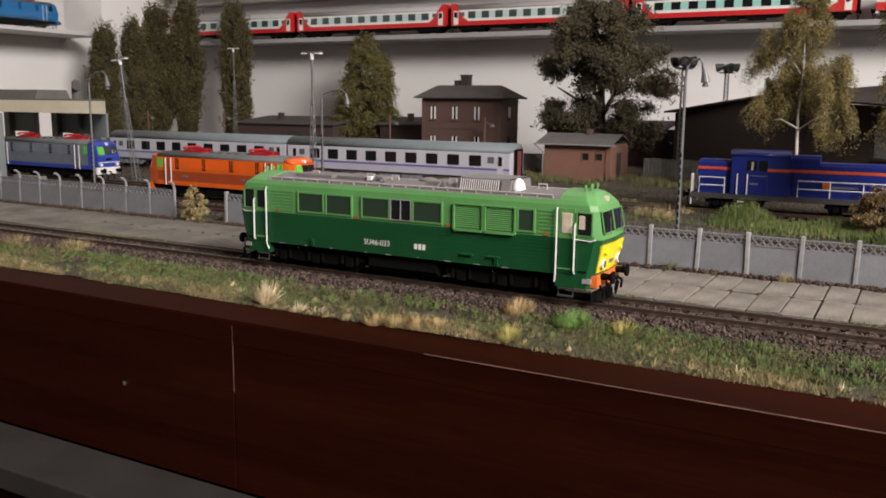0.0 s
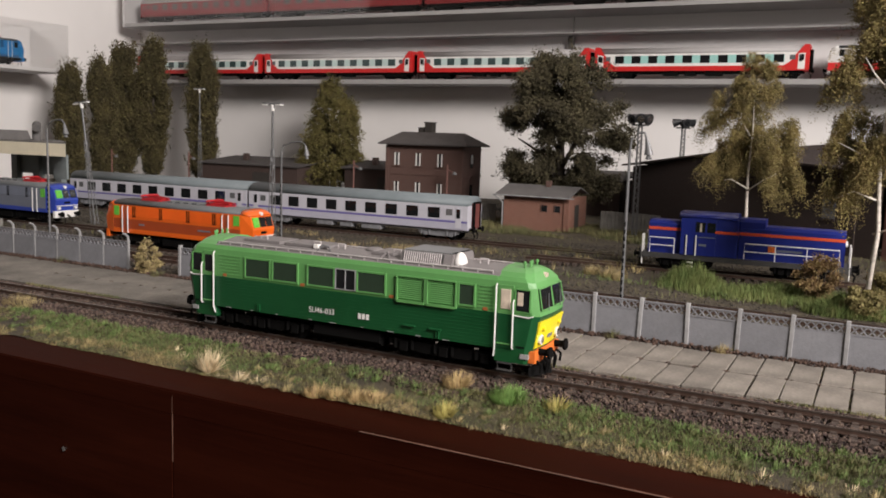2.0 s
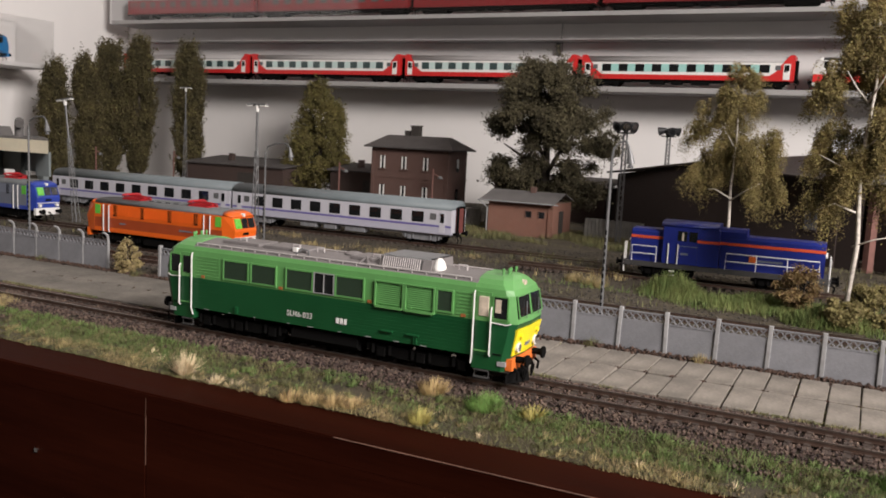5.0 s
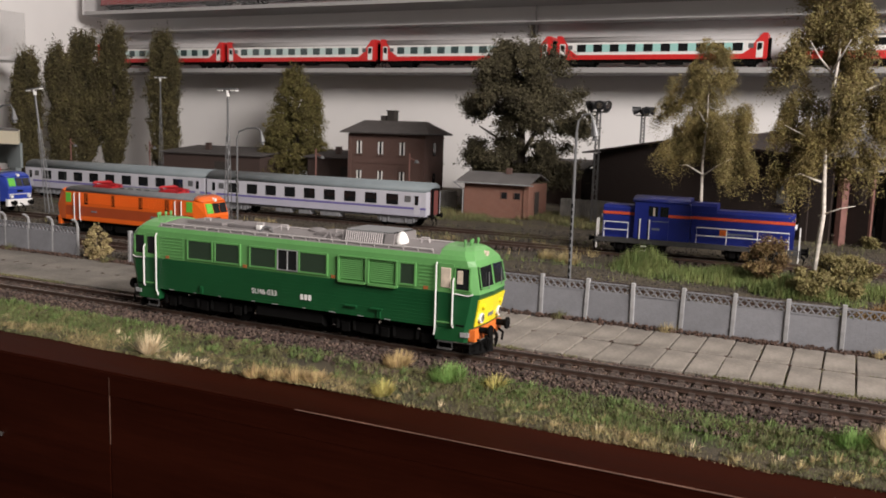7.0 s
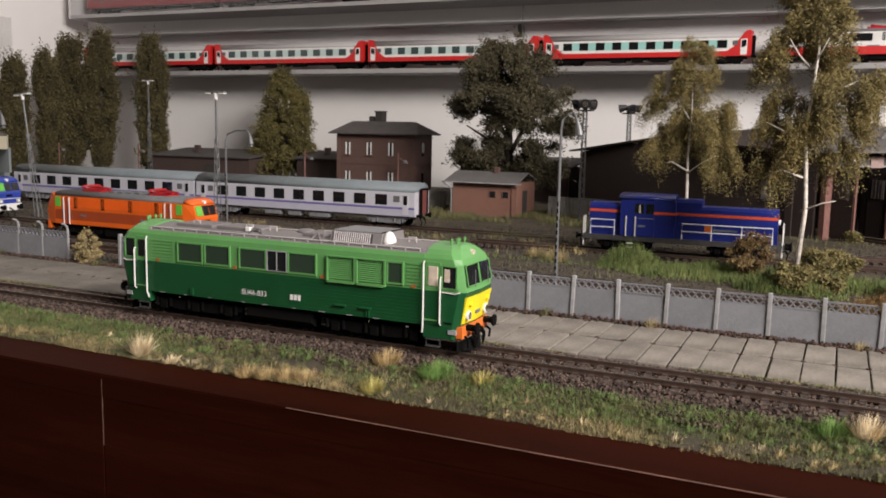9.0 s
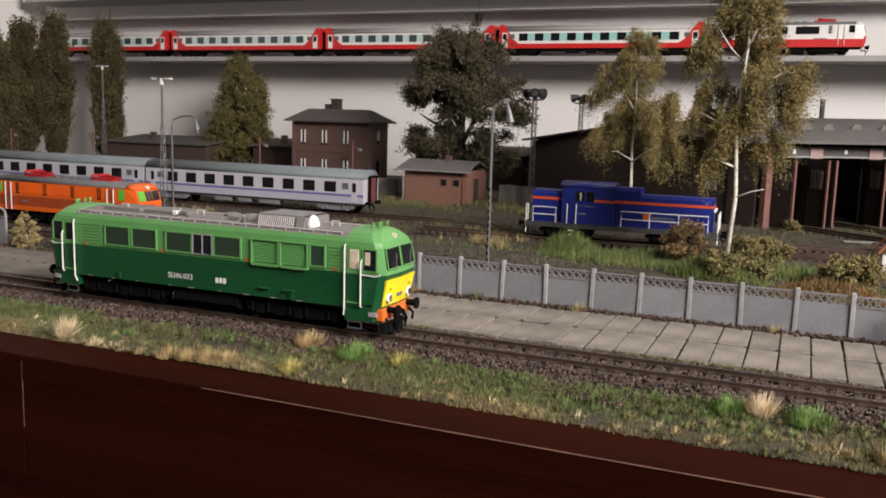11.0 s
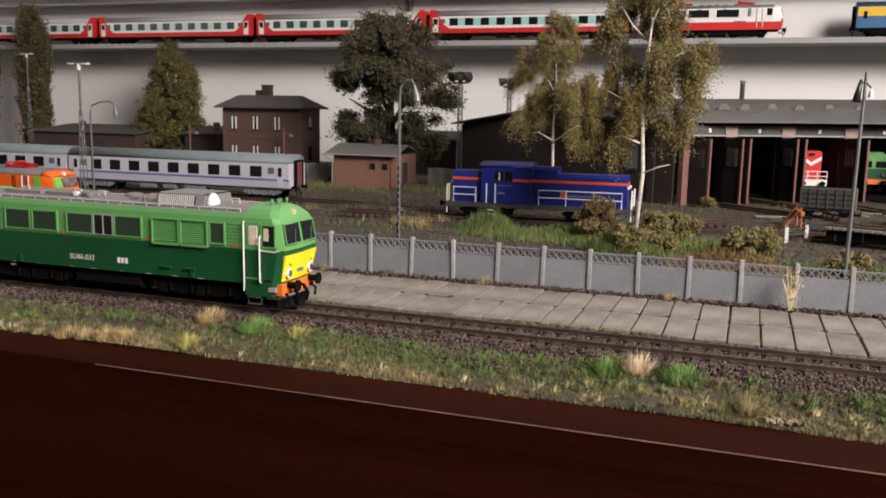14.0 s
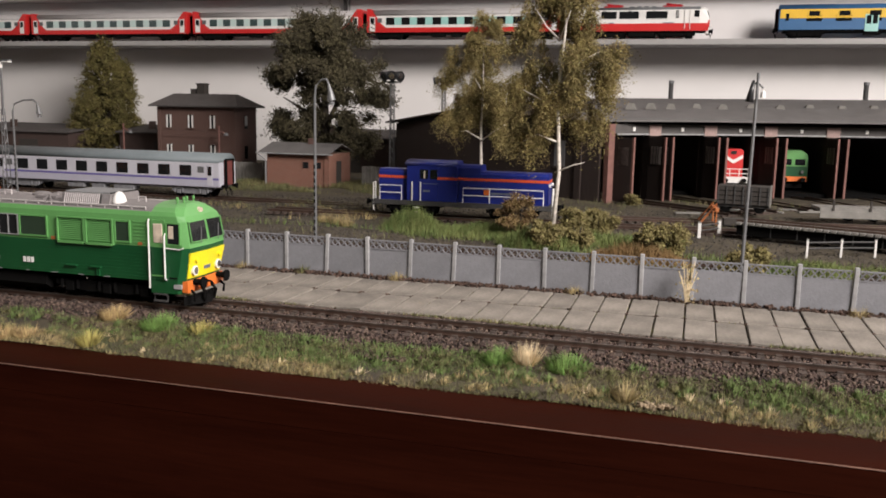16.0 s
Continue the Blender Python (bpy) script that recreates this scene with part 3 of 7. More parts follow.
    for x in (-0.060, -0.0265, -0.012, 0.0655, 0.020):
        grab(L, [(x, -0.004, TOP - 0.0005), (x, -0.004, TOP + 0.0018), (x + 0.0040, -0.004, TOP + 0.0018), (x + 0.0040, -0.004, TOP - 0.0005)], 0.00035, M_ROOFRAIL, "lifting_eye")
    part("cable_loop", rod(B(), [(-0.020, -0.012, EAVE + 0.001), (-0.017, -0.010, TOP + 0.0012), (-0.014, -0.009, TOP + 0.0004), (-0.012, -0.011, EAVE + 0.0015)], 0.0005), M_STEEL, L)
    part("pipe_bracket", rod(B(), [(0.0165, -0.013, EAVE + 0.0005), (0.020, -0.010, TOP + 0.0012), (0.0235, -0.013, EAVE + 0.0005)], 0.0006), M_ROOFGREY, L)
    part("hatch_cover", box(B(), -0.0232, -0.0205, -0.0095, -0.0070, TOP - 0.001, TOP + 0.0011, 0.0002), M_WHITE, L, "small white roof cover")
    # body-side windows and grilles
    zt, zb = 0.0397, 0.0300
    for a, b in ((-0.0600, -0.0443), (-0.0426, -0.0272), (-0.0212, -0.0055), (0.0076, 0.0232), (0.0613, 0.0692)):
        g = part("grille", box(B(), a, b, -H - 0.0003, -H + 0.001, zb, zt), M_MESH, L, "dark mesh intake grille")
        bm = B()
        for xx in (a, b):
            box(bm, xx - 0.0004, xx + 0.0004, -H - 0.0007, -H + 0.0004, zb - 0.0004, zt + 0.0004)
        for zz in (zb, zt):
            box(bm, a + 0.0004, b - 0.0004, -H - 0.0006, -H + 0.0004, zz - 0.0004, zz + 0.0004)
        part("grille_frame", bm, M_LGREEN, g)
        share("grille", g.data, L, pose(0, 0, 0, 0, 0, 180))
    a, b = -0.0046, 0.0066
    part("window", box(B(), a, b, -H - 0.0004, -H + 0.001, zb, zt, 0.0002), M_GLASSDK, L, "dark sliding window with white frame")
    bm = B()
    for xx in (a, (a + b) / 2, b):
        box(bm, xx - 0.0002, xx + 0.0002, -H - 0.0008, -H, zb - 0.0002, zt + 0.0002)
    for zz in (zb, zt):
        box(bm, a + 0.0002, b - 0.0002, -H - 0.0007, -H, zz - 0.0002, zz + 0.0002)
    part("window_frame", bm, M_POST, L, "thin pale window frame")
    for a, b in ((0.0297, 0.0444), (0.0455, 0.0602)):
        q = part("louvre_panel", box(B(), a, b, -H - 0.0002, -H + 0.001, zb - 0.001, zt), M_LGREEN, L, "light green louvred panel")
        for i in range(11):
            z = zb - 0.0004 + i * 0.00092
            bm = prism(B(), [(-H - 0.0007, z), (-H, z + 0.0008), (-H, z)], a + 0.0008, b - 0.0008)
            part("slat", bm, M_LGREEN, q)
        bm = B()
        for xx in (a, b):
            box(bm, xx - 0.0004, xx + 0.0004, -H - 0.0012, -H, zb - 0.002, zt + 0.0004)
        box(bm, a + 0.0004, b - 0.0004, -H - 0.0012, -H, zt, zt + 0.0005)
        box(bm, a + 0.0004, b - 0.0004, -H - 0.0016, -H, zb - 0.0023, zb - 0.0012)
        part("louvre_frame", bm, M_LGREEN, q)
    for x in (-0.0735, -0.0243, 0.0265, 0.0745):
        part("orange_flash", box(B(), x - 0.0011, x + 0.0011, -H - 0.0003, -H, BELT + 0.0004, BELT + 0.0018), M_RUSTORANGE, L, "small orange data plate")
    for x in (0.0335, 0.0470):
        part("step_ledge", box(B(), x, x + 0.0062, -H - 0.0013, -H, 0.0167, 0.0174, 0.0001), M_DGREEN, L)
    for x in (-0.052, 0.0505):
        for k in (0, 0.0012):
            part("lifting_lug", box(B(), x + k, x + k + 0.0004, -H - 0.0009, -H, BOT + 0.0005, BOT + 0.0042), M_DGREEN, L)
    bm = B()
    for i in range(9):
        a = -0.07 + i * 0.0158 + RNG.uniform(-0.003, 0.003)
        box(bm, a, a + RNG.uniform(0.001, 0.004), -H - 0.0003, -H - 0.0001, BOT + 0.0001, BOT + 0.0004)
    part("chipped_edge", bm, M_POST, L, "pale chipped paint along the lower edge")
    letters("SU46-033", 0.0038, pose(-0.0125, -H - 0.00045, 0.0180, 90), M_WHITE, L)
    bm = B()
    for k in range(3):
        x = 0.0085 + k * 0.0022
        box(bm, x, x + 0.0015, -H - 0.00045, -H - 0.0002, 0.0168, 0.0194)
    part("emblem_marks", bm, M_WHITE, L, "short white emblem marks")
    # cabs at both ends: the belt stands furthest out, the nose falls back below it
    NZ, NX = [0.0066, BOT + 0.0012, BELT - 0.0008, 0.0405, 0.0436], [0.0962, 0.0966, 0.0997, 0.0974, 0.0962]

    def fx(z, off=0.0):
        return float(np.interp(z, NZ, NX)) + off
    for s in (1, -1):
        def ring(z, w, wf, x=None):
            xf = fx(z) if x is None else x
            return [(s * END, -w, z), (s * END, w, z), (s * (xf - 0.0030), w * 0.985, z), (s * xf, wf, z), (s * (xf + 0.0009), 0, z), (s * xf, -wf, z), (s * (xf - 0.0030), -w * 0.985, z)]
        bm = loft(B(), [ring(0.0070, W * 0.98, W * 0.80), ring(BOT, W, W * 0.86), ring(BELT, W, W * 0.88)])
        c = part("cab", bm, M_DGREEN, L, "dark green lower cab")
        bm = loft(B(), [ring(BELT, W, W * 0.88), ring(0.0405, W * 0.995, W * 0.87), ring(0.0428, W * 0.975, W * 0.82), ring(0.0446, W * 0.90, W * 0.70, 0.0950),
                        ring(0.0464, W * 0.74, W * 0.52, 0.0938), ring(0.0477, W * 0.50, W * 0.34, 0.0924), ring(0.0484, W * 0.22, W * 0.14, 0.0908)])
        part("cab_top", bm, M_LGREEN, c, "light green upper cab and curved roof")

        def nose(y0, y1, z0, z1, off=0.0003, taper=1.0):
            def row(z, k):
                q = [(s * fx(z, off + 0.0009 * (1 - min(1, abs(y * k) / 0.0146))), y * k, z) for y in (y0, (y0 + y1) / 2, y1)]
                return q + [(a - s * 0.0014, b, d) for a, b, d in q[::-1]]
            return loft(B(), [row(z0, 1.0), row((z0 + z1) / 2, (1 + taper) / 2), row(z1, taper)])
        if s > 0:
            part("nose_panel", nose(-0.0139, 0.0139, BOT + 0.0014, 0.0262, 0.0005, 1.06), M_YELLOW, c, "bright yellow nose panel")
            part("nose_badge", nose(-0.0026, 0.0026, 0.0172, 0.0188, 0.0009), M_SILVER, c, "grey plate between the headlights")
        for a, b in ((-0.0138, -0.0010), (0.0010, 0.0138)):
            w = part("windscreen", nose(a, b, 0.0312, 0.0404, 0.0004, 0.97), M_GLASSDK, c)
            bm = B()
            for y in (a, b):
                rod(bm, [(s * fx(0.0312, 0.0010), y, 0.0312), (s * fx(0.0404, 0.0008), y * 0.97, 0.0404)], 0.00028, 5)
            for z in (0.0312, 0.0404):
                rod(bm, [(s * fx(z, 0.0009), a, z), (s * fx(z, 0.0012), (a + b) / 2, z), (s * fx(z, 0.0009), b, z)], 0.00028, 5)
            part("seal", bm, M_LGREEN, w)
            part("wiper", rod(B(), [(s * fx(0.0304, 0.0016), (a + b) / 2, 0.0304), (s * fx(0.0375, 0.0016), (a + b) / 2 + 0.0024, 0.0375)], 0.0002, 5), M_STEEL, w)
        for y in (-0.0100, 0.0100):
            h = part("headlight", rod(B(), [(s * 0.0960, y, 0.0176), (s * 0.0992, y, 0.0176)], 0.0023, 14), M_WHITE, c, "round white headlight")
            part("reflector", rod(B(), [(s * 0.0990, y, 0.0176), (s * 0.0995, y, 0.0176)], 0.0017, 12), M_CHROME, h)
            part("tail_lamp", rod(B(), [(s * 0.0975, y * 0.98, 0.0226), (s * 0.1004, y * 0.98, 0.0226)], 0.0010, 10), M_YELLOW if s > 0 else M_DGREEN, c)
        part("headlight", rod(B(), [(s * 0.0925, 0, 0.0448), (s * 0.0966, 0, 0.0444)], 0.0015, 12), M_CREAM, c, "small upper headlight")
        part("buffer_beam", box(B(), *sorted((s * 0.0948, s * 0.0982)), -0.0150, 0.0150, 0.0075, 0.0130, 0.0003), M_BUFFBEAM if s > 0 else M_UNDER, c, "orange buffer beam" if s > 0 else "")
        buffers(L, s * 0.0982, s)
        bm = B()
        for k in (-0.0125, -0.0045, 0.0045, 0.0125):
            rod(bm, [(s * 0.0982, k, 0.0085), (s * 0.1003, k * 1.02, 0.0070), (s * 0.1000, k, 0.0035)], 0.0006, 6)
        part("brake_hose", bm, M_BLACK, L)
        bm = B()
        loft(bm, [[(s * 0.095, -0.0135, 0.0012), (s * 0.1010, 0, 0.0008), (s * 0.095, 0.0135, 0.0012)], [(s * 0.095, -0.0140, 0.0052), (s * 0.0990, 0, 0.0056), (s * 0.095, 0.0140, 0.0052)]])
        part("snow_plough", bm, M_BLACK, L)
        for y, x in ((-0.0070, 0.0885), (-0.0040, 0.0900), (-0.0005, 0.0893), (0.0040, 0.0900)):
            bm = rod(B(), [(s * x, y, 0.0470), (s * x, y, 0.0503)], 0.00045, 6)
            rod(bm, [(s * x, y, 0.0496), (s * x, y, 0.0508)], 0.0008, 8, 0.0006)
            part("roof_horn", bm, M_LGREEN, c)
        for y in (-1, 1):
            yy = y * (W + 0.0002)
            d = part("cab_door", box(B(), *sorted((s * 0.0808, s * 0.0878)), *sorted((yy, yy - y * 0.001)), 0.0136, 0.0412), M_LGREEN, c, "two-tone cab door")
            part("door_lower", box(B(), *sorted((s * 0.0807, s * 0.0879)), *sorted((yy + y * 0.0002, yy - y * 0.001)), 0.0135, BELT), M_DGREEN, d)
            part("door_window", box(B(), *sorted((s * 0.0818, s * 0.0866)), *sorted((yy + y * 0.0003, yy - y * 0.001)), 0.0306, 0.0394, 0.0003), M_CREAM if s > 0 else M_GLASSDK, d)
            part("door_sill", box(B(), *sorted((s * 0.0804, s * 0.0880)), *sorted((yy + y * 0.0007, yy - y * 0.001)), 0.0150, 0.0156), M_LGREEN, d)
            w = part("side_window", box(B(), *sorted((s * 0.0888, s * 0.0952)), *sorted((y * 0.0158, y * 0.01675)), 0.0302, 0.0396, 0.0005), M_GLASSDK, c, "dark cab side window with rounded corners")
            bm = B()
            for xx in (0.0885, 0.0955):
                box(bm, *sorted((s * xx - 0.0003, s * xx + 0.0003)), *sorted((y * 0.0160, y * 0.0170)), 0.0299, 0.0399)
            for zz in (0.0299, 0.0399):
                box(bm, *sorted((s * 0.0888, s * 0.0952)), *sorted((y * 0.0160, y * 0.0169)), zz - 0.0003, zz + 0.0003)
            part("window_frame", bm, M_LGREEN, w)
            if s > 0:
                part("cab_interior", box(B(), *sorted((s * 0.0893, s * 0.0925)), *sorted((y * 0.0162, y * 0.01682)), 0.0325, 0.0388, 0.0004), M_CREAM, w, "cream cab interior")
            part("belt_trim", rod(B(), [(s * 0.0880, y * 0.0169, BELT - 0.0002), (s * 0.0950, y * 0.0168, BELT - 0.0006), (s * 0.0972, y * 0.0165, BELT + 0.0002)], 0.0003, 5), M_WHITE, c)
            grab(L, [(s * 0.0800, y * 0.0172, 0.0415), (s * 0.0800, y * 0.0180, 0.0400), (s * 0.0800, y * 0.0180, 0.0125), (s * 0.0793, y * 0.0172, 0.0092)], 0.00040, M_WHITE, "handrail", "white grab rail beside the cab door")
            grab(L, [(s * 0.0882, y * 0.0170, 0.0350), (s * 0.0882, y * 0.0180, 0.0340), (s * 0.0882, y * 0.0180, 0.0145), (s * 0.0882, y * 0.0170, 0.0135)], 0.00040, M_WHITE)
            bm = B()
            for z in (0.0030, 0.0062):
                box(bm, *sorted((s * 0.0808, s * 0.0875)), *sorted((y * 0.0150, y * 0.0168)), z, z + 0.0005)
            for xx in (0.0808, 0.0875):
                box(bm, *sorted((s * xx - 0.0002, s * xx + 0.0002)), *sorted((y * 0.0152, y * 0.0157)), 0.0030, 0.0100)
            part("step", bm, M_UNDER, L)
            part("data_plate", box(B(), *sorted((s * 0.0917, s * 0.0956)), *sorted((y * 0.0155, y * 0.01665)), 0.0095, 0.0115), M_POST, c, "pale data plate on the cab skirt")
            part("skirt_slot", box(B(), *sorted((s * 0.0895, s * 0.0935)), *sorted((y * 0.0155, y * 0.01672)), 0.0142, 0.0148), M_BLACK, c)
    # underframe
    part("fuel_tank", prism(B(), [(-0.0135, 0.0130), (-0.0145, 0.0060), (-0.0110, 0.0036), (0.0110, 0.0036), (0.0145, 0.0060), (0.0135, 0.0130)], -0.019, 0.019), M_BLACK, L)
    part("chassis", box(B(), -0.0965, 0.0965, -0.0125, 0.0125, 0.0105, 0.0132), M_BLACK, L)
    for cx in (-0.0525, 0.0525):
        bogie(L, cx, (-0.021, 0, 0.021), 0.0235, M_BLACK)
    return L


def pantograph(parent, x, z, material=None):
    bm = B()
    mt = material or M_PANTO
    box(bm, x - 0.012, x + 0.012, -0.0066, -0.0046, z, z + 0.0020), box(bm, x - 0.012, x + 0.012, 0.0046, 0.0066, z, z + 0.0020)
    for k in (-0.011, 0.011):
        box(bm, x + k - 0.0008, x + k + 0.0008, -0.0050, 0.0050, z, z + 0.0012)
    for y in (-0.004, 0.004):
        rod(bm, [(x - 0.011, y, z + 0.001), (x + 0.013, y, z + 0.0032), (x - 0.008, y * 0.7, z + 0.0048)], 0.0010)
    for k in (-0.008, -0.0055):
        rod(bm, [(x + k, -0.010, z + 0.0040), (x + k, -0.008, z + 0.0052), (x + k, 0.008, z + 0.0052), (x + k, 0.010, z + 0.0040)], 0.0009)
    box(bm, x - 0.013, x + 0.010, -0.0040, 0.0040, z + 0.0012, z + 0.0030, 0.0006)
    for k in (-0.010, 0.010):
        rod(bm, [(x + k, -0.006, z - 0.001), (x + k, -0.006, z + 0.002)], 0.0013, 8)
    part("pantograph", bm, mt, parent, "folded red pantograph")


def electric_loco(m, label, body, band, skirt, nosecol, glass, white_skirt=False):
    L = thing("electric_locomotive", m, label, "locomotive")
    H, END = 0.0168, 0.0765
    B0, B1, B2, EV, TP = 0.0125, 0.0165, 0.0255, 0.0385, 0.0432
    part("lower_side", box(B(), -END, END, -H, H, B0, B1), skirt, L)
    part("band", box(B(), -END, END, -H + 0.0001, H - 0.0001, B1, B2), band, L)
    part("upper_side", box(B(), -END, END, -H, H, B2, EV), body, L)
    prof = roofprof(H * 0.99, EV, TP)
    bm = prism(B(), prof, -END, END)
    part("roof", bm, M_LOCOROOF, L, "grey roof", True)
    for s in (-1, 1):
        bm = loft(B(), [[(s * END, p[0], p[1]) for p in prof], [(s * (END + 0.0050), p[0] * 0.95, EV - 0.0004 + (p[1] - EV) * 0.80) for p in prof], [(s * (END + 0.0094), p[0] * 0.84, EV - 0.001 + (p[1] - EV) * 0.30) for p in prof]])
        part("brow", bm, nosecol, L, "painted brow over the windscreens", True)
    for i, x in enumerate((-0.050, -0.0165, 0.0165, 0.047)):
        part("side_grille", box(B(), x - 0.0022, x + 0.0022, -H - 0.0002, -H + 0.001, B2 + 0.002, EV - 0.001), M_BLACK, L)
    bm = B()
    for i in range(60):
        x = -0.0600 + i * 0.0019
        box(bm, x, x + 0.0005, -H - 0.00035, -H + 0.0005, B2 + 0.003, EV - 0.0015)
    part("louvres", bm, body, L)
    for s in (1, -1):
        bm = B()
        loft(bm, [[(s * END, -H, B0), (s * END, H, B0), (s * 0.0870, H * 0.85, B0), (s * 0.0870, -H * 0.85, B0)],
                  [(s * END, -H, B2), (s * END, H, B2), (s * 0.0890, H * 0.85, B2), (s * 0.0890, -H * 0.85, B2)],
                  [(s * END, -H, EV), (s * END, H, EV), (s * 0.0850, H * 0.82, EV - 0.0008), (s * 0.0850, -H * 0.82, EV - 0.0008)]])
        c = part("cab", bm, nosecol, L)
        for a, b in ((-0.0125, -0.0048), (-0.0036, 0.0036), (0.0048, 0.0125)):
            bm = B()
            loft(bm, [[(s * 0.0865, a, B2 + 0.0025), (s * 0.0889, a, B2 + 0.0025), (s * 0.0889, b, B2 + 0.0025), (s * 0.0865, b, B2 + 0.0025)],
                      [(s * 0.0845, a, EV - 0.0022), (s * 0.0863, a, EV - 0.0022), (s * 0.0863, b, EV - 0.0022), (s * 0.0845, b, EV - 0.0022)]])
            part("windscreen", bm, glass if a < -0.01 else M_GLASSDK, c)
        for y in (-0.0105, 0.0105):
            part("headlight", rod(B(), [(s * 0.0870, y, B1 + 0.0008), (s * 0.0902, y, B1 + 0.0008)], 0.0017, 12), M_WHITE, c, "round white headlight")
        part("headlight", rod(B(), [(s * 0.0840, 0, EV + 0.0008), (s * 0.0868, 0, EV + 0.0006)], 0.0016, 12), M_WHITE, c, "round white headlight")
        part("emblem", box(B(), *sorted((s * 0.0880, s * 0.0893)), -0.0035, 0.0035, B2 - 0.0035, B2 - 0.0015), M_BLACK, c)
        part("white_edge", box(B(), *sorted((s * 0.0870, s * 0.0895)), -0.0135, 0.0135, B1 + 0.0030, B1 + 0.0036), M_WHITE, c)
        for y in (-1, 1):
            part("side_window", box(B(), *sorted((s * 0.0690, s * 0.0755)), *sorted((y * (H + 0.0003), y * H * 0.95)), B2 + 0.003, EV - 0.0012), glass, c)
            for xx in (0.0570, 0.0640):
                grab(L, [(s * xx, y * (H + 0.0004), EV - 0.001), (s * xx, y * (H + 0.0011), EV - 0.002), (s * xx, y * (H + 0.0011), B0 + 0.001), (s * xx, y * (H + 0.0004), B0)], 0.0005)
            part("door", box(B(), *sorted((s * 0.0580, s * 0.0630)), *sorted((y * (H + 0.0002), y * H * 0.95)), B0 + 0.001, EV - 0.001), band, c)
        part("buffer_beam", box(B(), *sorted((s * 0.0850, s * 0.0885)), -0.015, 0.015, 0.0070, B0 + 0.002, 0.0003), M_WHITE if white_skirt else nosecol, L)
        buffers(L, s * 0.0885, s, 0.0110)
        bogie(L, s * 0.0455, (-0.0175, 0.0175), 0.0235, M_BLACK, 0.0062)
    part("chassis", box(B(), -0.084, 0.084, -0.013, 0.013, 0.0095, B0), M_BLACK, L)
    part("equipment_box", box(B(), -0.018, 0.018, -0.0140, 0.0140, 0.0035, 0.0095, 0.0005), M_BLACK, L)
    for x in (-0.040, 0.040):
        pantograph(L, x, TP - 0.0006)
    bm = B()
    for x in (-0.015, -0.005, 0.005, 0.015):
        box(bm, x - 0.003, x + 0.003, -0.007, 0.007, TP - 0.001, TP + 0.0012, 0.0003)
    part("roof_gear", bm, M_LOCOROOF, L)
    bm = B()
    box(bm, -0.044, -0.037, -H - 0.0003, -H - 0.00005, 0.0205, 0.0218), box(bm, 0.028, 0.043, -H - 0.0003, -H - 0.00005, 0.0205, 0.0218)
    part("number_marks", bm, M_SILVER, L, "illegible pale number marks")
    return L


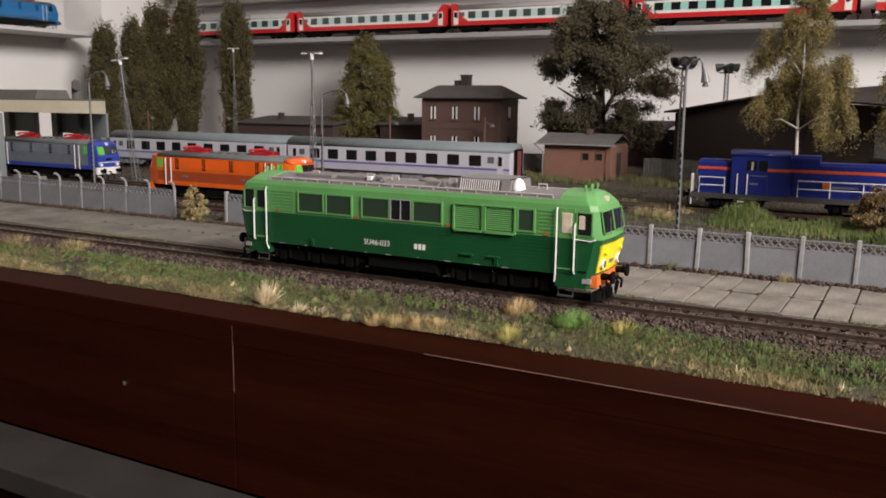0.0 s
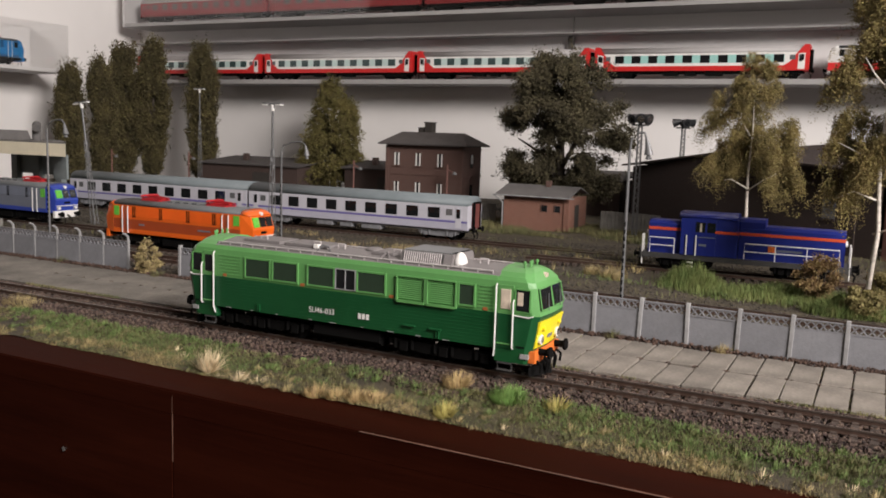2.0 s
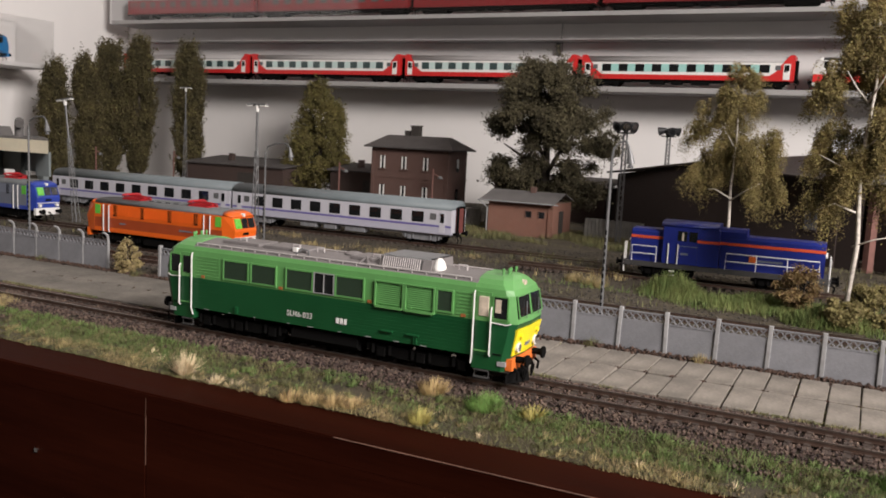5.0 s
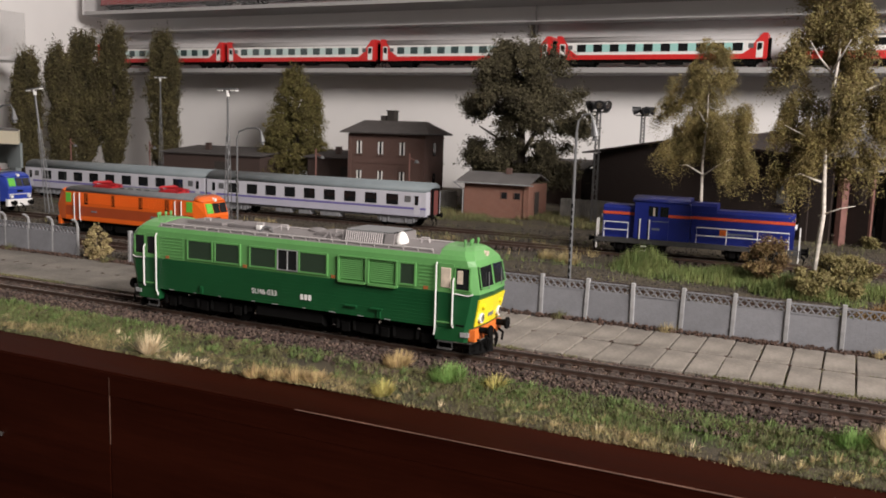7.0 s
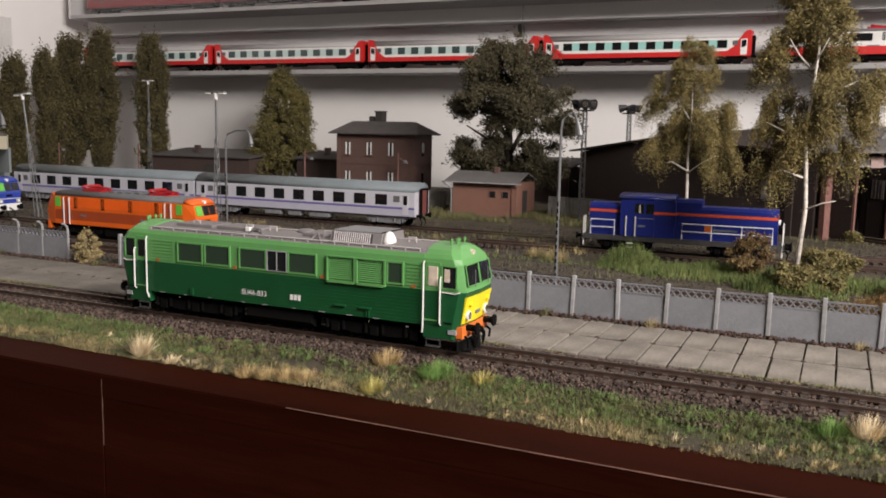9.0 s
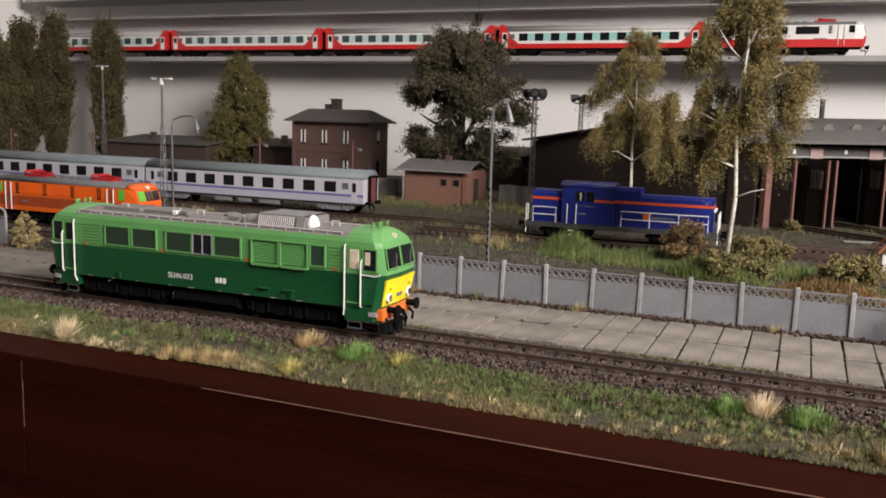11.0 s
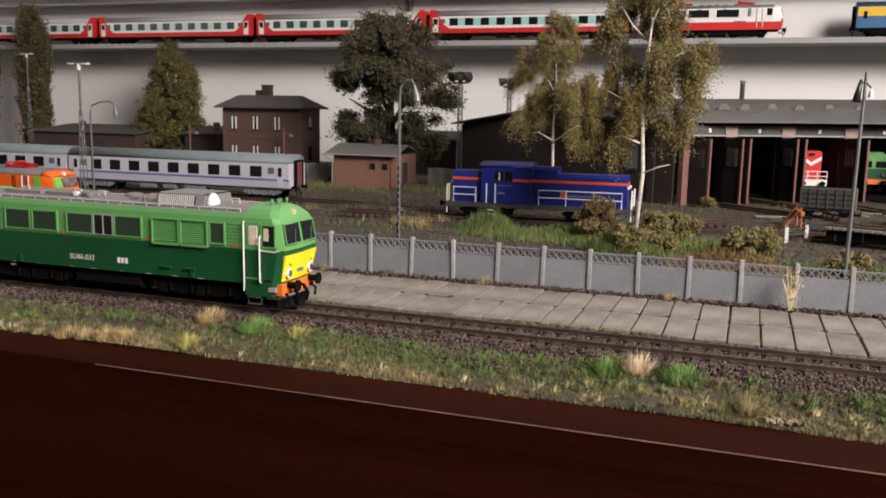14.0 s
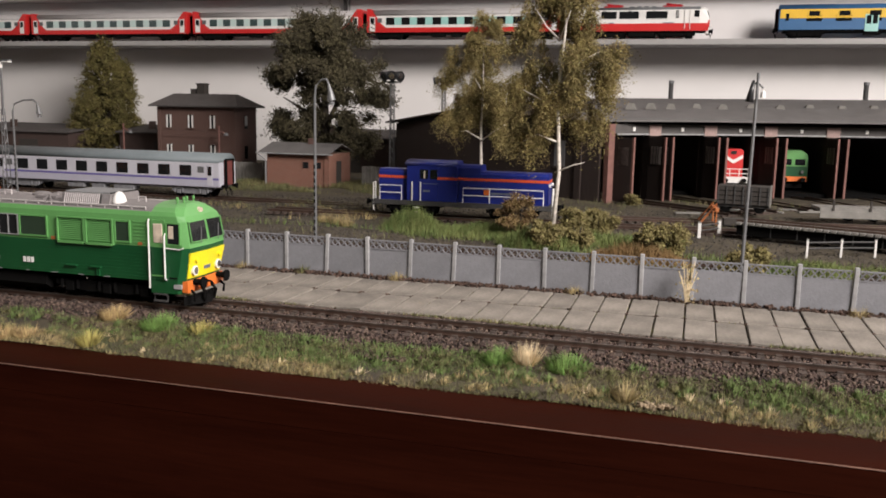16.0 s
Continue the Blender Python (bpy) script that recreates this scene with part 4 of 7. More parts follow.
def coach(m, label, group, half=0.1415, windows=10, upper=None, lower=None, roof=None, stripe=None, ends=None, under=None, glass=None, ww=0.27):
    L = thing("passenger_coach", m, label, "coach", group)
    upper, lower, roof, under, glass = upper or M_COACH, lower or M_LILAC, roof or M_COACHROOF, under or M_COACHUNDER, glass or M_GLASSDK
    H = 0.0162
    part("side", box(B(), -half, half, -H, H, 0.0172, 0.0350), upper, L)
    part("lower_side", box(B(), -half, half, -H, H, 0.0110, 0.0172), lower if ends is None else M_RED, L)
    prof = roofprof(H, 0.0348, 0.0445, 10, 0.8)
    part("roof", prism(B(), prof, -half, half), roof, L, "", True)
    if stripe is not None:
        part("stripe", box(B(), -half, half, -H - 0.0002, -H + 0.0005, 0.0178, 0.0200), stripe, L)
    pitch = (2 * half - 0.050) / windows
    glass_mesh = None
    for i in range(windows):
        x = -half + 0.025 + pitch * (i + 0.5)
        if glass_mesh is None:
            glass_mesh = mk("window", box(B(), -pitch * ww, pitch * ww, -0.0004, 0.001, 0.0216, 0.0322, 0.0002), glass)
        share("window", glass_mesh, L, pose(x, -H, 0))
    for s in (-1, 1):
        d = part("door", box(B(), *sorted((s * (half - 0.0130), s * (half - 0.0065))), -H - 0.0003, -H + 0.001, 0.0125, 0.0330), upper, L)
        part("door_window", box(B(), *sorted((s * (half - 0.0118), s * (half - 0.0078))), -H - 0.0006, -H, 0.0225, 0.0315), glass, d)
        part("toilet_window", box(B(), *sorted((s * (half - 0.0235), s * (half - 0.0165))), -H - 0.0003, -H + 0.001, 0.0250, 0.0312), M_GLASSGREY, L)
        if ends is not None:
            bm = prism(B(), [(s * (half + 0.0002), 0.0150), (s * (half - 0.016), 0.0150), (s * (half - 0.034), 0.0150), (s * (half - 0.022), 0.0235), (s * (half - 0.0155), 0.0330), (s * (half - 0.006), 0.0448), (s * (half + 0.0002), 0.0448)], -H - 0.0002, H + 0.0002, "y")
            part("red_end", bm, ends, L, "red painted coach end")
            dd = part("end_door", box(B(), *sorted((s * (half - 0.0105), s * (half - 0.0045))), -H - 0.0006, -H, 0.0125, 0.0335), M_WHITE, L, "white end door")
            part("door_window", box(B(), *sorted((s * (half - 0.0092), s * (half - 0.0058))), -H - 0.0009, -H, 0.0240, 0.0318), M_GLASSDK, dd)
        g = part("gangway", box(B(), *sorted((s * half, s * (half + 0.0030))), -0.0065, 0.0065, 0.0125, 0.0380, 0.0005), M_OLDRED if ends is None else M_BLACK, L, "folded gangway bellows")
        bm = B()
        for y in (-0.0066, 0.0066):
            box(bm, *sorted((s * (half + 0.0020), s * (half + 0.0038))), y - 0.0011, y + 0.0011, 0.0120, 0.0388)
        box(bm, *sorted((s * (half + 0.0020), s * (half + 0.0038))), -0.0054, 0.0054, 0.0372, 0.0390)
        part("gangway_frame", bm, M_BLACK, g, "black rubber gangway frame")
        for y in (-1, 1):
            part("end_panel", box(B(), *sorted((s * half, s * (half + 0.0006))), *sorted((y * 0.0080, y * 0.0155)), 0.0125, 0.0355), upper if ends is None else ends, L)
        buffers(L, s * half, s, 0.0115)
        bogie(L, s * (half - 0.034), (-0.0145, 0.0145), 0.0225, under, 0.0052)
    part("underframe", box(B(), -half + 0.006, half - 0.006, -0.013, 0.013, 0.0085, 0.0110), under, L)
    for a, b in ((-0.045, -0.025), (-0.015, 0.000), (0.012, 0.036)):
        part("equipment_box", box(B(), a, b, -0.0140, -0.0040, 0.0045, 0.0085, 0.0004), under, L)
    return L


def shunter(m):
    L = thing("shunting_locomotive", m, "deep blue diesel shunter with orange-red stripe and white handrails", "locomotive")
    part("frame", box(B(), -0.0775, 0.0775, -0.0160, 0.0160, 0.0095, 0.0135, 0.0003), M_UNDER, L, "dark grey frame")
    prof = [(-0.0118, 0.0135), (-0.0118, 0.0375), (-0.0095, 0.0398), (0.0095, 0.0398), (0.0118, 0.0375), (0.0118, 0.0135)]
    part("long_hood", prism(B(), prof, -0.003, 0.0735), M_BLUE, L)
    part("raised_hood", prism(B(), [(p[0] * 0.98, 0.034 if p[1] < 0.03 else p[1] + 0.0052) for p in prof], -0.004, 0.016), M_BLUE, L)
    part("short_hood", prism(B(), prof, -0.0735, -0.045), M_BLUE, L)
    cab = part("cab", box(B(), -0.0475, -0.0200, -0.0160, 0.0160, 0.0137, 0.0440, 0.0004), M_BLUE, L, "blue driver's cab")
    part("cab_side", box(B(), -0.0200, -0.0035, -0.0158, 0.0158, 0.0137, 0.0435, 0.0004), M_BLUE, cab)
    part("cab_roof", prism(B(), roofprof(0.0164, 0.0436, 0.0482, 8, 0.7), -0.0490, -0.0050), M_BLUE, cab, "", True)
    for a, b in ((-0.0360, -0.0285), (-0.0270, -0.0205)):
        part("cab_window", box(B(), a, b, -0.0163, -0.015, 0.0325, 0.0405, 0.0003), M_GLASSDK, cab)
    part("seat", box(B(), -0.0325, -0.0310, -0.01635, -0.0162, 0.0330, 0.0395), M_CREAM, cab)
    for s, a, b in ((-1, -0.0737, -0.0470), (1, -0.0030, 0.0737)):
        bm = B()
        box(bm, a, b, -0.0121, 0.0121, 0.0322, 0.0345)
        part("stripe", bm, M_STRIPE, L, "orange-red stripe")
    part("stripe", box(B(), -0.0205, -0.0030, -0.0161, 0.0161, 0.0322, 0.0345), M_STRIPE, L, "orange-red stripe")
    w = M_WHITE
    y = -0.0158
    for a, b, n in ((-0.0715, -0.0520, 1), (0.0020, 0.0700, 3)):
        grab(L, [(a, y, 0.0137), (a, y, 0.0262), (b, y, 0.0262), (b, y, 0.0137)], 0.0005, w, "handrail", "white walkway handrail")
        grab(L, [(a, y, 0.0200), (b, y, 0.0200)], 0.00045, w)
        for i in range(1, n):
            x = a + (b - a) * i / n
            grab(L, [(x, y, 0.0137), (x, y, 0.0262)], 0.00045, w)
    for x in (-0.0425, -0.0390 + 0.004):
        grab(L, [(x, -0.0168, 0.0137), (x, -0.0168, 0.0300)], 0.0006, w)
    for s in (-1, 1):
        for yy in (-0.0150, 0.0150):
            grab(L, [(s * 0.0775, yy, 0.0040), (s * 0.0775, yy, 0.0280), (s * 0.0775, yy * 0.6, 0.0280), (s * 0.0775, yy * 0.6, 0.0140)], 0.0006, w)
        part("buffer_beam", box(B(), *sorted((s * 0.0765, s * 0.0790)), -0.0155, 0.0155, 0.0080, 0.0140), M_UNDER, L)
        buffers(L, s * 0.0790, s, 0.0112)
        bogie(L, s * 0.0440, (-0.0145, 0.0145), 0.0235, M_BLACK, 0.0055)
        for yy in (-0.009, 0.009):
            part("headlight", rod(B(), [(s * 0.0735, yy, 0.0300), (s * 0.0752, yy, 0.0300)], 0.0014, 10), M_WHITE, L)
    part("step", box(B(), -0.0410, -0.0365, -0.0175, -0.0150, 0.0040, 0.0048), M_WHITE, L)
    part("step", box(B(), -0.0410, -0.0365, -0.0175, -0.0150, 0.0075, 0.0083), M_WHITE, L)
    part("emblem", box(B(), 0.0190, 0.0240, -0.0122, -0.0115, 0.0205, 0.0250), M_BUFFBEAM, L, "orange-red emblem")
    part("emblem_marks", box(B(), 0.0250, 0.0440, -0.0121, -0.0115, 0.0212, 0.0228), M_SILVER, L, "illegible pale marks")
    part("number_marks", box(B(), -0.0330, -0.0270, -0.0163, -0.015, 0.0215, 0.0232), M_SILVER, cab, "illegible white number marks")
    part("number_marks", box(B(), -0.0340, -0.0200, -0.0163, -0.015, 0.0283, 0.0289), M_SILVER, cab, "illegible white number marks")
    return L


LOCO_X, TRACK_Y, RAIL_Z = -0.214, 0.361, 0.0080
Z_A, Z_B, Z_C, Z_D = 0.0066, 0.0060, 0.0095, 0.0118
green_loco(pose(LOCO_X, TRACK_Y, RAIL_Z))
electric_loco(pose(-0.5270, 0.569, Z_A) @ Matrix.Scale(0.945, 4), "orange model electric locomotive with grey roof and folded red pantographs", M_ORANGE, M_ORANGEDK, M_ORANGE, M_ORANGE, M_GREENGLASS)
electric_loco(pose(-0.8540, 0.640, Z_B), "blue and silver model electric locomotive standing under the canopy", M_SILVER, M_SILVER, M_BLUE2, M_BLUE2, M_GREENGLASS, True)
coach(pose(-0.4870, 0.783, Z_C), "pale grey and lilac passenger coach with grey roof and blue stripe", "passenger coaches in the yard", half=0.1365, stripe=M_NAVY, windows=9)
coach(pose(-0.7700, 0.783, Z_C, 0, 0, 0.6), "pale grey and lilac passenger coach with grey roof and blue stripe", "passenger coaches in the yard", stripe=M_NAVY, windows=9)
shunter(pose(-0.0825, 0.7120, Z_D, 0, 0, 2.5) @ Matrix.Scale(0.985, 4))

# ---- buildings ----
def hut(m):
    L = thing("brick_hut", m, "small low brick hut with grey felt roof and two tiny windows", "hut")
    w, d, h = 0.0775, 0.064, 0.035
    part("wall", box(B(), 0, w, 0, d, -0.004, h), M_BRICK, L, "red brick walls")
    prof = [(-0.006, h - 0.0005), (d / 2, h + 0.0100), (d + 0.006, h - 0.0005), (d + 0.006, h + 0.0008), (d / 2, h + 0.0114), (-0.006, h + 0.0008)]
    part("roof", prism(B(), prof, -0.009, w + 0.003), M_ROOFFELT, L, "grey felt roof with shallow pitch")
    part("gutter", rod(B(), [(-0.011, -0.0072, h - 0.0002), (w + 0.008, -0.0072, h - 0.0002)], 0.0008), M_POST, L)
    part("downpipe", rod(B(), [(-0.010, -0.0072, h - 0.0005), (-0.004, -0.003, h - 0.006), (-0.0012, -0.0014, h - 0.009), (-0.0012, -0.0014, -0.003)], 0.0008), M_POST, L)
    for x in (0.046, 0.0615):
        q = part("window", box(B(), x, x + 0.0065, -0.0003, 0.002, 0.0185, 0.0255), M_GLASSDK, L)
        bm = B()
        box(bm, x - 0.0006, x, -0.0009, 0.001, 0.0180, 0.0260), box(bm, x + 0.0065, x + 0.0071, -0.0009, 0.001, 0.0180, 0.0260)
        part("frame", bm, M_BRICKDK, q)
    part("pilaster", box(B(), w - 0.005, w + 0.001, -0.0012, 0.006, -0.004, h - 0.001), M_BRICK, L)
    part("door", box(B(), w - 0.001, w + 0.0006, 0.022, 0.036, 0, 0.026), M_OLDWOOD, L, "dark wooden door")
    part("chimney", box(B(), 0.040, 0.046, 0.026, 0.032, h + 0.006, h + 0.0165, 0.0003), M_BRICKDK, L)
    return L


def house(m):
    L = thing("brick_house", m, "two-storey dark brick railway house with hipped tile roof and chimney", "house")
    w, d, h = 0.121, 0.060, 0.085
    part("wall", box(B(), 0, w, 0, d, -0.004, h), M_BRICKDK, L, "dark brick walls")
    for z in (0.043, 0.080):
        part("string_course", box(B(), -0.0008, w + 0.0008, -0.0008, d + 0.0008, z, z + 0.0022), M_BRICKDK, L)
    for x in (-0.0008, w - 0.0042):
        part("quoin", box(B(), x, x + 0.005, -0.0012, 0.004, -0.004, h - 0.001), M_BRICKDK, L)
    e = 0.0095
    bm = B()
    loft(bm, [[(-e, -e, h), (w + e, -e, h), (w + e, d + e, h), (-e, d + e, h)],
              [(-e, -e, h + 0.0018), (w + e, -e, h + 0.0018), (w + e, d + e, h + 0.0018), (-e, d + e, h + 0.0018)],
              [(0.010, d * 0.42, h + 0.0185), (w - 0.014, d * 0.42, h + 0.0185), (w - 0.014, d * 0.58, h + 0.0185), (0.010, d * 0.58, h + 0.0185)]])
    part("roof", bm, M_ROOFTILE, L, "dark tiled hipped roof")
    c = part("chimney", box(B(), 0.047, 0.059, d * 0.42, d * 0.62, h + 0.012, h + 0.0315, 0.0005), M_OLDWOOD, L)
    part("cap", box(B(), 0.046, 0.060, d * 0.41, d * 0.63, h + 0.0315, h + 0.0332), M_OLDWOOD, c)
    part("chimney", box(B(), 0.036, 0.044, d * 0.44, d * 0.58, h + 0.012, h + 0.0255, 0.0005), M_OLDWOOD, L)
    for z0, z1 in ((0.056, 0.074), (0.014, 0.033)):
        for x in (0.0175, 0.052, 0.0865):
            q = part("window", box(B(), x - 0.0042, x + 0.0042, -0.0004, 0.002, z0, z1), M_GLASSDK, L)
            for k in (-0.0029, 0.0029):
                part("frame", box(B(), x + k - 0.0010, x + k + 0.0011, -0.0011, 0.001, z0 + 0.0003, z1 - 0.0003), M_WHITE, q)
            part("sill", box(B(), x - 0.0055, x + 0.0055, -0.0020, 0.001, z0 - 0.0016, z0), M_BRICKDK, q)
            part("lintel", box(B(), x - 0.0052, x + 0.0052, -0.0012, 0.001, z1, z1 + 0.0022), M_BRICKDK, q)
    for z0 in (0.056, 0.014):
        part("window", box(B(), w - 0.001, w + 0.0005, 0.026, 0.034, z0, z0 + 0.018), M_GLASSDK, L)
    return L


hut(pose(-0.3750, 0.915, 0.0135))
house(pose(-0.6270, 1.072, 0.0135, 0, 0, 0))


def low_shed(m, w, d, h, label):
    L = thing("low_shed", m, label, "shed", "low sheds along the wall")
    part("wall", box(B(), 0, w, 0, d, -0.004, h), M_SHEDWALL, L)
    part("roof", prism(B(), [(-0.005, h), (d + 0.004, h + 0.010), (d + 0.004, h + 0.012), (-0.005, h + 0.002)], -0.005, w + 0.005), M_ROOFTILE, L, "dark felt roof")
    part("door", box(B(), w * 0.55, w * 0.72, -0.0006, 0.001, 0, h * 0.75), M_OLDWOOD, L)
    part("chimney", box(B(), w * 0.30, w * 0.30 + 0.008, d * 0.4, d * 0.4 + 0.008, h + 0.004, h + 0.018, 0.0003), M_SHEDWALL, L)
    return L


low_shed(pose(-1.02, 1.12, 0.013), 0.20, 0.09, 0.042, "long low dark shed with felt roof behind the coaches")
low_shed(pose(-0.46, 1.13, 0.013), 0.16, 0.08, 0.046, "low dark red shed with felt roof beside the oak")
low_shed(pose(-0.75, 1.15, 0.013), 0.11, 0.07, 0.044, "low dark lean-to beside the brick house")
for x0, x1 in ((-0.462, -0.398), (-0.270, -0.200)):
    f = thing("plank_fence", pose(0, 0, 0), "weathered grey plank fence beside the brick hut", "fence", "plank fences")
    n = int((x1 - x0) / 0.0042)
    for i in range(n):
        x = x0 + i * 0.0042
        part("plank", box(B(), x, x + 0.0038, 0.948, 0.9494, 0.008, 0.034 + RNG.uniform(-0.0006, 0.0006)), M_GREYWOOD, f)
    part("rail", box(B(), x0, x1, 0.9495, 0.9510, 0.027, 0.029), M_GREYWOOD, f)

# roundhouse: a fan of bays, each turned a little more
RH = thing("roundhouse", pose(0, 0, 0), "sooty brick locomotive roundhouse with grey felt roof and open gates", "roundhouse")
FRONT = [(0.0220, 0.890), (0.0600, 0.936), (0.1160, 0.985), (0.1800, 1.025), (0.2480, 1.058), (0.322, 1.083), (0.400, 1.100), (0.480, 1.110)]
RZ0, RZ1 = 0.012, 0.0905
# side wall with gable: runs back from the first gate pillar
wa, wb = Vector((0.010, 0.892)), Vector((-0.262, 1.045))
nrm = Vector((-(wb - wa).y, (wb - wa).x)).normalized() * 0.005


def upright(bm, a, b, off, z0, z1a, z1b):
    loft(bm, [[(a[0], a[1], z0), (b[0], b[1], z0), (b[0] + off[0], b[1] + off[1], z0), (a[0] + off[0], a[1] + off[1], z0)],
              [(a[0], a[1], z1a), (b[0], b[1], z1b), (b[0] + off[0], b[1] + off[1], z1b), (a[0] + off[0], a[1] + off[1], z1a)]])
    return bm


wm = wa + (wb - wa) * 0.62
bm = upright(B(), wa, wm, nrm * -1, RZ0 - 0.004, 0.091, 0.101)
upright(bm, wm, wb, nrm * -1, RZ0 - 0.004, 0.101, 0.0835)
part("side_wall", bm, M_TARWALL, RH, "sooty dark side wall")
for t in (0.14,):
    p = wa + (wb - wa) * t
    q = wa + (wb - wa) * (t + 0.045)
    w = part("side_window", upright(B(), p, q, nrm * 0.08, 0.045, 0.072, 0.072), M_GLASSGREY, RH, "grimy side window")
    part("sill", upright(B(), p, q, nrm * 0.3, 0.0425, 0.045, 0.045), M_TARWALL, w)
    part("pillar", upright(B(), wa + (wb - wa) * (t - 0.07), wa + (wb - wa) * (t - 0.045), nrm * 0.4, RZ0 - 0.004, 0.088, 0.088), M_TARWALL, RH)
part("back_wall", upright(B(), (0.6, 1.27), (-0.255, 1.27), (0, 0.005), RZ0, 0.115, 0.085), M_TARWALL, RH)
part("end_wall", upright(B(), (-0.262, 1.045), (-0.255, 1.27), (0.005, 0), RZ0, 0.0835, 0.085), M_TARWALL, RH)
# roof planes
eav = [Vector((-0.012, 0.862, 0.0925))] + [Vector((x, y - 0.022, 0.0930 + i * 0.0004)) for i, (x, y) in enumerate(FRONT)][1:] + [Vector((0.60, 1.085, 0.097))]
rid = [Vector((-0.03 + i * 0.083, 1.205, 0.1190 + 0.0006 * i)) for i in range(len(eav))]
for i in range(len(eav) - 1):
    a, b, c, d = eav[i], eav[i + 1], rid[i + 1], rid[i]
    bm = B()
    loft(bm, [[a, b, c, d], [v + Vector((0, 0, 0.0022)) for v in (a, b, c, d)]])
    part("roof_panel", bm, M_ROOFFELT, RH, "grey felt roof panel")
bm = B()
loft(bm, [[rid[0], rid[-1], Vector((0.6, 1.285, 0.113)), Vector((-0.05, 1.285, 0.109))], [v + Vector((0, 0, 0.002)) for v in (rid[0], rid[-1], Vector((0.6, 1.285, 0.113)), Vector((-0.05, 1.285, 0.109)))]])
part("rear_roof", bm, M_ROOFFELT, RH)
sp = [eav[0], rid[0], Vector((-0.05, 1.285, 0.109)), Vector((-0.285, 1.285, 0.083)), Vector((-0.275, 1.040, 0.0835)), Vector((wm.x, wm.y - 0.006, 0.102))]
bm = B()
loft(bm, [sp, [v + Vector((0, 0, 0.002)) for v in sp]])
part("side_roof", bm, M_TARWALL, RH)
for i in range(len(FRONT) - 1):
    (ax, ay), (bx, by) = FRONT[i], FRONT[i + 1]
    a, b = Vector((ax, ay)), Vector((bx, by))
    d = (b - a).normalized()
    inn = Vector((-d.y, d.x))
    # pillar, jambs, lintel
    p0, p1 = a - d * 0.003, a + d * 0.003
    if i in (0,):
        part("pillar", upright(B(), p0 - d * 0.001, p1 + d * 0.001, inn * 0.006, RZ0 - 0.004, 0.0905, 0.0905), M_POSTRED, RH, "rusty pink corner pillar")
    else:
        part("pillar", upright(B(), p0 - d * 0.003, p1 + d * 0.003, inn * 0.008, RZ0 - 0.004, 0.0905, 0.0905), M_TARWALL, RH)
        part("capital", upright(B(), p0 - d * 0.0045, p1 + d * 0.0045, inn * -0.003, 0.0790, 0.0900, 0.0900), M_CAPITAL, RH, "pink stone capital")
    part("lintel", upright(B(), a + d * 0.004, b - d * 0.004, inn * 0.006, 0.0810, 0.0905, 0.0905), M_LINTEL, RH)
    part("lintel_edge", upright(B(), a + d * 0.006, b - d * 0.006, inn * -0.0016, 0.0797, 0.0812, 0.0812), M_POST, RH, "pale weathered lintel edge")
    cc = a + (b - a) * 0.5
    part("number_plate", upright(B(), cc - d * 0.0016, cc + d * 0.0016, inn * -0.0012, 0.0835, 0.0875, 0.0875), M_WHITE, RH, "small white plate")
    # open gate leaves: each swung outwards beside its pillar
    for e, s in ((a, 1), (b, -1)):
        h0 = e + d * s * 0.0050
        out = (-inn + d * s * 0.04).normalized()
        tip = h0 + out * 0.022
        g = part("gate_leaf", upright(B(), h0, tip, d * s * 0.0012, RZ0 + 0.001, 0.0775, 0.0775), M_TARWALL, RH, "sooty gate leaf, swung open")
        part("gate_edge", upright(B(), tip, tip + out * 0.0022, d * s * 0.0022, RZ0 + 0.001, 0.0780, 0.0780), M_POSTRED, g, "rusty red gate edge")
        wq = part("gate_window", upright(B(), h0 + out * 0.004, h0 + out * 0.018, d * s * 0.0018, 0.050, 0.068, 0.068), M_GATEWIN, g, "grimy gate window, panes coloured as if lit")
        for k in (0.0075, 0.0115, 0.0145):
            part("glazing_bar", upright(B(), h0 + out * k, h0 + out * (k + 0.0008), d * s * 0.0022, 0.050, 0.068, 0.068), M_OLDWOOD, wq)
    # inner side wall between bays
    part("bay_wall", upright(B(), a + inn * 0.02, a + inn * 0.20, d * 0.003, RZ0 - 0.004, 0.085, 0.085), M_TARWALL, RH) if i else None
    for t in (0.25, 0.68):
        v = a + (b - a) * t
        q = Vector((v.x, v.y)) + Vector((0.01 * (t - 0.4), 0.105 - i * 0.011))
        bm = B()
        tz = float(np.interp((q.y - v.y) / max(1.205 - v.y, 0.05), [0, 1], [0.0990, 0.1240]))
        prism(bm, [(q.x - 0.006, tz - 0.002), (q.x - 0.003, tz + 0.0050), (q.x + 0.003, tz + 0.0050), (q.x + 0.006, tz - 0.002)], q.y - 0.004, q.y + 0.012, "y")
        part("roof_vent", bm, M_GREYWOOD, RH, "pale weathered roof vent")
# near-black sheet over ground and rail ends, paints the shade inside the stalls
part("stall_shade_sheet", upright(B(), (0.05, 0.99), (0.6, 1.15), (0, 0.12), 0.0105, 0.0165, 0.0165), M_BLACK, RH, "black sheet that puts shade inside the stalls")
for x, y in ((0.066, 1.21), (0.303, 1.21), (0.42, 1.21)):
    c = part("chimney_pipe", rod(B(), [(x, y, 0.112), (x, y, 0.1440)], 0.0030, 12), M_UNDER, RH, "dark smoke pipe")
    part("cap", rod(B(), [(x, y, 0.1420), (x, y, 0.1455)], 0.0036, 12), M_STEEL, c)


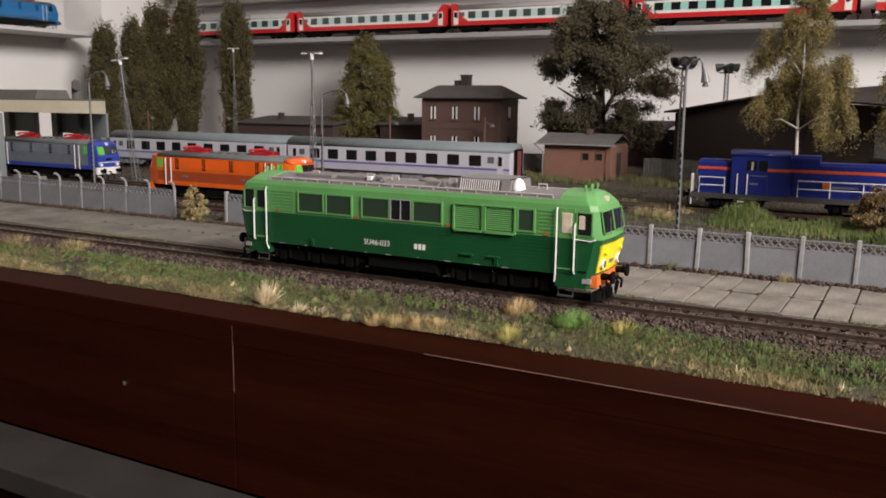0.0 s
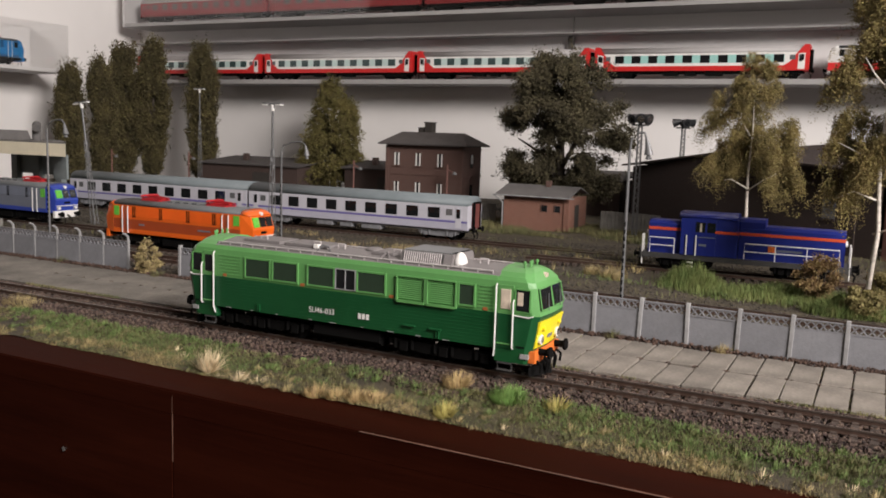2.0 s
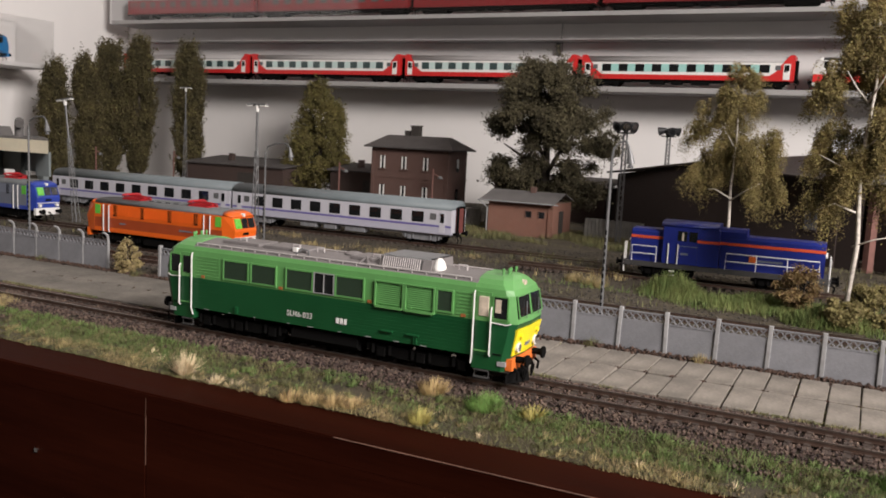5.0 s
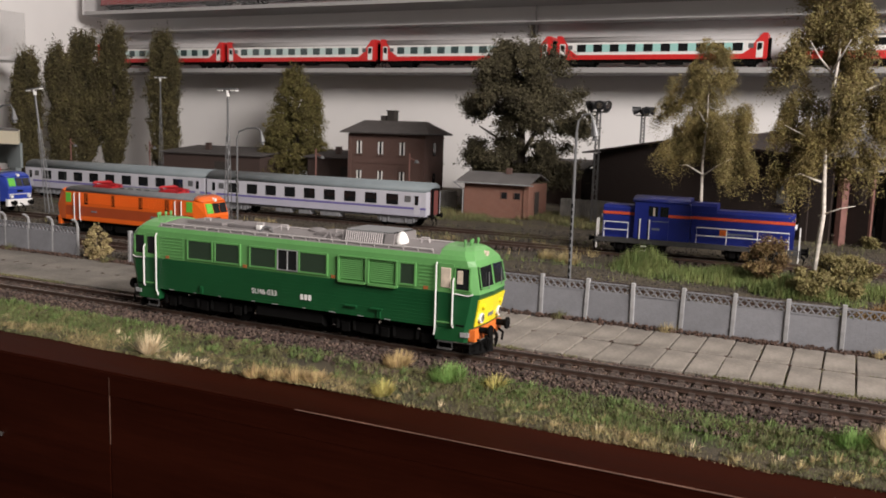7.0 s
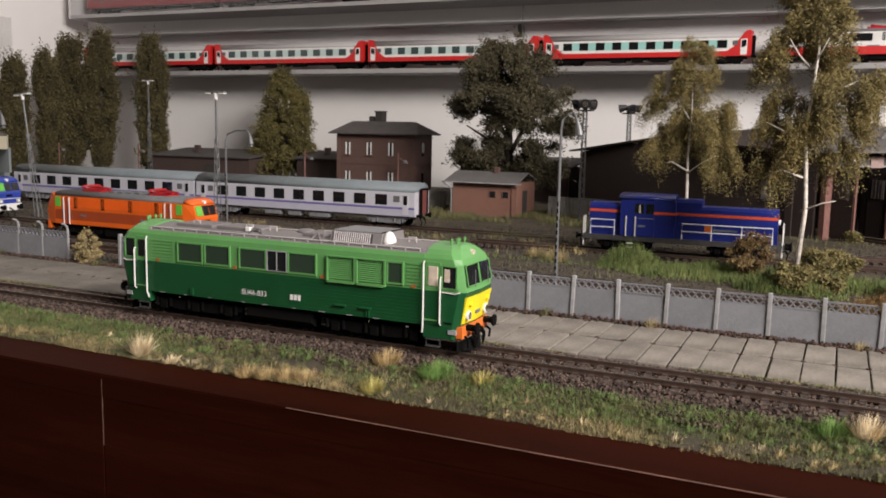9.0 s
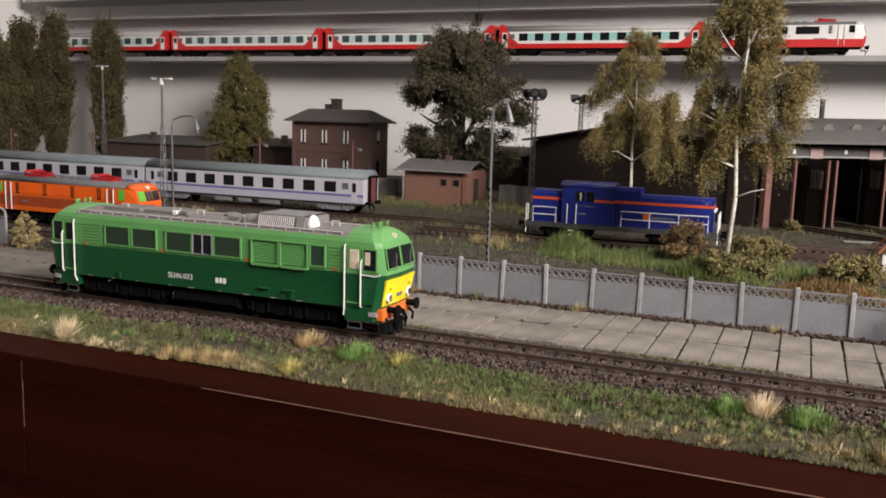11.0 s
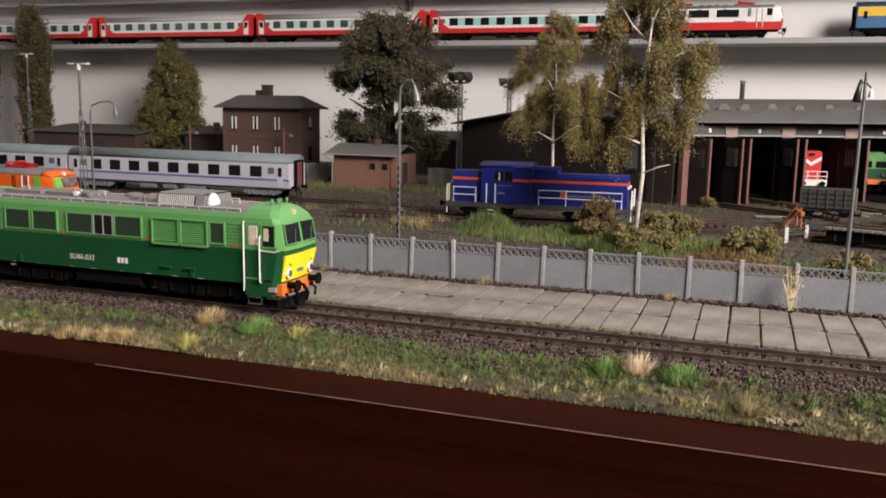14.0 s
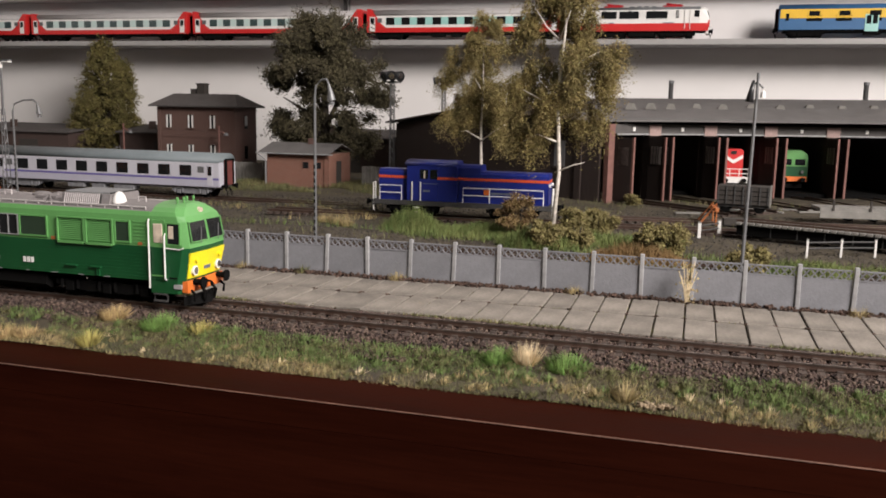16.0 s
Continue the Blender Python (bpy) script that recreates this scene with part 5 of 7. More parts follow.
def stall_loco(m, red):
    label = "red and white diesel locomotive inside a roundhouse stall" if red else "green diesel locomotive with orange buffer beam inside a roundhouse stall"
    L = thing("stabled_locomotive", m, label, "locomotive", "locomotives in the roundhouse")
    if red:
        part("hood", prism(B(), [(-0.0105, 0.0130), (-0.0105, 0.0420), (-0.0085, 0.0445), (0.0085, 0.0445), (0.0105, 0.0420), (0.0105, 0.0130)], 0, 0.10, "y"), M_RED, L)
        bm = B()
        for s in (-1, 1):
            prism(bm, [(0, 0.0285), (s * 0.0098, 0.0345), (s * 0.0098, 0.0385), (0, 0.0325)], -0.0008, 0.0002, "y")
        part("chevron", bm, M_WHITE, L, "white chevron")
        part("apron", box(B(), -0.0150, 0.0150, -0.010, 0.10, 0.0075, 0.0140, 0.0004), M_WHITE, L)
        for z in (0.0180, 0.0230):
            grab(L, [(-0.0145, -0.0095, z), (0.0145, -0.0095, z)], 0.0005)
        for x in (-0.0145, -0.005, 0.005, 0.0145):
            grab(L, [(x, -0.0095, 0.0140), (x, -0.0095, 0.0230)], 0.0005)
        part("headlight", box(B(), -0.0030, 0.0030, -0.0010, 0.001, 0.0390, 0.0425), M_CHROME, L)
    else:
        prof = [(-0.0165, 0.0100), (-0.0165, 0.0330), (-0.0150, 0.0390), (-0.0080, 0.0435), (0.0080, 0.0435), (0.0150, 0.0390), (0.0165, 0.0330), (0.0165, 0.0100)]
        part("body", prism(B(), [(p[0], p[1]) for p in prof[:2] + prof[-2:]], 0, 0.12, "y"), M_DGREEN, L)
        part("nose_top", prism(B(), prof[1:-1], 0.0, 0.12, "y", [(p[0], p[1]) for p in prof[1:-1]]), M_LGREEN, L)
        part("window_band", box(B(), -0.0152, 0.0152, -0.0006, 0.001, 0.0250, 0.0345), M_LGREEN, L)
        for a, b in ((-0.0130, -0.0020), (0.0020, 0.0130)):
            part("windscreen", box(B(), a, b, -0.0012, 0.001, 0.0265, 0.0335, 0.0004), M_GLASSDK, L)
        part("buffer_beam", box(B(), -0.0155, 0.0155, -0.002, 0.002, 0.0080, 0.0135), M_BUFFBEAM, L, "orange buffer beam")
        for x in (-0.010, 0.010):
            part("headlight", disc(B(), (x, -0.001, 0.0190), 0.0020, 0.003, "y", 12), M_CHROME, L)
    part("chassis", box(B(), -0.0120, 0.0120, 0.003, 0.095, 0.0, 0.0085), M_BLACK, L)
    for x in (-0.0098, 0.0098):
        part("buffer", disc(B(), (x, -0.008 if not red else -0.013, 0.0105), 0.0024, 0.006, "y", 12), M_BLACK, L)
    return L


stall_loco(pose(0.1440, 1.022, 0.0200, 0, 0, 10), True)
stall_loco(pose(0.2110, 1.070, 0.0200, 0, 0, 8), False)

# canopy hall at the blue electric
def slab4(z0, z1, k=0.0):
    r = [(-1.10, 0.660 + k), (-0.790 - k, 0.660 + k), (-0.890 - k, 0.742 - k), (-1.10, 0.742 - k)]
    return loft(B(), [[(x, y, z0) for x, y in r], [(x, y, z1) for x, y in r]])


CN = thing("loading_canopy", pose(0, 0, 0), "open hall with cream roof edge, grey columns and cladding panels", "canopy")
part("roof_slab", slab4(0.0765, 0.0905), M_CREAMROOF, CN, "cream roof slab")
part("roof_felt", slab4(0.0906, 0.0925, 0.004), M_ROOFFELT, CN)
bm = B()
prism(bm, [(0.675, 0.0925), (0.680, 0.1030), (0.720, 0.1030), (0.725, 0.0925)], -1.08, -0.930)
part("roof_lantern", bm, M_ROOFFELT, CN, "dark roof lantern")
part("vent_pipe", rod(B(), [(-0.862, 0.680, 0.092), (-0.862, 0.680, 0.106), (-0.855, 0.675, 0.110), (-0.850, 0.671, 0.107)], 0.0048, 12), M_ROOFFELT, CN)
for x, y in ((-0.905, 0.608), (-1.045, 0.608), (-0.885, 0.730), (-0.925, 0.730), (-0.965, 0.730), (-1.01, 0.730), (-1.06, 0.730)):
    part("column", box(B(), x - 0.0055, x + 0.0055, y - 0.004, y + 0.004, 0.0, 0.0764, 0.0004), M_GREYCLAD, CN, "grey column")
for a, b in ((-0.970, -0.920), (-0.928, -0.880), (-1.06, -1.005)):
    part("cladding_panel", box(B(), a + 0.006, b - 0.006, 0.7315, 0.7335, 0.050, 0.0764), M_GREYCLAD, CN, "grey-green cladding panel")
part("end_panel", box(B(), -0.860, -0.838, 0.700, 0.703, 0.048, 0.0764), M_GREYCLAD, CN)
part("side_cladding", box(B(), -0.960, -0.912, 0.606, 0.6085, 0.0, 0.0764), M_GREYCLAD, CN, "pale grey cladding beside the column")
part("bench", box(B(), -0.86, -0.815, 0.592, 0.600, 0.002, 0.0110, 0.0005), M_GREYWOOD, CN)


# ---- lamps ----
def lattice_mast(m, h, label, group):
    L = thing("yard_light_mast", m, label, "light mast", group)
    bm = B()
    r = 0.0028
    for s in (-1, 1):
        for q in (-1, 1):
            rod(bm, [(s * r, q * r, 0), (s * 0.0010, q * 0.0010, h * 0.68)], 0.00042, 5)
    n = 14
    for i in range(n):
        z0, z1 = h * 0.68 * i / n, h * 0.68 * (i + 1) / n
        k0, k1 = r + (0.001 - r) * i / n, r + (0.001 - r) * (i + 1) / n
        sg = 1 if i % 2 else -1
        rod(bm, [(-k0 * sg, -k0, z0), (k1 * sg, -k1, z1)], 0.0003, 4)
        rod(bm, [(k0, -k0 * sg, z0), (k1, k1 * sg, z1)], 0.0003, 4)
    part("lattice", bm, M_STEEL, L)
    part("pole", rod(B(), [(0, 0, h * 0.64), (0, 0, h - 0.004)], 0.0011, 8), M_STEEL, L)
    hd = part("head", rod(B(), [(0, 0, h - 0.007), (0, 0, h - 0.001)], 0.0017, 10, 0.0022), M_WHITE, L)
    part("crossbar", box(B(), -0.0105, 0.0105, -0.0022, 0.0022, h - 0.001, h + 0.0003), M_STEEL, L)
    for s in (-1, 1):
        part("lamp", box(B(), s * 0.0075 - 0.003, s * 0.0075 + 0.003, -0.0026, 0.0026, h - 0.0020, h - 0.0010), M_WHITE, hd)
    return L


def street_lamp(m, h, reach, label, group, turn=0):
    """A tapered pole with a swan neck and a bell-shaped lamp; the arm goes towards local +x."""
    L = thing("street_lamp", m, label, "street lamp", group)
    k = reach
    part("pole", rod(B(), [(0, 0, 0), (0, 0, h * 0.45), (0, 0, h - 0.010)], 0.0012, 8, 0.0008), M_STEEL, L)
    for i in range(13):
        part("lattice_hole", box(B(), -0.00045, 0.00045, -0.00135, -0.0010, 0.008 + i * 0.0042, 0.0105 + i * 0.0042), M_BLACK, L)
    part("arm", rod(B(), [(0, 0, h - 0.010), (k * 0.08, 0, h - 0.004), (k * 0.45, 0, h - 0.0005), (k * 0.85, 0, h), (k, 0, h - 0.003)], 0.0007, 8), M_STEEL, L)
    sh = part("shade", rod(B(), [(k, 0, h - 0.003), (k + 0.0012, 0, h - 0.008), (k + 0.0018, 0, h - 0.0125)], 0.0008, 12, 0.0026), M_STEEL, L)
    part("bulb", dome(B(), (k + 0.0018, 0, h - 0.0150), 0.0018, 0.0018, 0.0026), M_GLASSGREY, sh, "pale bulb")
    return L


def flood_tower(m, h, heads, label, group, lattice=False):
    L = thing("floodlight_tower", m, label, "floodlight", group)
    bm = B()
    r = 0.0024
    for s in (-1, 1):
        for q in (-1, 1):
            rod(bm, [(s * r, q * r, 0), (s * r * 0.75, q * r * 0.75, h)], 0.0005, 5)
    for i in range(22):
        z0, z1 = h * i / 22, h * (i + 1) / 22
        sg = 1 if i % 2 else -1
        rod(bm, [(-r * sg, -r, z0), (r * sg, -r, z1)], 0.0005, 4)
        rod(bm, [(-r, -r * sg, z0), (-r, r * sg, z1)], 0.0005, 4)
    part("mast", bm, M_STEEL, L)
    part("platform", box(B(), -0.008, 0.008, -0.006, 0.006, h - 0.001, h + 0.0006), M_LAMPBLK, L)
    for a, z, bright in heads:
        c = Vector((0.010 * math.cos(radians(a)), 0.010 * math.sin(radians(a)), h + z))
        d = Vector((math.cos(radians(a)), math.sin(radians(a)), -0.25))
        k = part("spotlight", rod(B(), [c - d * 0.007, c - d * 0.002, c + d * 0.003], 0.0028, 12, 0.0056), M_LAMPBLK, L, "black round spotlight")
        part("lens", rod(B(), [c + d * 0.0028, c + d * 0.0036], 0.0034, 12), M_CHROME if bright else M_GLASSDK, k, "bright reflector glass" if bright else "dark lamp glass")
        part("bracket", rod(B(), [c - d * 0.003, Vector((0, 0, h))], 0.0009, 6), M_LAMPBLK, L)
    return L


lattice_mast(pose(-0.4985, 0.650, 0.003), 0.1345, "tall lattice yard light mast with T-shaped head", "yard light masts")
lattice_mast(pose(-0.7590, 0.671, 0.003, 0, -7.5, 0), 0.1350, "tall lattice yard light mast with T-shaped head", "yard light masts")
lattice_mast(pose(-0.995, 1.090, 0.012, 0, 0, 0), 0.165, "slim pale light mast before the poplars", "yard light masts")
street_lamp(pose(-0.4880, 0.650, 0.002), 0.101, 0.027, "grey swan-neck yard lamp with bell shade", "swan-neck lamps")
street_lamp(pose(-0.1180, 0.489, 0.006), 0.112, 0.009, "grey swan-neck yard lamp behind the concrete fence", "swan-neck lamps")
PL = thing("post_lamp", pose(0.1320, 0.505, 0.005, 0, 0.7, 0), "straight grey yard lamp post with black bell shade", "street lamp")
part("pole", rod(B(), [(0, 0, 0), (0, 0, 0.06), (0, 0, 0.1190)], 0.0011, 8, 0.0008), M_STEEL, PL)
part("bracket", rod(B(), [(-0.0035, -0.001, 0.1120), (0, 0, 0.1140), (0.003, 0, 0.1110)], 0.0006, 6), M_LAMPBLK, PL)
part("shade", rod(B(), [(-0.0022, -0.001, 0.1150), (-0.0030, -0.001, 0.1090), (-0.0036, -0.001, 0.1035)], 0.0008, 12, 0.0022), M_LAMPBLK, PL, "black bell shade", True)
part("bulb", dome(B(), (0.0030, -0.001, 0.1060), 0.0014, 0.0014, 0.0040), M_WHITE, PL, "pale bulb")
street_lamp(pose(-0.6420, 0.520, 0.003), 0.113, 0.022, "grey swan-neck yard lamp with bell shade", "swan-neck lamps")
flood_tower(pose(-0.2265, 0.930, 0.012), 0.1190, ((-30, 0.007, 1), (-75, 0.007, 1), (175, 0.007, 0), (-120, 0.006, 0), (60, 0.006, 0)), "lattice floodlight tower with a cluster of spotlights", "floodlight towers")
flood_tower(pose(-0.2150, 1.095, 0.080), 0.0520, ((190, 0.006, 1), (20, 0.006, 0), (-60, 0.006, 0), (100, 0.006, 0)), "floodlight tower above the roundhouse side roof", "floodlight towers")
for x, y in ((-1.01, 1.08), (-0.665, 1.045), (-0.515, 1.045), (-1.12, 1.02)):
    L = thing("signal_post", pose(x, y, 0.012), "small rusty red signal post with a pale lamp", "signal", "red signal posts")
    part("post", rod(B(), [(0, 0, 0), (0, 0, 0.062)], 0.0011, 6), M_POSTRED, L)
    part("arm", rod(B(), [(0, 0, 0.056), (0.010, -0.002, 0.052)], 0.0009, 6), M_POSTRED, L)
    part("lamp", dome(B(), (0.012, -0.002, 0.049), 0.0035, 0.0035, 0.0045), M_STEEL, L, "", True)


# ---- trees ----
def tree(name, m, label, category, foliage, bark, trunk_pts, r0, limbs, clumps, n, leaf, group="", strand=0.012, rise=0.0, spread=0.7, fuzz=0.0016):
    """Trunk and limbs as tapered bars, a crown of leaf triangles gathered in clumps (x, y, z, rx, ry, rz)."""
    L = thing(name, m, label, category, group)
    bm = rod(B(), trunk_pts, r0, 8, r0 * 0.25)
    for pts in limbs:
        rod(bm, pts, r0 * 0.45, 6, r0 * 0.10)
    part("trunk", bm, bark, L, "", True)
    c = np.array(clumps, float)
    vol = (c[:, 3] * c[:, 4] * c[:, 5]) ** (2 / 3)
    pick = RNG.choice(len(c), n, p=vol / vol.sum())
    d = RNG.normal(size=(n, 3))
    d /= np.linalg.norm(d, axis=1)[:, None]
    rr = RNG.uniform(0.45, 1.0, n) ** 0.6 * (1 + 0.14 * RNG.normal(size=n))
    per = 28
    k = n // per
    axis = np.array([0.0, 0.0, float(c[:, 2].mean())])
    start = c[pick[:k], :3] + d[:k] * c[pick[:k], 3:] * rr[:k, None] * 0.85
    out = start - axis
    out[:, 2] *= 0.4
    out /= np.linalg.norm(out, axis=1)[:, None] + 1e-6
    out = out * spread + RNG.normal(0, 0.35, (k, 3)) + np.array([0, 0, rise])
    ln = strand * RNG.uniform(0.4, 1.3, (k, 1, 1))
    t = RNG.random((k, per, 1))
    pts = (start[:, None] + out[:, None] * t * ln + np.array([0, 0, rise]) * 0.8 * t * t * ln + RNG.normal(0, fuzz, (k, per, 3))).reshape(-1, 3)
    pts[:, 2] = np.maximum(pts[:, 2], 0.004)
    n = len(pts)
    v, f = leaves(pts, leaf * RNG.uniform(0.5, 1.4, n))
    me = bpy.data.meshes.new("crown")
    me.from_pydata(v.tolist(), [], f.tolist())
    me.materials.append(foliage)
    share("crown", me, L)
    return L


def poplar(x, y, h, w, z=0.012):
    cl = []
    for i in range(64):
        t = i / 63
        prof = min(1.0, 0.55 + t * 1.6) * (1 - max(0, (t - 0.86) / 0.14) * 0.42)
        a = RNG.uniform(0, 6.28)
        k = w * prof * RNG.uniform(0.2, 0.60)
        q = w * RNG.uniform(0.28, 0.48)
        cl.append((k * math.cos(a), k * math.sin(a), h * (0.08 + 0.88 * t), q, q, q * 1.5))
    limbs = [[(0, 0, h * 0.06 * k), (w * 0.4 * math.cos(k * 2.1), w * 0.4 * math.sin(k * 2.1), h * (0.06 * k + 0.16))] for k in range(1, 9)]
    tree("poplar", pose(x, y, z), "tall columnar dark green poplar model tree", "tree", M_POPLAR, M_BARK, [(0, 0, -0.004), (0.002, 0, h * 0.4), (0, 0, h * 0.9)], 0.005, limbs, cl, 95000, 0.0021, "poplars", 0.013, 0.9, 0.30, 0.0015)


for x, y, top, w in ((-1.215, 1.02, 0.192, 0.027), (-1.185, 1.06, 0.206, 0.028), (-1.200, 1.125, 0.240, 0.031), (-1.160, 1.15, 0.248, 0.034), (-1.090, 1.20, 0.240, 0.034)):
    poplar(x, y, top - 0.012, w)


def crown_clumps(cx, cy, cz, rx, ry, rz, n, q, drop=0.0, keep=None):
    cl = []
    while len(cl) < n:
        d = Vector(RNG.normal(size=3).tolist()).normalized() * RNG.uniform(0.45, 1.0)
        x, z = d.x, d.z
        if keep and not keep(x, d.y, z):
            continue
        k = q * RNG.uniform(0.6, 1.25)
        cl.append((cx + d.x * rx, cy + d.y * ry, cz + d.z * rz, k, k, k * (0.75 + drop)))
    return cl


# the oak
oc = crown_clumps(-0.004, 0, 0.164, 0.046, 0.044, 0.030, 32, 0.0145) + crown_clumps(0, 0, 0.130, 0.072, 0.055, 0.020, 36, 0.0125) + crown_clumps(-0.056, 0, 0.120, 0.022, 0.03, 0.010, 9, 0.0100)
oc += crown_clumps(0.012, -0.01, 0.106, 0.034, 0.030, 0.012, 11, 0.0105)
oc += crown_clumps(0.066, 0, 0.106, 0.022, 0.03, 0.014, 10, 0.0105) + crown_clumps(-0.030, 0.004, 0.070, 0.050, 0.035, 0.020, 20, 0.0125) + crown_clumps(0.040, 0, 0.064, 0.042, 0.035, 0.022, 18, 0.0125)
oc += crown_clumps(0.0, 0.01, 0.044, 0.050, 0.03, 0.014, 12, 0.0130)
limbs = [[(0, 0, 0.05), (-0.030, 0.005, 0.085), (-0.055, 0, 0.10)], [(0, 0, 0.06), (0.025, -0.01, 0.10), (0.055, -0.01, 0.125)], [(0, 0, 0.07), (0.004, 0.01, 0.13), (-0.010, 0, 0.175)],
         [(0, 0, 0.045), (0.03, 0, 0.062), (0.055, 0, 0.07)], [(0, 0, 0.085), (-0.03, -0.01, 0.13), (-0.045, 0, 0.15)]]
tree("oak_tree", pose(-0.341, 1.000, 0.013), "broad dark green oak model tree with gaps in its crown", "tree", M_OAK, M_BARK, [(0, 0, -0.004), (0.003, 0, 0.05), (0, 0, 0.12), (0.004, 0, 0.17)], 0.0075, limbs, oc, 170000, 0.0017, "", 0.014, -0.10, 0.9, 0.0020)
# the conical shrub tree
tc = []
for i in range(60):
    t = i / 59
    rad = 0.044 * (1 - t) ** 0.7 + 0.010
    a = RNG.uniform(0, 6.28)
    q = 0.013 + 0.010 * (1 - t)
    tc.append((rad * 0.75 * math.cos(a), rad * 0.75 * math.sin(a), 0.030 + 0.145 * t, q, q, q * 1.1))
tree("shrub_tree", pose(-0.806, 1.200, 0.013), "olive green conical model tree behind the coaches", "tree", M_TREE, M_BARK, [(0, 0, -0.004), (0, 0, 0.16)], 0.005,
     [[(0, 0, 0.03 * k), (0.03 * math.cos(k * 2.2), 0.03 * math.sin(k * 2.2), 0.03 * k + 0.03)] for k in range(1, 5)], tc, 90000, 0.0019, "", 0.012, -0.15, 0.7, 0.0018)


def birch(m, h, crown, n, limbs, label, q, lean=0.004):
    pts = [(0, 0, -0.004), (lean, 0, h * 0.25), (lean * 0.2, 0.002, h * 0.5), (lean * 1.2, 0, h * 0.75), (lean * 0.6, 0, h * 0.97)]
    tree("birch_tree", m, label, "tree", M_BIRCH, M_BIRCHBARK, pts, 0.0018, limbs, [(a[0], a[1] + 0.007, *a[2:]) for a in crown], int(n * 1.35), 0.00085, "birches", 0.011, -0.7, 0.4, 0.0010)


c1 = crown_clumps(0.002, 0, 0.185, 0.020, 0.020, 0.030, 26, 0.0060, 0.6) + crown_clumps(-0.004, 0.003, 0.150, 0.034, 0.026, 0.034, 30, 0.0060, 0.6) \
    + crown_clumps(0.022, -0.002, 0.124, 0.025, 0.024, 0.024, 28, 0.0058, 0.6) + crown_clumps(-0.011, 0.006, 0.106, 0.021, 0.024, 0.026, 24, 0.0058, 0.6) \
    + crown_clumps(-0.014, 0.004, 0.080, 0.014, 0.016, 0.012, 6, 0.0048, 0.6) + crown_clumps(0.016, 0.0, 0.088, 0.014, 0.016, 0.010, 6, 0.0048, 0.6)
birch(pose(0.0070, 0.620, 0.0085), 0.205, c1, 120000, [[(0.001, -0.001, 0.142), (-0.006, -0.016, 0.150), (-0.012, -0.020, 0.160)], [(0.001, -0.001, 0.142), (0.007, -0.016, 0.152), (0.011, -0.021, 0.160)],
      [(0.001, 0, 0.050), (0.014, -0.002, 0.056), (0.022, -0.002, 0.058)], [(0.001, 0, 0.072), (-0.012, -0.002, 0.077), (-0.022, 0, 0.072)], [(0, 0, 0.095), (-0.012, 0, 0.102), (-0.024, 0, 0.108)],
      [(0, 0, 0.11), (0.016, 0, 0.128), (0.03, 0, 0.135)]], "tall birch model tree with white trunk and olive autumn leaves", 0.01)
c2 = crown_clumps(0.002, 0, 0.152, 0.022, 0.022, 0.028, 24, 0.0068, 0.6) + crown_clumps(-0.010, 0, 0.118, 0.036, 0.030, 0.034, 40, 0.0068, 0.6) \
    + crown_clumps(0.014, 0, 0.100, 0.030, 0.028, 0.030, 28, 0.0066, 0.6) + crown_clumps(-0.022, 0, 0.088, 0.022, 0.022, 0.016, 14, 0.0060, 0.6) + crown_clumps(0.026, 0, 0.072, 0.018, 0.02, 0.018, 12, 0.0062, 0.6)
birch(pose(-0.1010, 0.835, 0.0115), 0.150, c2, 110000, [[(0.001, 0, 0.062), (-0.013, -0.002, 0.070), (-0.020, -0.002, 0.069)], [(0.001, 0, 0.060), (0.014, -0.002, 0.070), (0.026, -0.002, 0.077)],
      [(0, 0, 0.10), (0.010, -0.004, 0.112)], [(0, 0, 0.11), (-0.012, 0, 0.130)]], "birch model tree with white trunk and drooping olive leaves", 0.01, 0.002)


def bush(name, x, y, w, d, h, material, label, n=1400, leaf=0.0028, clumps=16):
    n, leaf = int(n * 5.5), min(leaf, 0.0011)
    z = float(ground_z(x, y))
    cl = crown_clumps(0, 0, h * 0.42, w * 0.85, d * 0.85, h * 0.55, clumps * 2, min(w, h) * 0.24, keep=lambda a, b, c: c > -0.7)
    L = thing(name, pose(x, y, z), label, "bush", "bushes")
    bm = B()
    for k in range(7):
        a = k * 0.9
        rod(bm, [(0, 0, -0.002), (w * 0.4 * math.cos(a), d * 0.4 * math.sin(a), h * 0.75)], 0.0006, 5, 0.0002)
    part("stems", bm, M_BARK, L)
    c = np.array(cl)
    pick = RNG.integers(0, len(c), n)
    dd = RNG.normal(size=(n, 3))
    dd /= np.linalg.norm(dd, axis=1)[:, None]
    pts = c[pick, :3] + dd * c[pick, 3:] * (RNG.uniform(0.2, 1.0, n) ** 0.7 * (1 + 0.3 * np.abs(RNG.normal(size=n))))[:, None]
    pts[:, 2] = np.abs(pts[:, 2])
    v, f = leaves(pts, leaf * RNG.uniform(0.6, 1.4, n))
    me = bpy.data.meshes.new("foliage")
    me.from_pydata(v.tolist(), [], f.tolist())
    me.materials.append(material)
    share("foliage", me, L)
    return L


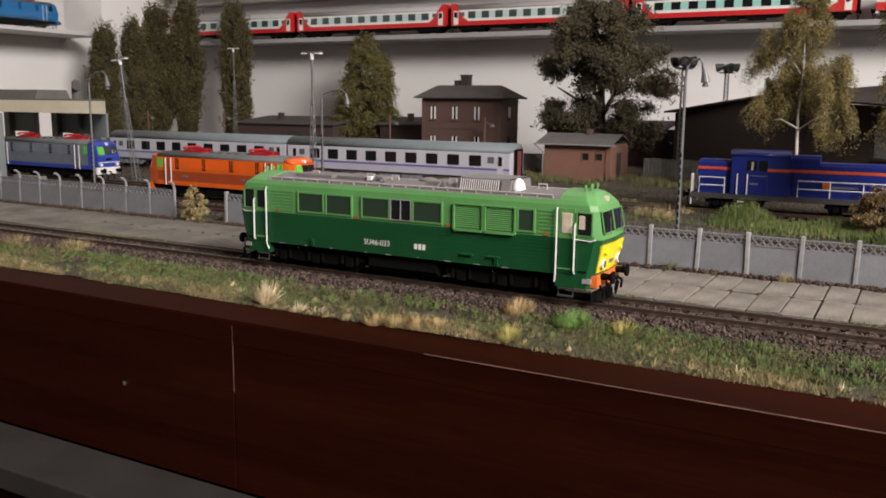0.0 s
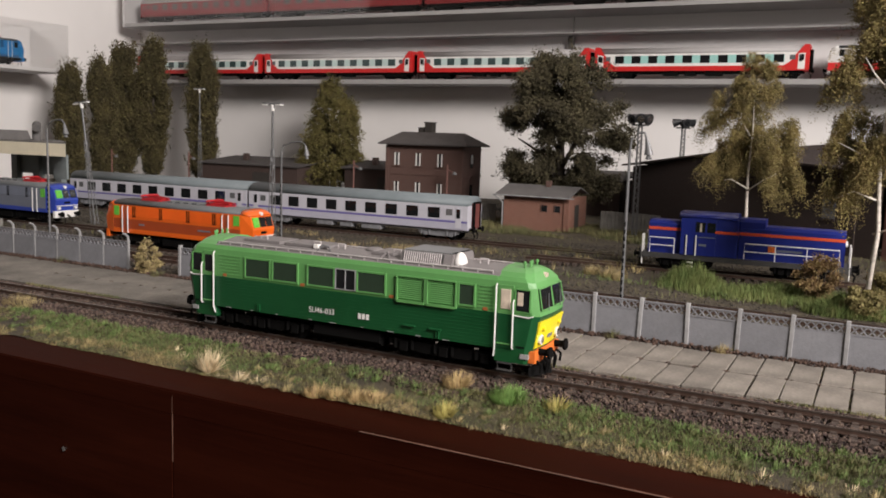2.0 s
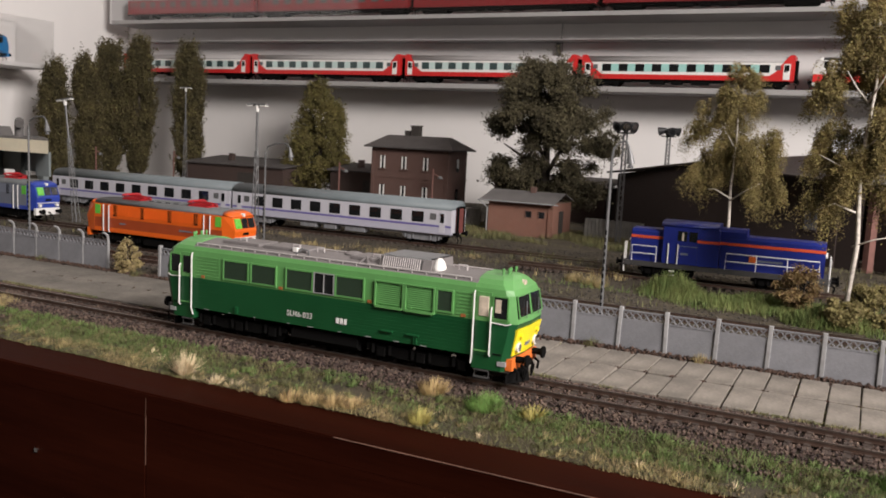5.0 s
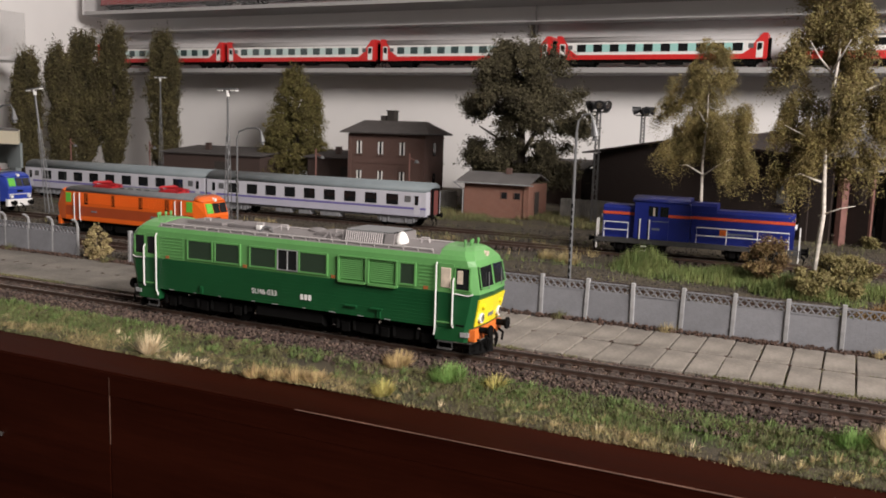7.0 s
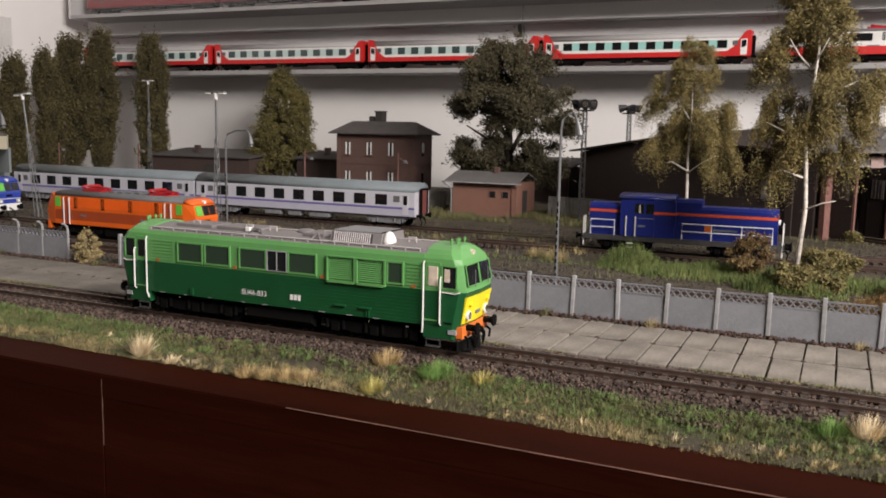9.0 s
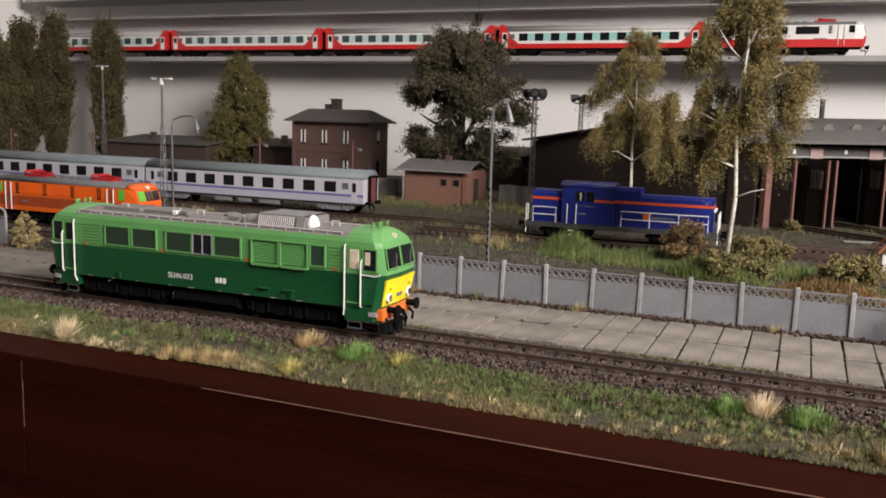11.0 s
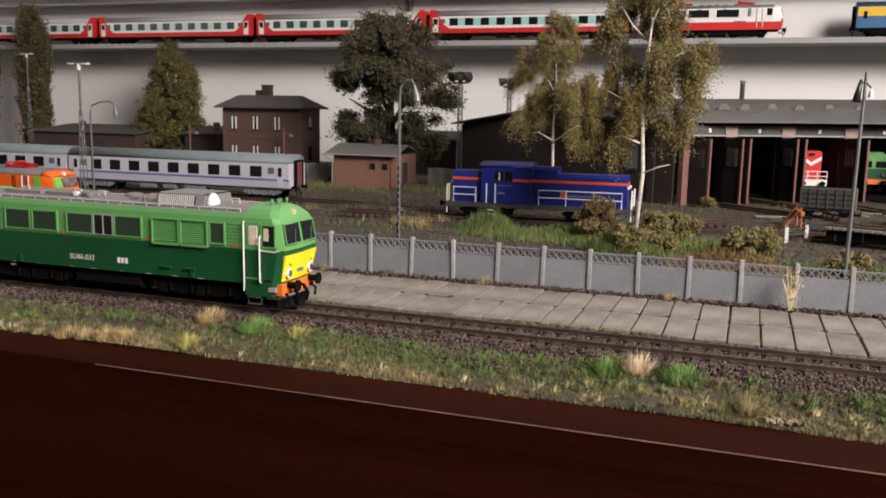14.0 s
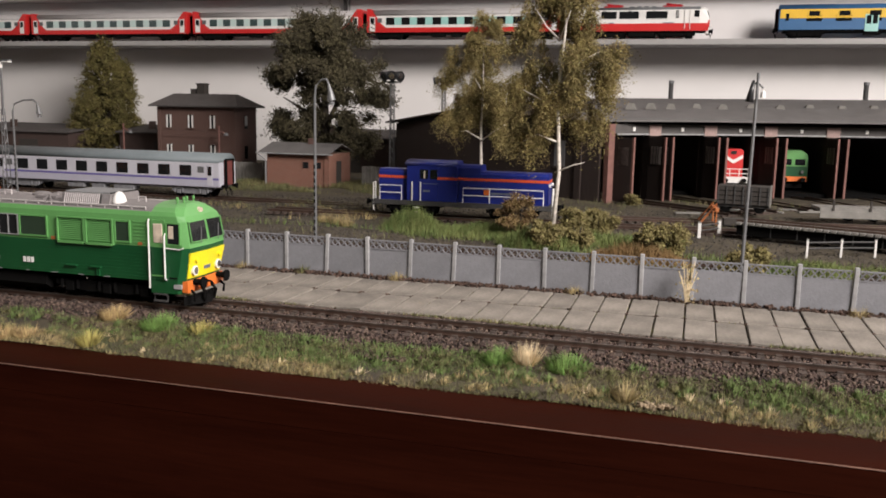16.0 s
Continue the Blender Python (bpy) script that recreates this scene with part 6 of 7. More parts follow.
def grass_mound(x, y, w, d, h, label, material=None, n=5200):
    """A soft mound of long grass, highest in the middle."""
    h *= 1.3
    a, r = RNG.uniform(0, 6.28, n), np.sqrt(RNG.random(n)) * RNG.uniform(0.75, 1.15, n)
    bx, by = w * r * np.cos(a), d * r * np.sin(a)
    top = h * np.clip(1 - r ** 2, 0.06, 1) * RNG.uniform(0.45, 1.0, n)
    bz = top * RNG.uniform(0, 0.75, n)
    v, f = blades(bx, by, bz, h * 0.32, 0.0005, 0.8)
    me = bpy.data.meshes.new("grass_mound")
    me.from_pydata(v.tolist(), [], f.tolist())
    me.materials.append(material or M_YARDGREEN)
    ob = new("grass_mound", me)
    ob.matrix_basis = pose(x, y, float(ground_z(x, y)) - 0.0006)
    return tagged(ob, label, "grass", "grass mounds")


bush("autumn_bush", -0.022, 0.640, 0.019, 0.014, 0.033, M_BUSHBROWN, "reddish-brown autumn bush before the blue shunter", 1500)
grass_mound(0.0, 0.602, 0.0270, 0.0130, 0.0166, "low fresh green grass mound at the foot of the birch")
bush("olive_bush", 0.006, 0.598, 0.015, 0.010, 0.024, M_OLIVE, "olive leafy bush before the birch trunk", 1500)
bush("olive_bush", 0.026, 0.612, 0.015, 0.010, 0.021, M_OLIVE, "olive leafy bush beside the birch trunk", 1300)
bush("olive_bush", 0.018, 0.660, 0.018, 0.014, 0.022, M_OLIVE, "olive leafy bush beside the birch trunk", 1300)
bush("olive_bush", 0.034, 0.690, 0.016, 0.014, 0.020, M_OLIVE, "olive leafy bush beside the birch trunk", 1100)
grass_mound(-0.11, 0.655, 0.0216, 0.0156, 0.0175, "fresh green grass mound before the blue shunter")
grass_mound(-0.045, 0.65, 0.0270, 0.0156, 0.0110, "low fresh green grass mound behind the fence")
bush("olive_bush", 0.086, 0.600, 0.020, 0.014, 0.022, M_OLIVE, "olive leafy bush behind the fence", 1600)
grass_mound(0.072, 0.556, 0.034, 0.014, 0.0145, "low tan heather behind the fence", M_TAN, 7000)
bush("olive_bush", 0.137, 0.545, 0.017, 0.013, 0.021, M_OLIVE, "olive and straw leafy bush by the lamp post", 1500)
grass_mound(0.172, 0.56, 0.0324, 0.0156, 0.0101, "low fresh green grass mound behind the fence")
bush("dry_bush", -0.470, 0.468, 0.012, 0.009, 0.026, M_DRY, "dry straw-brown bush in the gap of the fence", 1400, 0.0022)
bush("olive_bush", 0.045, 0.880, 0.012, 0.010, 0.013, M_OLIVE, "small olive bush by the roundhouse", 600)
bush("olive_bush", 0.075, 0.610, 0.012, 0.012, 0.020, M_OLIVE, "olive leafy bush behind the fence", 900)

# ---- shelves with trains on the wall ----
SH = 0.2010
shelf = thing("wall_shelf", pose(0, 0, 0), "long pale wall shelf under the red and white train", "shelf")
part("board", box(B(), -1.33, X1 - 0.002, 1.242, Y1, SH - 0.0065, SH, 0.0005), M_GREYSHELF, shelf)
part("back_panel", box(B(), -1.33, X1 - 0.002, Y1 - 0.006, Y1 - 0.001, SH, 0.272), M_BACKP, shelf)
part("front_lip", box(B(), -1.33, X1 - 0.002, 1.2385, 1.2418, SH - 0.0065, SH + 0.0008, 0.0003), M_GREYSHELF, shelf)
part("top_board", box(B(), -1.33, X1 - 0.002, 1.270, Y1, 0.2722, 0.2734), M_GREYSHELF, shelf, "thin pale top board")
for x in (-0.437, 0.75):
    part("divider", box(B(), x - 0.005, x + 0.003, 1.300, Y1 - 0.007, SH, 0.2715), M_DARKDIV, shelf)
    part("bright_edge", box(B(), x + 0.0032, x + 0.0050, 1.2960, 1.2990, SH + 0.001, 0.30), M_CHROME, shelf, "bright metal edge")
upper = thing("display_case", pose(0, 0, 0), "long upper display case with a red train behind clear acrylic", "display case")
part("bottom", box(B(), -1.32, X1 - 0.002, 1.236, Y1, 0.3015, 0.3080, 0.0005), M_GREYSHELF, upper)
part("back_panel", box(B(), -1.32, X1 - 0.002, Y1 - 0.006, Y1 - 0.001, 0.3082, 0.395), M_BACKP, upper)
part("end_panel", box(B(), -1.325, -1.3202, 1.236, Y1, 0.3015, 0.40), M_SHELF, upper)
part("top", box(B(), -1.32, X1 - 0.002, 1.236, Y1, 0.395, 0.402, 0.0005), M_SHELF, upper)
part("cover", box(B(), -1.318, X1 - 0.002, 1.2370, 1.2385, 0.3085, 0.3945), M_ACRYL, upper, "clear acrylic front")

RAILS = "red and white train on the shelf"
lab = "red, white and pale teal passenger coach on the wall shelf"
for x0, x1 in ((-1.300, -0.995), (-0.990, -0.685), (-0.680, -0.388), (-0.384, -0.088)):
    c = coach(pose((x0 + x1) / 2, 1.262, SH + 0.0015), lab, RAILS, half=(x1 - x0) / 2 - 0.003, windows=10, upper=M_WHITE, lower=M_RED, roof=M_GREYROOF, ends=M_RED, under=M_BLACK, glass=M_GLASSTEAL if x0 < -0.5 else M_GLASSDK)
    h = (x1 - x0) / 2 - 0.003
    part("teal_band", box(B(), -h + 0.030, h - 0.030, -0.01640, -0.0150, 0.0216, 0.0322), M_TEAL if x0 > -0.5 else M_PALETEAL, c, "pale teal window band")
    part("red_line", box(B(), -h, h, -0.01645, -0.0150, 0.0142, 0.0176), M_RED, c)
el = electric_loco(pose(0.0205, 1.262, SH + 0.0015), "red and white model electric locomotive on the wall shelf", M_WHITE, M_WHITE, M_RED, M_WHITE, M_GLASSDK)
part("red_skirt", box(B(), -0.088, 0.088, -0.0171, 0.0171, 0.0105, 0.0205), M_RED, el, "red lower side")
for a, b in ((-0.055, -0.034), (-0.030, -0.004), (0.006, 0.034)):
    part("large_window", box(B(), a, b, -0.0174, -0.016, 0.0270, 0.0365), M_GLASSDK, el)
part("red_nose_line", box(B(), 0.0862, 0.0893, -0.0146, 0.0146, 0.0165, 0.0245), M_RED, el)
cc = coach(pose(0.345, 1.262, SH + 0.0015), "blue and amber-yellow double-deck coach on the wall shelf", "blue and yellow train on the shelf", half=0.148, windows=7, upper=M_BLUECOACH, lower=M_BLUECOACH, roof=M_BLUECOACH, under=M_BLACK)
part("amber_band", box(B(), -0.147, 0.147, -0.0166, -0.015, 0.0255, 0.0370), M_BLUEYEL, cc, "amber-yellow band")
for i in range(7):
    x = -0.112 + i * 0.036
    part("upper_window", box(B(), x, x + 0.013, -0.0170, -0.015, 0.0285, 0.0345), M_GLASSDK, cc)
for x in (-0.045, 0.085):
    d = part("double_door", box(B(), x, x + 0.016, -0.0170, -0.015, 0.0085, 0.0300), M_TEAL, cc, "pale double doors")
    part("door_glass", box(B(), x + 0.0015, x + 0.0070, -0.0173, -0.015, 0.0180, 0.0285), M_GLASSDK, d)
    part("door_glass", box(B(), x + 0.0090, x + 0.0145, -0.0173, -0.015, 0.0180, 0.0285), M_GLASSDK, d)
for i in range(4):
    x0 = -1.29 + i * 0.31
    coach(pose(x0 + 0.153, 1.262, 0.3095), "red passenger coach in the upper display case", "red train in the upper case", half=0.150, windows=10, upper=M_DIMRED, lower=M_DIMRED, roof=M_BACKP, under=M_BLACK, glass=M_GLASSGREY)

# side shelf on the west wall with a blue locomotive
ws = thing("side_display_case", pose(0, 0, 0), "clear acrylic display case on a white shelf on the side wall", "display case")
part("shelf_board", box(B(), X0, -1.262, 0.45, 1.062, 0.1985, 0.2045, 0.0005), M_SHELF, ws)
part("cover_front", box(B(), -1.266, -1.2645, 0.45, 1.060, 0.2047, 0.279), M_ACRYL, ws, "clear acrylic cover")
part("cover_end", box(B(), X0, -1.2662, 1.0580, 1.060, 0.2047, 0.279), M_ACRYL, ws, "clear acrylic cover")
part("cover_top", box(B(), X0, -1.2645, 0.45, 1.060, 0.2792, 0.2805), M_ACRYL, ws, "clear acrylic cover")
electric_loco(pose(-1.300, 0.900, 0.2060, 0, 0, 90), "sky blue model electric locomotive in the side display case", M_SKYBLUE, M_SKYBLUE, M_BLUECOACH, M_SKYBLUE, M_GLASSDK)

# ---- concrete fence ----
FY, FP = 0.470, 0.0260
fence = thing("concrete_fence", pose(0, 0, 0), "grey precast concrete fence with lattice top and slim posts", "fence")
PANEL = mk("panel", box(B(), 0.0010, FP - 0.0010, -0.0008, 0.0008, 0.0, 0.0182), M_FENCE)
bm = B()
z0, z1 = 0.0184, 0.0232
for z in (z0, z1):
    box(bm, 0.0010, FP - 0.0010, -0.0008, 0.0008, z - 0.0003, z + 0.0003)
n = 6
for i in range(n):
    a = 0.0012 + i * (FP - 0.0024) / n
    b = a + (FP - 0.0024) / n
    for u, v in ((z0, z1), (z1, z0)):
        t = 0.00042
        prism(bm, [(a, u - t), (a, u + t), (b, v + t), (b, v - t)], -0.00065, 0.00065, "y")
LATTICE = mk("lattice", bm, M_FENCE)
POST = mk("post", box(B(), -0.0011, 0.0011, -0.0016, 0.0012, -0.003, 0.0242, 0.0003), M_POST)
bm = B()
rod(bm, [(0, 0, -0.003), (0, 0, 0.0225), (0, -0.0006, 0.0260), (0, -0.0030, 0.0285), (0, -0.0052, 0.0290)], 0.0011, 6, 0.0008)
HOOKPOST = mk("post", bm, M_POST)
ph = 0.1062
for k in range(-40, 18):
    x = ph + k * FP
    zz = 0.0035
    gap = -0.490 < x < -0.455
    hooked = x < -0.49
    if not gap or hooked:
        share("post", HOOKPOST if hooked else POST, fence, pose(x, FY, zz, RNG.normal(0, 0.8), RNG.normal(0, 0.8), 0))
    if -0.492 < x < -0.465:
        continue
    share("panel", PANEL, fence, pose(x, FY, zz - 0.001 + RNG.normal(0, 0.0002), RNG.normal(0, 0.7), 0, 0))
    share("lattice", LATTICE, fence, pose(x, FY, zz - 0.001 + RNG.normal(0, 0.0001)))
# climbing weed on the fence
weed = thing("fence_weed", pose(0.104, 0.461, 0.003), "pale yellow dry weed standing against the fence", "weed")
for k in range(9):
    a = RNG.uniform(-0.5, 0.5)
    part("stem", rod(B(), [(0, 0, 0), (0.003 * a, -0.001, 0.009), (0.009 * a, 0.002 * a, 0.016 + RNG.uniform(0, 0.008))], 0.0004, 5, 0.0002), M_STRAW, weed)
v, f = leaves(np.stack([RNG.normal(0, 0.0032, 150), RNG.normal(0, 0.002, 150), RNG.uniform(0.001, 0.023, 150)], 1), 0.0010 * RNG.uniform(0.6, 1.4, 150))
me = bpy.data.meshes.new("leaf_cluster")
me.from_pydata(v.tolist(), [], f.tolist())
me.materials.append(M_DRY)
share("leaf_cluster", me, weed)

# debris along the fence foot
n = 5200
px = RNG.uniform(-0.75, 0.42, n)
v, f = pebbles(px, RNG.normal(0.4655, 0.0022, n), 0.0042 + RNG.uniform(0, 0.0014, n), 0.0022)
soup("fence_debris", v, f, M_CRUMB, None, "brown leaf litter and crumbs along the fence foot", "litter")

# ---- front track ----
def track(name, m, length, label, sleeper_parts):
    L = thing(name, m, label, "railway track", kind="structure")
    for s in (-1, 1):
        y = s * 0.0083
        bm = B()
        box(bm, -length / 2, length / 2, y - 0.00035, y + 0.00035, -0.0019, -0.0006)
        box(bm, -length / 2, length / 2, y - 0.0011, y + 0.0011, -0.0023, -0.0019)
        r = part("rail", bm, M_RAIL, L)
        part("rail_head", box(B(), -length / 2, length / 2, y - 0.00055, y + 0.00055, -0.0006, 0), M_RAILTOP, r)
    n = int(length / 0.0069)
    bm = B()
    box(bm, -0.0015, 0.0015, -0.0150, 0.0150, -0.0045, -0.0024)
    for s in (-1, 1):
        box(bm, -0.0012, 0.0012, s * 0.0083 - 0.0024, s * 0.0083 + 0.0024, -0.0024, -0.0018)
    if sleeper_parts:
        me = mk("sleeper", bm, M_SLEEPER)
        for i in range(n):
            share("sleeper", me, L, pose(-length / 2 + (i + 0.5) * 0.0069, 0, 0, 0, 0, RNG.normal(0, 0.8)))
    else:
        bm.free()
        bm = B()
        for i in range(n):
            x = -length / 2 + (i + 0.5) * 0.0069
            box(bm, x - 0.0015, x + 0.0015, -0.0150, 0.0150, -0.0045, -0.0024)
        tagged(part("sleepers", bm, M_SLEEPER, L), kind="stuff")
    return L


track("front_track", pose(-0.35, TRACK_Y, RAIL_Z), 1.95, "rusty model railway track on brown ballast", True)
for cx, cy, z, ln, ang in ((-0.80, 0.569, Z_A, 1.0, 0), (-0.80, 0.640, Z_B, 0.9, 0), (-0.75, 0.783, Z_C, 1.1, 0), (0.02, 0.7165, Z_D, 0.56, 2.5), (-0.10, 0.517, 0.0078, 1.9, 0), (0.30, 0.800, 0.0125, 0.55, 8), (0.33, 0.735, 0.0120, 0.5, 4), (-0.03, 0.566, 0.0085, 0.75, -1.2)):
    track("yard_track", pose(cx, cy, z, 0, 0, ang), ln, "rusty yard track half sunk in dark cinders", False)
for i in range(5):
    (ax, ay), (bx, by) = FRONT[i], FRONT[i + 1]
    mx, my = (ax + bx) / 2, (ay + by) / 2
    d = Vector((bx - ax, by - ay)).normalized()
    track("stall_track", pose(mx + d.y * 0.03, my - d.x * 0.03, 0.0140, 0, 0, math.degrees(math.atan2(d.y, d.x)) + 90), 0.20, "rusty track leading into a roundhouse stall", False)

# ballast of the front track
n = 84000
px = RNG.uniform(-1.1, 0.55, n)
py = RNG.uniform(0.319, 0.388, n)
edge = 0.324 + 0.005 * np.sin(px * 37) ** 2 + 0.004 * np.sin(px * 91)
ok = (py > edge) & ~((np.abs(np.abs(py - TRACK_Y) - 0.0083) < 0.0012) & (RNG.random(n) < 0.9))
px, py = px[ok], py[ok]
pz = np.interp(py, [0.318, 0.326, 0.342, 0.348, 0.374, 0.382, 0.389], [0.0003, 0.0022, 0.0048, 0.0050, 0.0050, 0.0044, 0.0030]) + RNG.uniform(-0.0003, 0.0005, len(px))
v, f = pebbles(px, py, pz, 0.0017)
soup("ballast", v, f, M_STONE, None, "brown-grey ballast stones along the front track", "ballast")
bm = B()
prism(bm, [(0.316, -0.002), (0.326, 0.0018), (0.342, 0.0042), (0.379, 0.0042), (0.389, 0.0025), (0.389, -0.002)], -1.3, 1.0)
solid("ballast_bed", bm, M_SOIL, "dark bed under the ballast", "ballast bed", kind="structure")

# yard cinders
n = 26000
px = RNG.uniform(-0.95, 0.45, n)
py = 0.480 + 0.36 * RNG.random(n) ** 1.3
v, f = pebbles(px, py, ground_z(px, py) + 0.0002, 0.0020)
soup("yard_cinders", v, f, M_YARDSTONE, None, "dark cinders of the yard", "cinders")

# ---- slab road ----
road = thing("slab_road", pose(0, 0, 0), "two rows of weathered pale concrete slabs along the track", "pavement", kind="structure")
part("bedding", box(B(), -1.2, 0.7, 0.3885, 0.4632, -0.002, 0.0026), M_JOINT, road, "dirt in the joints")
SW = 0.0138
slab_meshes = []
for j in range(6):
    bm = box(B(), 0.0003 + 0.00008 * j, SW - 0.0003, 0, 0.0360 - 0.00006 * j, 0.0010, 0.0046, 0.00035)
    for v2 in bm.verts:
        v2.co.x += RNG.normal(0, 0.00010)
        v2.co.y += RNG.normal(0, 0.00012)
    slab_meshes.append(mk("slab", bm, M_SLAB))
for k in range(-33, 26):
    for r, y in enumerate((0.3893, 0.4270)):
        share("slab", slab_meshes[(k * 2 + r * 3) % 6], road, pose(0.1037 + k * SW, y, RNG.normal(0, 0.00012), RNG.normal(0, 0.25), RNG.normal(0, 0.4), RNG.normal(0, 0.25)))
part("road_tail", box(B(), -1.25, 0.1037 - 33 * SW - 0.0006, 0.3893, 0.4625, 0.001, 0.0045), M_ROADOLD, road, "worn grey-brown road surface without joints")

# ---- grass ----
def grow(name, n, xr, yr, length, width, material, label, patch=None, lean=0.55, dz=0.0):
    px, py = RNG.uniform(*xr, n), RNG.uniform(*yr, n)
    if patch is not None:
        keep = patch(px, py) > RNG.random(n)
        px, py = px[keep], py[keep]
    v, f = blades(px, py, ground_z(px, py) + dz + np.clip((py - 0.318) * 0.10, 0, 0.0012) * (py < 0.34) - 0.0003, length, width, lean)
    return soup(name, v, f, material, None, label, "grass")


def patches(k, seed, thr):
    def fn(x, y):
        s = np.sin(x * k + seed) * np.sin(y * k * 2.3 + seed * 1.7) + 0.6 * np.sin(x * k * 2.7 + seed * 3.1 + y * 90) + 0.35 * np.sin(x * k * 6.1 + seed)
        return np.clip((s - thr) * 1.6 + 0.5, 0, 1)
    return fn


grow("verge_grass", 170000, (-1.0, 0.5), (0.3000, 0.331), 0.0016, 0.00030, M_GRASS, "short mixed green grass along the layout edge", patches(30, 1.0, -0.75), 0.9)
grow("fresh_verge_grass", 70000, (-1.0, 0.5), (0.311, 0.3345), 0.0022, 0.00032, M_GREEN, "fresh green grass along the ballast", patches(22, 2.6, -0.15), 0.85)
grow("dry_verge_grass", 70000, (-1.0, 0.5), (0.2992, 0.3155), 0.0022, 0.00030, M_DRY, "dry yellowish grass along the layout edge", patches(17, 0.3, 0.25), 1.0)
grow("road_edge_moss", 20000, (-0.7, 0.5), (0.3845, 0.3930), 0.0016, 0.0005, M_GRASS, "moss along the slab road", patches(40, 4.0, 0.0), 0.7, 0.0015)
grow("yard_grass", 24000, (-0.9, 0.35), (0.585, 0.93), 0.0055, 0.0006, M_GRASS, "uneven grass between the yard tracks", patches(14, 5.2, 0.45))
grow("yard_grass", 46000, (-0.30, 0.10), (0.590, 0.680), 0.0060, 0.0006, M_YARDGREEN, "fresh green grass behind the fence", lambda x, y: np.clip(1.2 - np.abs(y - 0.640) / 0.030 - np.clip((-0.095 - x) * 24, 0, 1), 0, 1))
grow("yard_grass", 16000, (-0.42, -0.18), (0.86, 0.985), 0.0060, 0.0007, M_GRASS, "grass round the brick hut", patches(20, 1.0, -0.5))
grow("yard_grass", 12000, (0.02, 0.40), (0.52, 0.60), 0.0055, 0.0006, M_YARDGREEN, "fresh green grass behind the fence", patches(26, 3.0, 0.1))
grow("yard_grass", 9000, (-0.75, -0.15), (0.665, 0.745), 0.0060, 0.0007, M_DRY, "dry grass between the yard tracks", patches(24, 2.2, 0.75))


# small clumps scattered over the verge
def clumps(name, n, per, yr, length, material, label):
    cx, cy = RNG.uniform(-0.75, 0.45, n), RNG.uniform(*yr, n)
    a, r = RNG.uniform(0, 6.28, (n, per)), np.sqrt(RNG.random((n, per)))
    sp = RNG.uniform(0.0012, 0.0030, (n, 1))
    bx, by = cx[:, None] + sp * r * np.cos(a), cy[:, None] + sp * r * np.sin(a)
    ln = length * RNG.uniform(0.5, 1.3, (n, 1)) * RNG.uniform(0.4, 1.1, (n, per))
    tilt = np.clip(r * 0.85 + RNG.normal(0, 0.25, (n, per)), 0, 1.4)
    base = np.stack([bx, by, ground_z(bx, by) + np.clip((by - 0.318) * 0.10, 0, 0.0012) - 0.0003], -1)
    tip = base + np.stack([np.sin(tilt) * np.cos(a), np.sin(tilt) * np.sin(a), np.cos(tilt)], -1) * ln[..., None]
    sd = np.stack([-np.sin(a + 0.8), np.cos(a + 0.8), 0 * a], -1) * 0.0002
    v = np.stack([base - sd, base + sd, tip], 2).reshape(-1, 3)
    soup(name, v, np.arange(len(v)).reshape(-1, 3), material, None, label, "grass")


clumps("verge_clumps", 460, 60, (0.302, 0.331), 0.0027, M_GRASS, "small mixed grass clumps on the verge")
clumps("green_clumps", 330, 60, (0.312, 0.334), 0.0031, M_GREEN, "small fresh green grass clumps on the verge")
clumps("dry_clumps", 200, 50, (0.301, 0.318), 0.0032, M_DRY, "small dry grass clumps on the verge")
clumps("straw_clumps", 40, 30, (0.302, 0.320), 0.0036, M_STRAW, "pale straw grass clumps on the verge")

# dirt where four slabs meet
kk = np.repeat(np.arange(-45, 26), 9)
v, f = pebbles(0.1037 + kk * SW + RNG.normal(0, 0.0007, len(kk)), 0.4262 + RNG.normal(0, 0.0009, len(kk)), np.full(len(kk), 0.0045), 0.0011)
soup("joint_dirt", v, f, M_CRUMB, None, "dark crumbs where the road slabs meet", "dirt")

# weeds in the slab joints
n = 5200
k = RNG.integers(-40, 26, n)
across = RNG.random(n) < 0.7
jx = np.where(across, 0.1037 + k * SW + RNG.normal(0, 0.0004, n), RNG.uniform(-0.45, 0.45, n))
jy = np.where(across, RNG.uniform(0.389, 0.463, n), 0.4256 + RNG.normal(0, 0.0005, n))
ok = np.sin(jx * 71 + jy * 160) + np.sin(jx * 29) > 0.1
v, f = blades(jx[ok], jy[ok], np.full(ok.sum(), 0.0036), 0.0016, 0.0004, 0.9)
soup("joint_weeds", v, f, M_GRASS, None, "little weeds in the joints of the slab road", "weeds")


